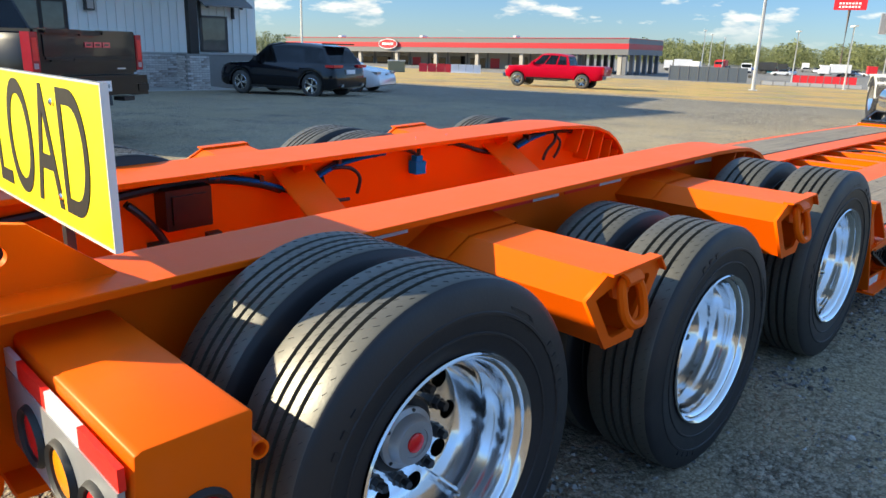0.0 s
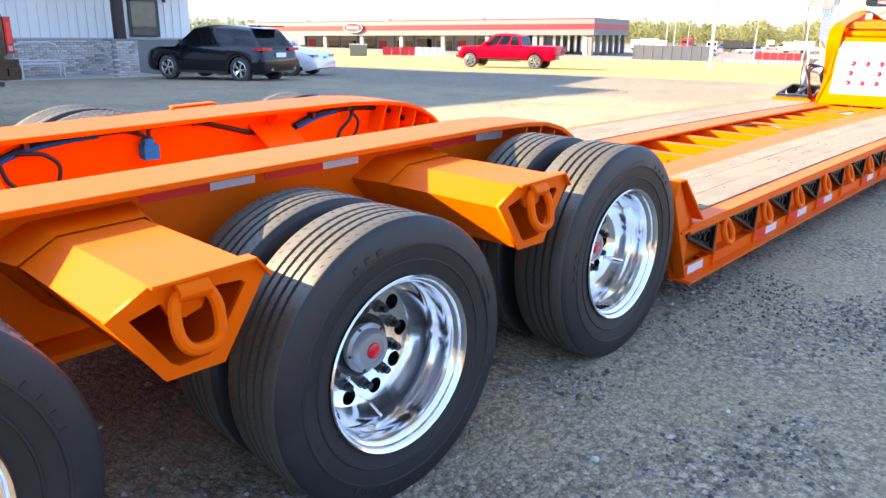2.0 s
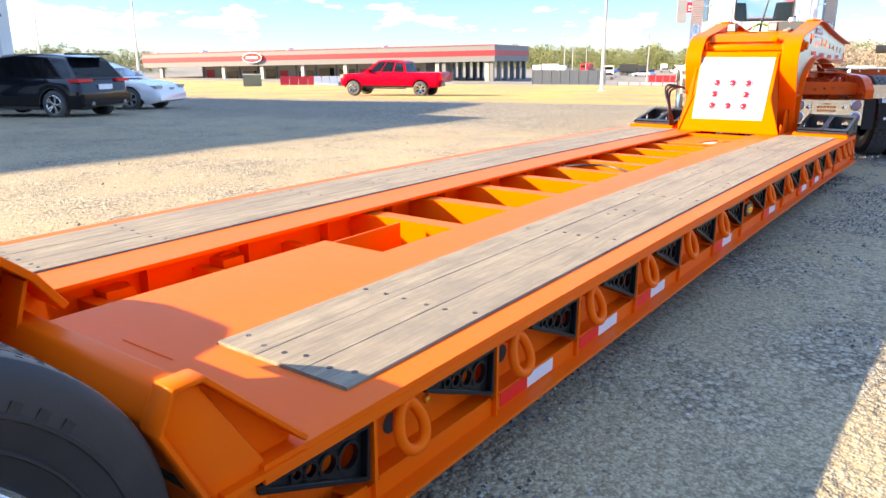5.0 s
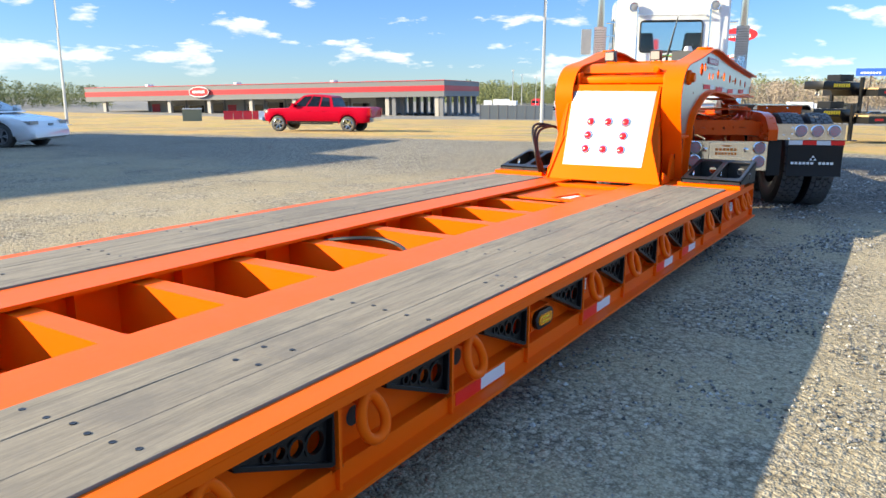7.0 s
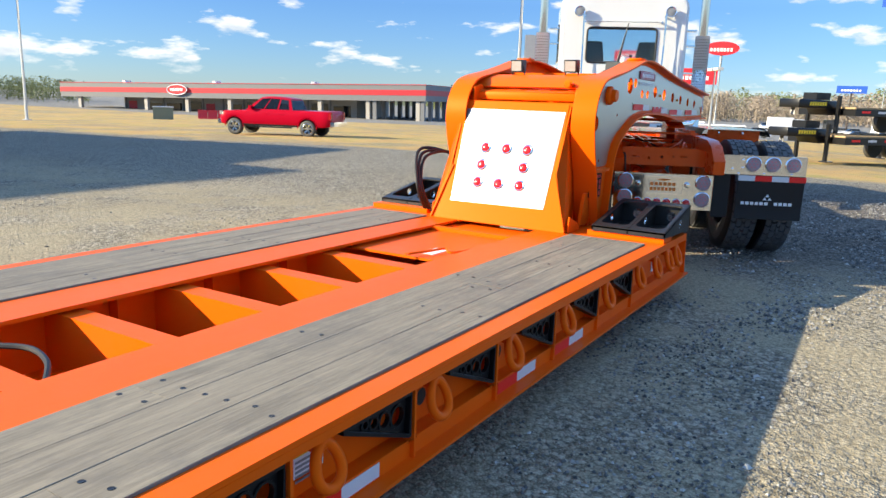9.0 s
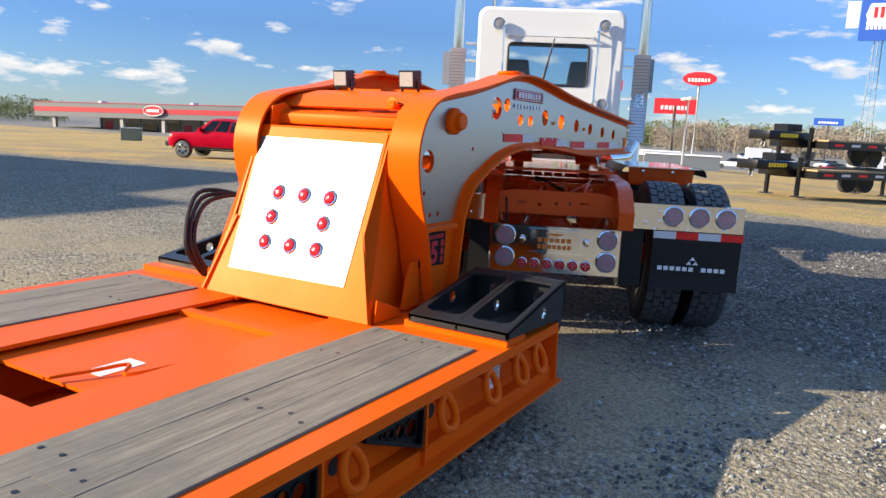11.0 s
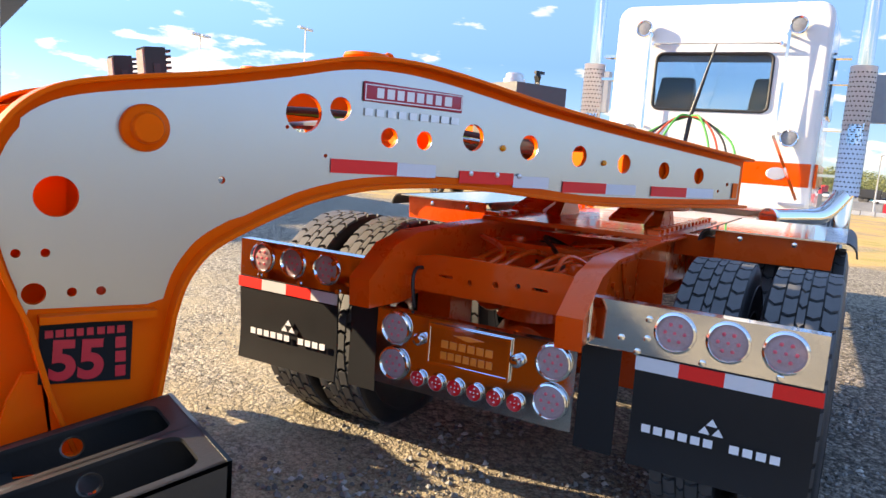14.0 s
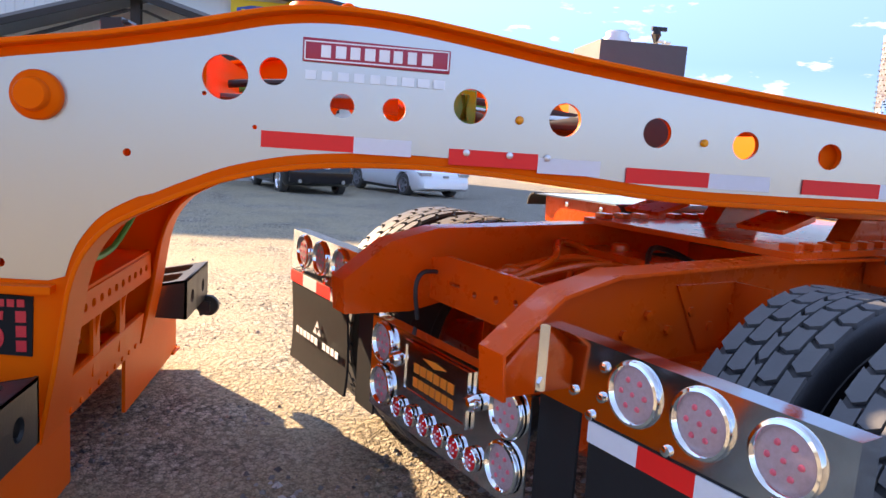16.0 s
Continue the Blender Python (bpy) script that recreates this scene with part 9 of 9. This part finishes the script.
def light_pole(x, y, h, r, heads=2):
    z = ground_z(x, y)
    ob = thing("light_pole", pose(x, y, z, 0, 0, 30), "tall pale steel light pole", "lamp post", "light poles")
    bm = bmesh.new()
    tube(bm, [(0, 0, 0), (0, 0, h)], [r, r * 0.6], 12)
    part("pole", bm, POLE, ob)
    bm = bmesh.new()
    box(bm, -r * 2, r * 2, -r * 2, r * 2, 0, 0.06)
    part("base_plate", bm, POLE, ob)
    for s_ in ((1, -1) if heads == 2 else (1,)):
        bm = bmesh.new()
        box(bm, *sorted((s_ * 0.1, s_ * 1.0)), -0.18, 0.18, h - 0.05, h + 0.12)
        part("lamp_head", rounded(bm, 0.03), POLE, ob)


for az, d, h in ((22.6, 58.0, 12.0), (56.2, 75.0, 13.0)):
    x, y = ray_place(0, 0, az, d)
    light_pole(x, y, h, 0.13)
for az, d, h in ((26.3, 130, 8), (25.8, 150, 8), (20.2, 110, 7), (16.9, 90, 6.5), (24.9, 175, 8), (14.4, 95, 6.5)):
    x, y = ray_place(0, 0, az, d)
    light_pole(x, y, h, 0.10)
for az, d, h in ((12.6, 48.0, 4.75), (15.8, 95, 7.0), (16.6, 90, 6.5)):
    x, y = ray_place(10.4, -0.3, az, d)
    light_pole(x, y, h, 0.09)
x, y = ray_place(12.4, -0.6, 72.5, 60.0)
light_pole(x, y, 10.0, 0.11)


def billboard(x, y, az, pole_h, w, h, col, pole_mat, label, shape="box", r=0.25):
    z = ground_z(x, y)
    ob = thing("pole_sign", pose(x, y, z, 0, 0, az), label, "sign")
    bm = bmesh.new()
    tube(bm, [(0, 0.3, 0), (0, 0.3, pole_h + h * 0.5)], r, 12)
    part("pole", bm, pole_mat, ob)
    bm = bmesh.new()
    if shape == "oval":
        prism(bm, [(w / 2 * math.cos(a_), pole_h + h / 2 + h / 2 * math.sin(a_)) for a_ in [2 * math.pi * k / 32 for k in range(32)]], -0.1, 0.25)
    else:
        box(bm, -w / 2, w / 2, -0.1, 0.25, pole_h, pole_h + h)
    part("face", bm, col, ob)
    return ob


def sign_at(ex, ey, az, el0, el1, dist, width, col, pole_mat, label, shape="box", r=0.25, bar_rows=1):
    x, y = ray_place(ex, ey, az, dist)
    z = ground_z(x, y)
    z0, z1 = 1.45 + dist * math.tan(radians(el0)) - z, 1.45 + dist * math.tan(radians(el1)) - z
    ob = billboard(x, y, az - 90, z0, width, z1 - z0, col, pole_mat, label, shape, r)
    for k in range(bar_rows):
        h = (z1 - z0) / (bar_rows + 1.2)
        zz = z0 + (k + 0.6) * h
        letter_bars(ob, WHITE_INK, -width * 0.34, width * 0.34, zz, zz + h * 0.55, 7, -0.14, 0.04, 3 + k)
    return ob


sign_at(10.45, -0.31, 13.4, 1.68, 2.82, 170.0, 8.9, RED_INK, POLE_DARK, "red billboard with white bars on a brown post", r=0.5)
sign_at(10.45, -0.31, 11.88, 3.80, 4.78, 110.0, 4.6, RED_INK, POLE, "red oval sign with white bars on a pale post", "oval", 0.22)
sign_at(12.4, -0.6, 18.6, 3.3, 4.05, 200.0, 7.2, RED_INK, POLE_DARK, "red and white billboard on a brown post", r=0.35, bar_rows=2)
sign_at(10.45, -0.31, 3.05, 1.28, 1.78, 200.0, 6.5, BLUE_INK, POLE_DARK, "small blue billboard on a post", r=0.25)
big = sign_at(10.45, -0.31, 0.78, 6.95, 9.55, 130.0, 5.6, BLUE_INK, POLE, "tall blue roadside sign with a white and red emblem", r=0.12)
bm = bmesh.new()
zz = 1.45 + 130 * math.tan(radians(8.6)) - ground_z(140, 0)
prism(bm, [(-1.6, zz - 1.6), (1.6, zz - 1.6), (2.1, zz), (1.6, zz + 1.6), (-1.6, zz + 1.6), (-2.1, zz)], -0.20, -0.15)
part("emblem_field", bm, WHITE_INK, big)
bm = bmesh.new()
for x0 in (-1.1, -0.25, 0.6):
    box(bm, x0, x0 + 0.5, -0.26, -0.21, zz - 0.5, zz + 1.1)
part("emblem", bm, RED_INK, big)
bm = bmesh.new()
for s_ in (-1, 1):
    tube(bm, [(s_ * 0.9, 0.8, 0), (s_ * 0.5, 0.8, zz - 2.5)], 0.10, 6)
    tube(bm, [(s_ * 0.9, 2.2, 0), (s_ * 0.5, 1.6, zz - 2.5)], 0.10, 6)
for k in range(16):
    h = k / 16 * (zz - 2.5)
    tube(bm, [(-0.85, 0.8, h), (0.85, 0.8, h + (zz - 2.5) / 16)], 0.05, 5)
part("lattice_mast", bm, POLE, big)
bm = bmesh.new()
box(bm, -4.7, -2.95, 0.3, 0.5, zz - 1.9, zz + 2.1)
part("side_panel", bm, POLE, big)

SHED_GREY = plain("blue_grey_shed_steel", (0.12, 0.14, 0.17), 0.55)
# long white trailer, grey store and low red fence beyond the grass
for az, d, w, h, zb_, col, nm, lb in ((15.3, 75, 6.5, 1.6, 0.0, WHITE_INK, "storage_shed", "low white storage shed beyond the grass"), (12.6, 72, 6.8, 1.35, 0.0, SHED_GREY, "storage_shed", "low grey storage shed beyond the grass"),
                                  (16.0, 66, 1.4, 1.2, 0.0, CANOPY_GREY, "storage_shed", "low grey storage shed beyond the grass")):
    x, y = ray_place(10.4, -0.3, az, d)
    ob = thing(nm, pose(x, y, ground_z(x, y), 0, 0, az - 90), lb, "shed")
    bm = bmesh.new()
    box(bm, -w / 2, w / 2, -1.2, 1.2, 0, h)
    part("wall", bm, col, ob)
    bm = bmesh.new()
    box(bm, -w / 2 - 0.1, w / 2 + 0.1, -1.3, 1.3, h, h + 0.1)
    part("roof", bm, WHITE_INK, ob)
for az, d, w, h, col in ((18.2, 130, 9.0, 1.5, RED_INK), (19.0, 100, 11.0, 0.5, ALU_EDGE), (25.8, 112, 10.5, 2.1, plain("dark_corrugated_steel", (0.11, 0.13, 0.15), 0.5))):
    x, y = ray_place(0.0, 0.0, az, d)
    ob = thing("yard_fence", pose(x, y, ground_z(x, y), 0, 0, az - 90), "low panel fence along the far lot", "fence")
    for k in range(8):
        bm = bmesh.new()
        box(bm, -w / 2 + w * k / 8 + 0.03, -w / 2 + w * (k + 1) / 8, -0.05, 0.05, 0.1, h)
        part("panel", bm, col, ob)
        bm = bmesh.new()
        box(bm, -w / 2 + w * k / 8 - 0.05, -w / 2 + w * k / 8 + 0.05, -0.08, 0.08, 0, h + 0.1)
        part("post", bm, CANOPY_GREY, ob)
# low barriers under the dealership's canopy
for az, d, w, col, lb in ((47.37, 112.0, 5.4, RED_INK, "low red barrier before the shopfront"), (45.05, 111.0, 4.6, WHITE_INK, "low white barrier before the shopfront")):
    x, y = ray_place(3.69, -0.1, az, d)
    ob = thing("barrier", pose(x, y, ground_z(x, y), 0, 0, az - 90), lb, "barrier", "barriers by the dealership")
    for k in range(4):
        bm = bmesh.new()
        prism(bm, [(-0.35, 0.0), (0.35, 0.0), (0.12, 0.5), (0.10, 1.25), (-0.10, 1.25), (-0.12, 0.5)], -w / 2 + w / 4 * k, -w / 2 + w / 4 * (k + 1) - 0.06, "x")
        part("block", bm, col, ob)
for az, d in ((50.9, 95.0),):
    x, y = ray_place(4.0, 0.0, az, d)
    ob = thing("utility_cabinet", pose(x, y, ground_z(x, y), 0, 0, az - 90), "squat green transformer cabinet on the grass", "cabinet")
    bm = bmesh.new()
    box(bm, -1.1, 1.1, -0.8, 0.8, 0, 1.4)
    part("body", rounded(bm, 0.05), plain("green_grey_cabinet", (0.16, 0.19, 0.14), 0.6), ob)
    bm = bmesh.new()
    box(bm, -1.15, 1.15, -0.85, 0.85, 1.4, 1.5)
    part("lid", bm, ALU_EDGE, ob)


# ---------------------------------------------------------------- black flatbed trailers on the grass
def flatbed(x, y, rz, z):
    ob = thing("flatbed_trailer", pose(x, y, z, 0, 0, rz), "black gooseneck flatbed trailer with timber deck and reflective tape", "trailer", "flatbed trailers on the grass")
    L = 9.0
    bm = bmesh.new()
    box(bm, 2.4, L, -1.25, 1.25, 0.62, 0.86)
    part("frame", rounded(bm, 0.02), PLASTIC, ob)
    bm = bmesh.new()
    box(bm, 2.45, L - 0.05, -1.2, 1.2, 0.865, 0.92)
    part("deck", bm, plain("tan_timber_deck", (0.40, 0.27, 0.14), 0.75), ob)
    bm = bmesh.new()
    prism(bm, [(2.4, 0.62), (2.4, 1.12), (0.62, 1.16), (0.62, 0.86), (1.9, 0.84), (2.1, 0.62)], -0.45, 0.45)
    part("neck", rounded(bm, 0.02), PLASTIC, ob)
    bm = bmesh.new()
    tube(bm, [(0.85, 0, 1.0), (0.85, 0, 0.62)], 0.08, 12)
    part("coupler", bm, BLACKP, ob)
    for s_ in (1, -1):
        bm = bmesh.new()
        box(bm, 2.2, 2.31, *sorted((s_ * 0.6, s_ * 0.71)), -0.02, 1.30)
        part("landing_leg", bm, PLASTIC, ob)
        bm = bmesh.new()
        box(bm, 2.12, 2.44, *sorted((s_ * 0.52, s_ * 0.84)), -0.02, 0.02)
        part("leg_foot", bm, BLACKP, ob)
        for k in range(8):
            bm = bmesh.new()
            x0 = 2.7 + 0.78 * k
            box(bm, x0, x0 + 0.4, *sorted((s_ * 1.25, s_ * 1.256)), 0.72, 0.80)
            part("reflective_tape", bm, RED_TAPE if k % 2 == 0 else WHITE_TAPE, ob)
        bm = bmesh.new()
        n = 7
        for k in range(n):
            x0 = 1.12 + 0.115 * k
            box(bm, x0, x0 + 0.085, *sorted((s_ * 0.451, s_ * 0.456)), 0.94, 1.07)
        part("maker_bars", bm, YELLOW_INK, ob)
        for xw in (6.6, 7.5):
            bm = bmesh.new()
            lathe(bm, [(0, -0.01), (0.25, -0.01), (0.38, 0.0), (0.38, 0.22), (0, 0.22)], 20, Matrix.Translation((xw, s_ * 1.2, 0.38)) @ pose(0, 0, 0, 0, 0, 0 if s_ < 0 else 180))
            part("wheel", bm, TREAD, ob)
    bm = bmesh.new()
    box(bm, 1.55, 2.2, -0.3, 0.3, 1.15, 1.40)
    part("tool_box", rounded(bm, 0.02), PLASTIC, ob)
    return ob


fx, fy = ray_place(10.45, -0.31, 9.25, 25.0)
fz = ground_z(fx, fy)
flatbed(fx, fy, -38, fz)
upper = flatbed(fx + 0.9, fy - 0.15, -38, fz + 0.98)
fx, fy = ray_place(10.45, -0.31, 2.5, 34.0)
flatbed(fx, fy, -38, ground_z(fx, fy))


# ---------------------------------------------------------------- far woods
def leaf_material(name, a_, b_):
    k = Nodes(name)
    r = k.n.new("ShaderNodeNewGeometry").outputs["Random Per Island"]
    c = k.ramp(r, (0.0, a_), (1.0, b_))
    return k.set(Base_Color=c, Roughness=0.9)


PINE = leaf_material("pine_foliage", (0.12, 0.14, 0.055), (0.20, 0.215, 0.085))
BARE = leaf_material("bare_winter_twigs", (0.22, 0.175, 0.135), (0.33, 0.27, 0.21))


def woods(name, label, mat, az0, az1, d0, d1, h0, h1, n, ex, ey, leaves, slim, seed):
    """A far wood: many crowns of small ragged clumps on thin trunks."""
    rnd = random.Random(seed)
    verts, faces = [], []
    for _ in range(n):
        az, d = rnd.uniform(az0, az1), rnd.uniform(d0, d1)
        x, y = ray_place(ex, ey, az, d)
        z = ground_z(x, y)
        h = rnd.uniform(h0, h1) * (0.85 + 0.3 * noise.noise((az * 0.5, d * 0.01, seed)))
        i = len(verts)
        w = h * 0.012
        verts += [(x - w, y - w, z), (x + w, y - w, z), (x, y + w, z), (x, y, z + h * 0.9)]
        faces += [(i, i + 1, i + 3), (i + 1, i + 2, i + 3), (i + 2, i, i + 3)]
        for _k in range(leaves):
            t = rnd.uniform(0.10, 1.0)
            rad = h * slim * math.sqrt(max(0.02, 1 - (1.55 * t - 0.62) ** 2)) * math.sqrt(rnd.random())
            a_ = rnd.uniform(0, 6.283)
            c = Vector((x + rad * math.cos(a_), y + rad * math.sin(a_), z + h * t))
            s_ = h * rnd.uniform(0.022, 0.055)
            i = len(verts)
            for _j in range(4):
                verts.append(tuple(c + Vector((rnd.uniform(-1, 1), rnd.uniform(-1, 1), rnd.uniform(-0.8, 0.8))) * s_))
            faces += [(i, i + 1, i + 2), (i, i + 2, i + 3), (i, i + 1, i + 3), (i + 1, i + 2, i + 3)]
    me = bpy.data.meshes.new(name)
    me.from_pydata(verts, [], faces)
    me.materials.append(mat)
    tagged(new(name, me), label, "trees", kind="stuff")


woods("far_pines", "distant green pine wood along the horizon", PINE, 14.0, 33.0, 300, 400, 8.0, 11.5, 430, 8, 0, 140, 0.30, 1)
woods("far_pines", "distant pine wood behind the dealership", PINE, 57.5, 72.0, 230, 300, 6.0, 9.0, 200, 8, 0, 120, 0.34, 2)
woods("bare_wood", "bare brown winter wood on the low ridge", BARE, -8.0, 14.5, 260, 340, 8.0, 11.5, 430, 8, 0, 120, 0.30, 3)
woods("far_pines", "pine tops behind the bare wood", PINE, -8.0, 14.5, 420, 520, 14.0, 18.0, 220, 8, 0, 100, 0.28, 4)

# ---------------------------------------------------------------- bricks of the pier and of the wall base beside it
BRICK_ME = {}


def brick(parent, x, y, z, w, d, h):
    key = (round(w, 3), round(d, 3))
    if key not in BRICK_ME:
        bm = bmesh.new()
        box(bm, -w / 2, w / 2, -d / 2, d / 2, 0, h)
        rounded(bm, 0.006, 1)
        BRICK_ME[key] = mesh_of("brick", bm, BRICK, False)
    ob = new("brick", BRICK_ME[key])
    hang(ob, parent)
    ob.matrix_basis = Matrix.Translation((x, y, z))
    return ob


rnd = random.Random(4)
for r in range(16):
    z = GZB + 0.02 + 0.077 * r
    if z + 0.068 > 0.97:
        break
    off = 0.105 * (r % 2)
    for k in range(4):
        x = 11.25 + 0.10 + off + 0.2 * k
        w = 0.19 if x + 0.095 < 12.05 else 0.09
        brick(pier, x if w > 0.1 else 12.0, PYY - 0.35 + rnd.uniform(-0.004, 0.002), z, w, 0.04, 0.066)
    for k in range(3):
        brick(pier, 11.25 + rnd.uniform(-0.004, 0.002), PYY - 0.22 + 0.21 * k + off, z, 0.04, 0.2, 0.066)
        brick(pier, 12.05 + rnd.uniform(-0.002, 0.004), PYY - 0.22 + 0.21 * k + off, z, 0.04, 0.2, 0.066)
    for k in range(18):
        if 0.077 * r < 1.18:
            brick(base, 8.95 + off + 0.215 * k, BY - 0.05 + rnd.uniform(-0.004, 0.002), z + 0.0, 0.205, 0.04, 0.066)
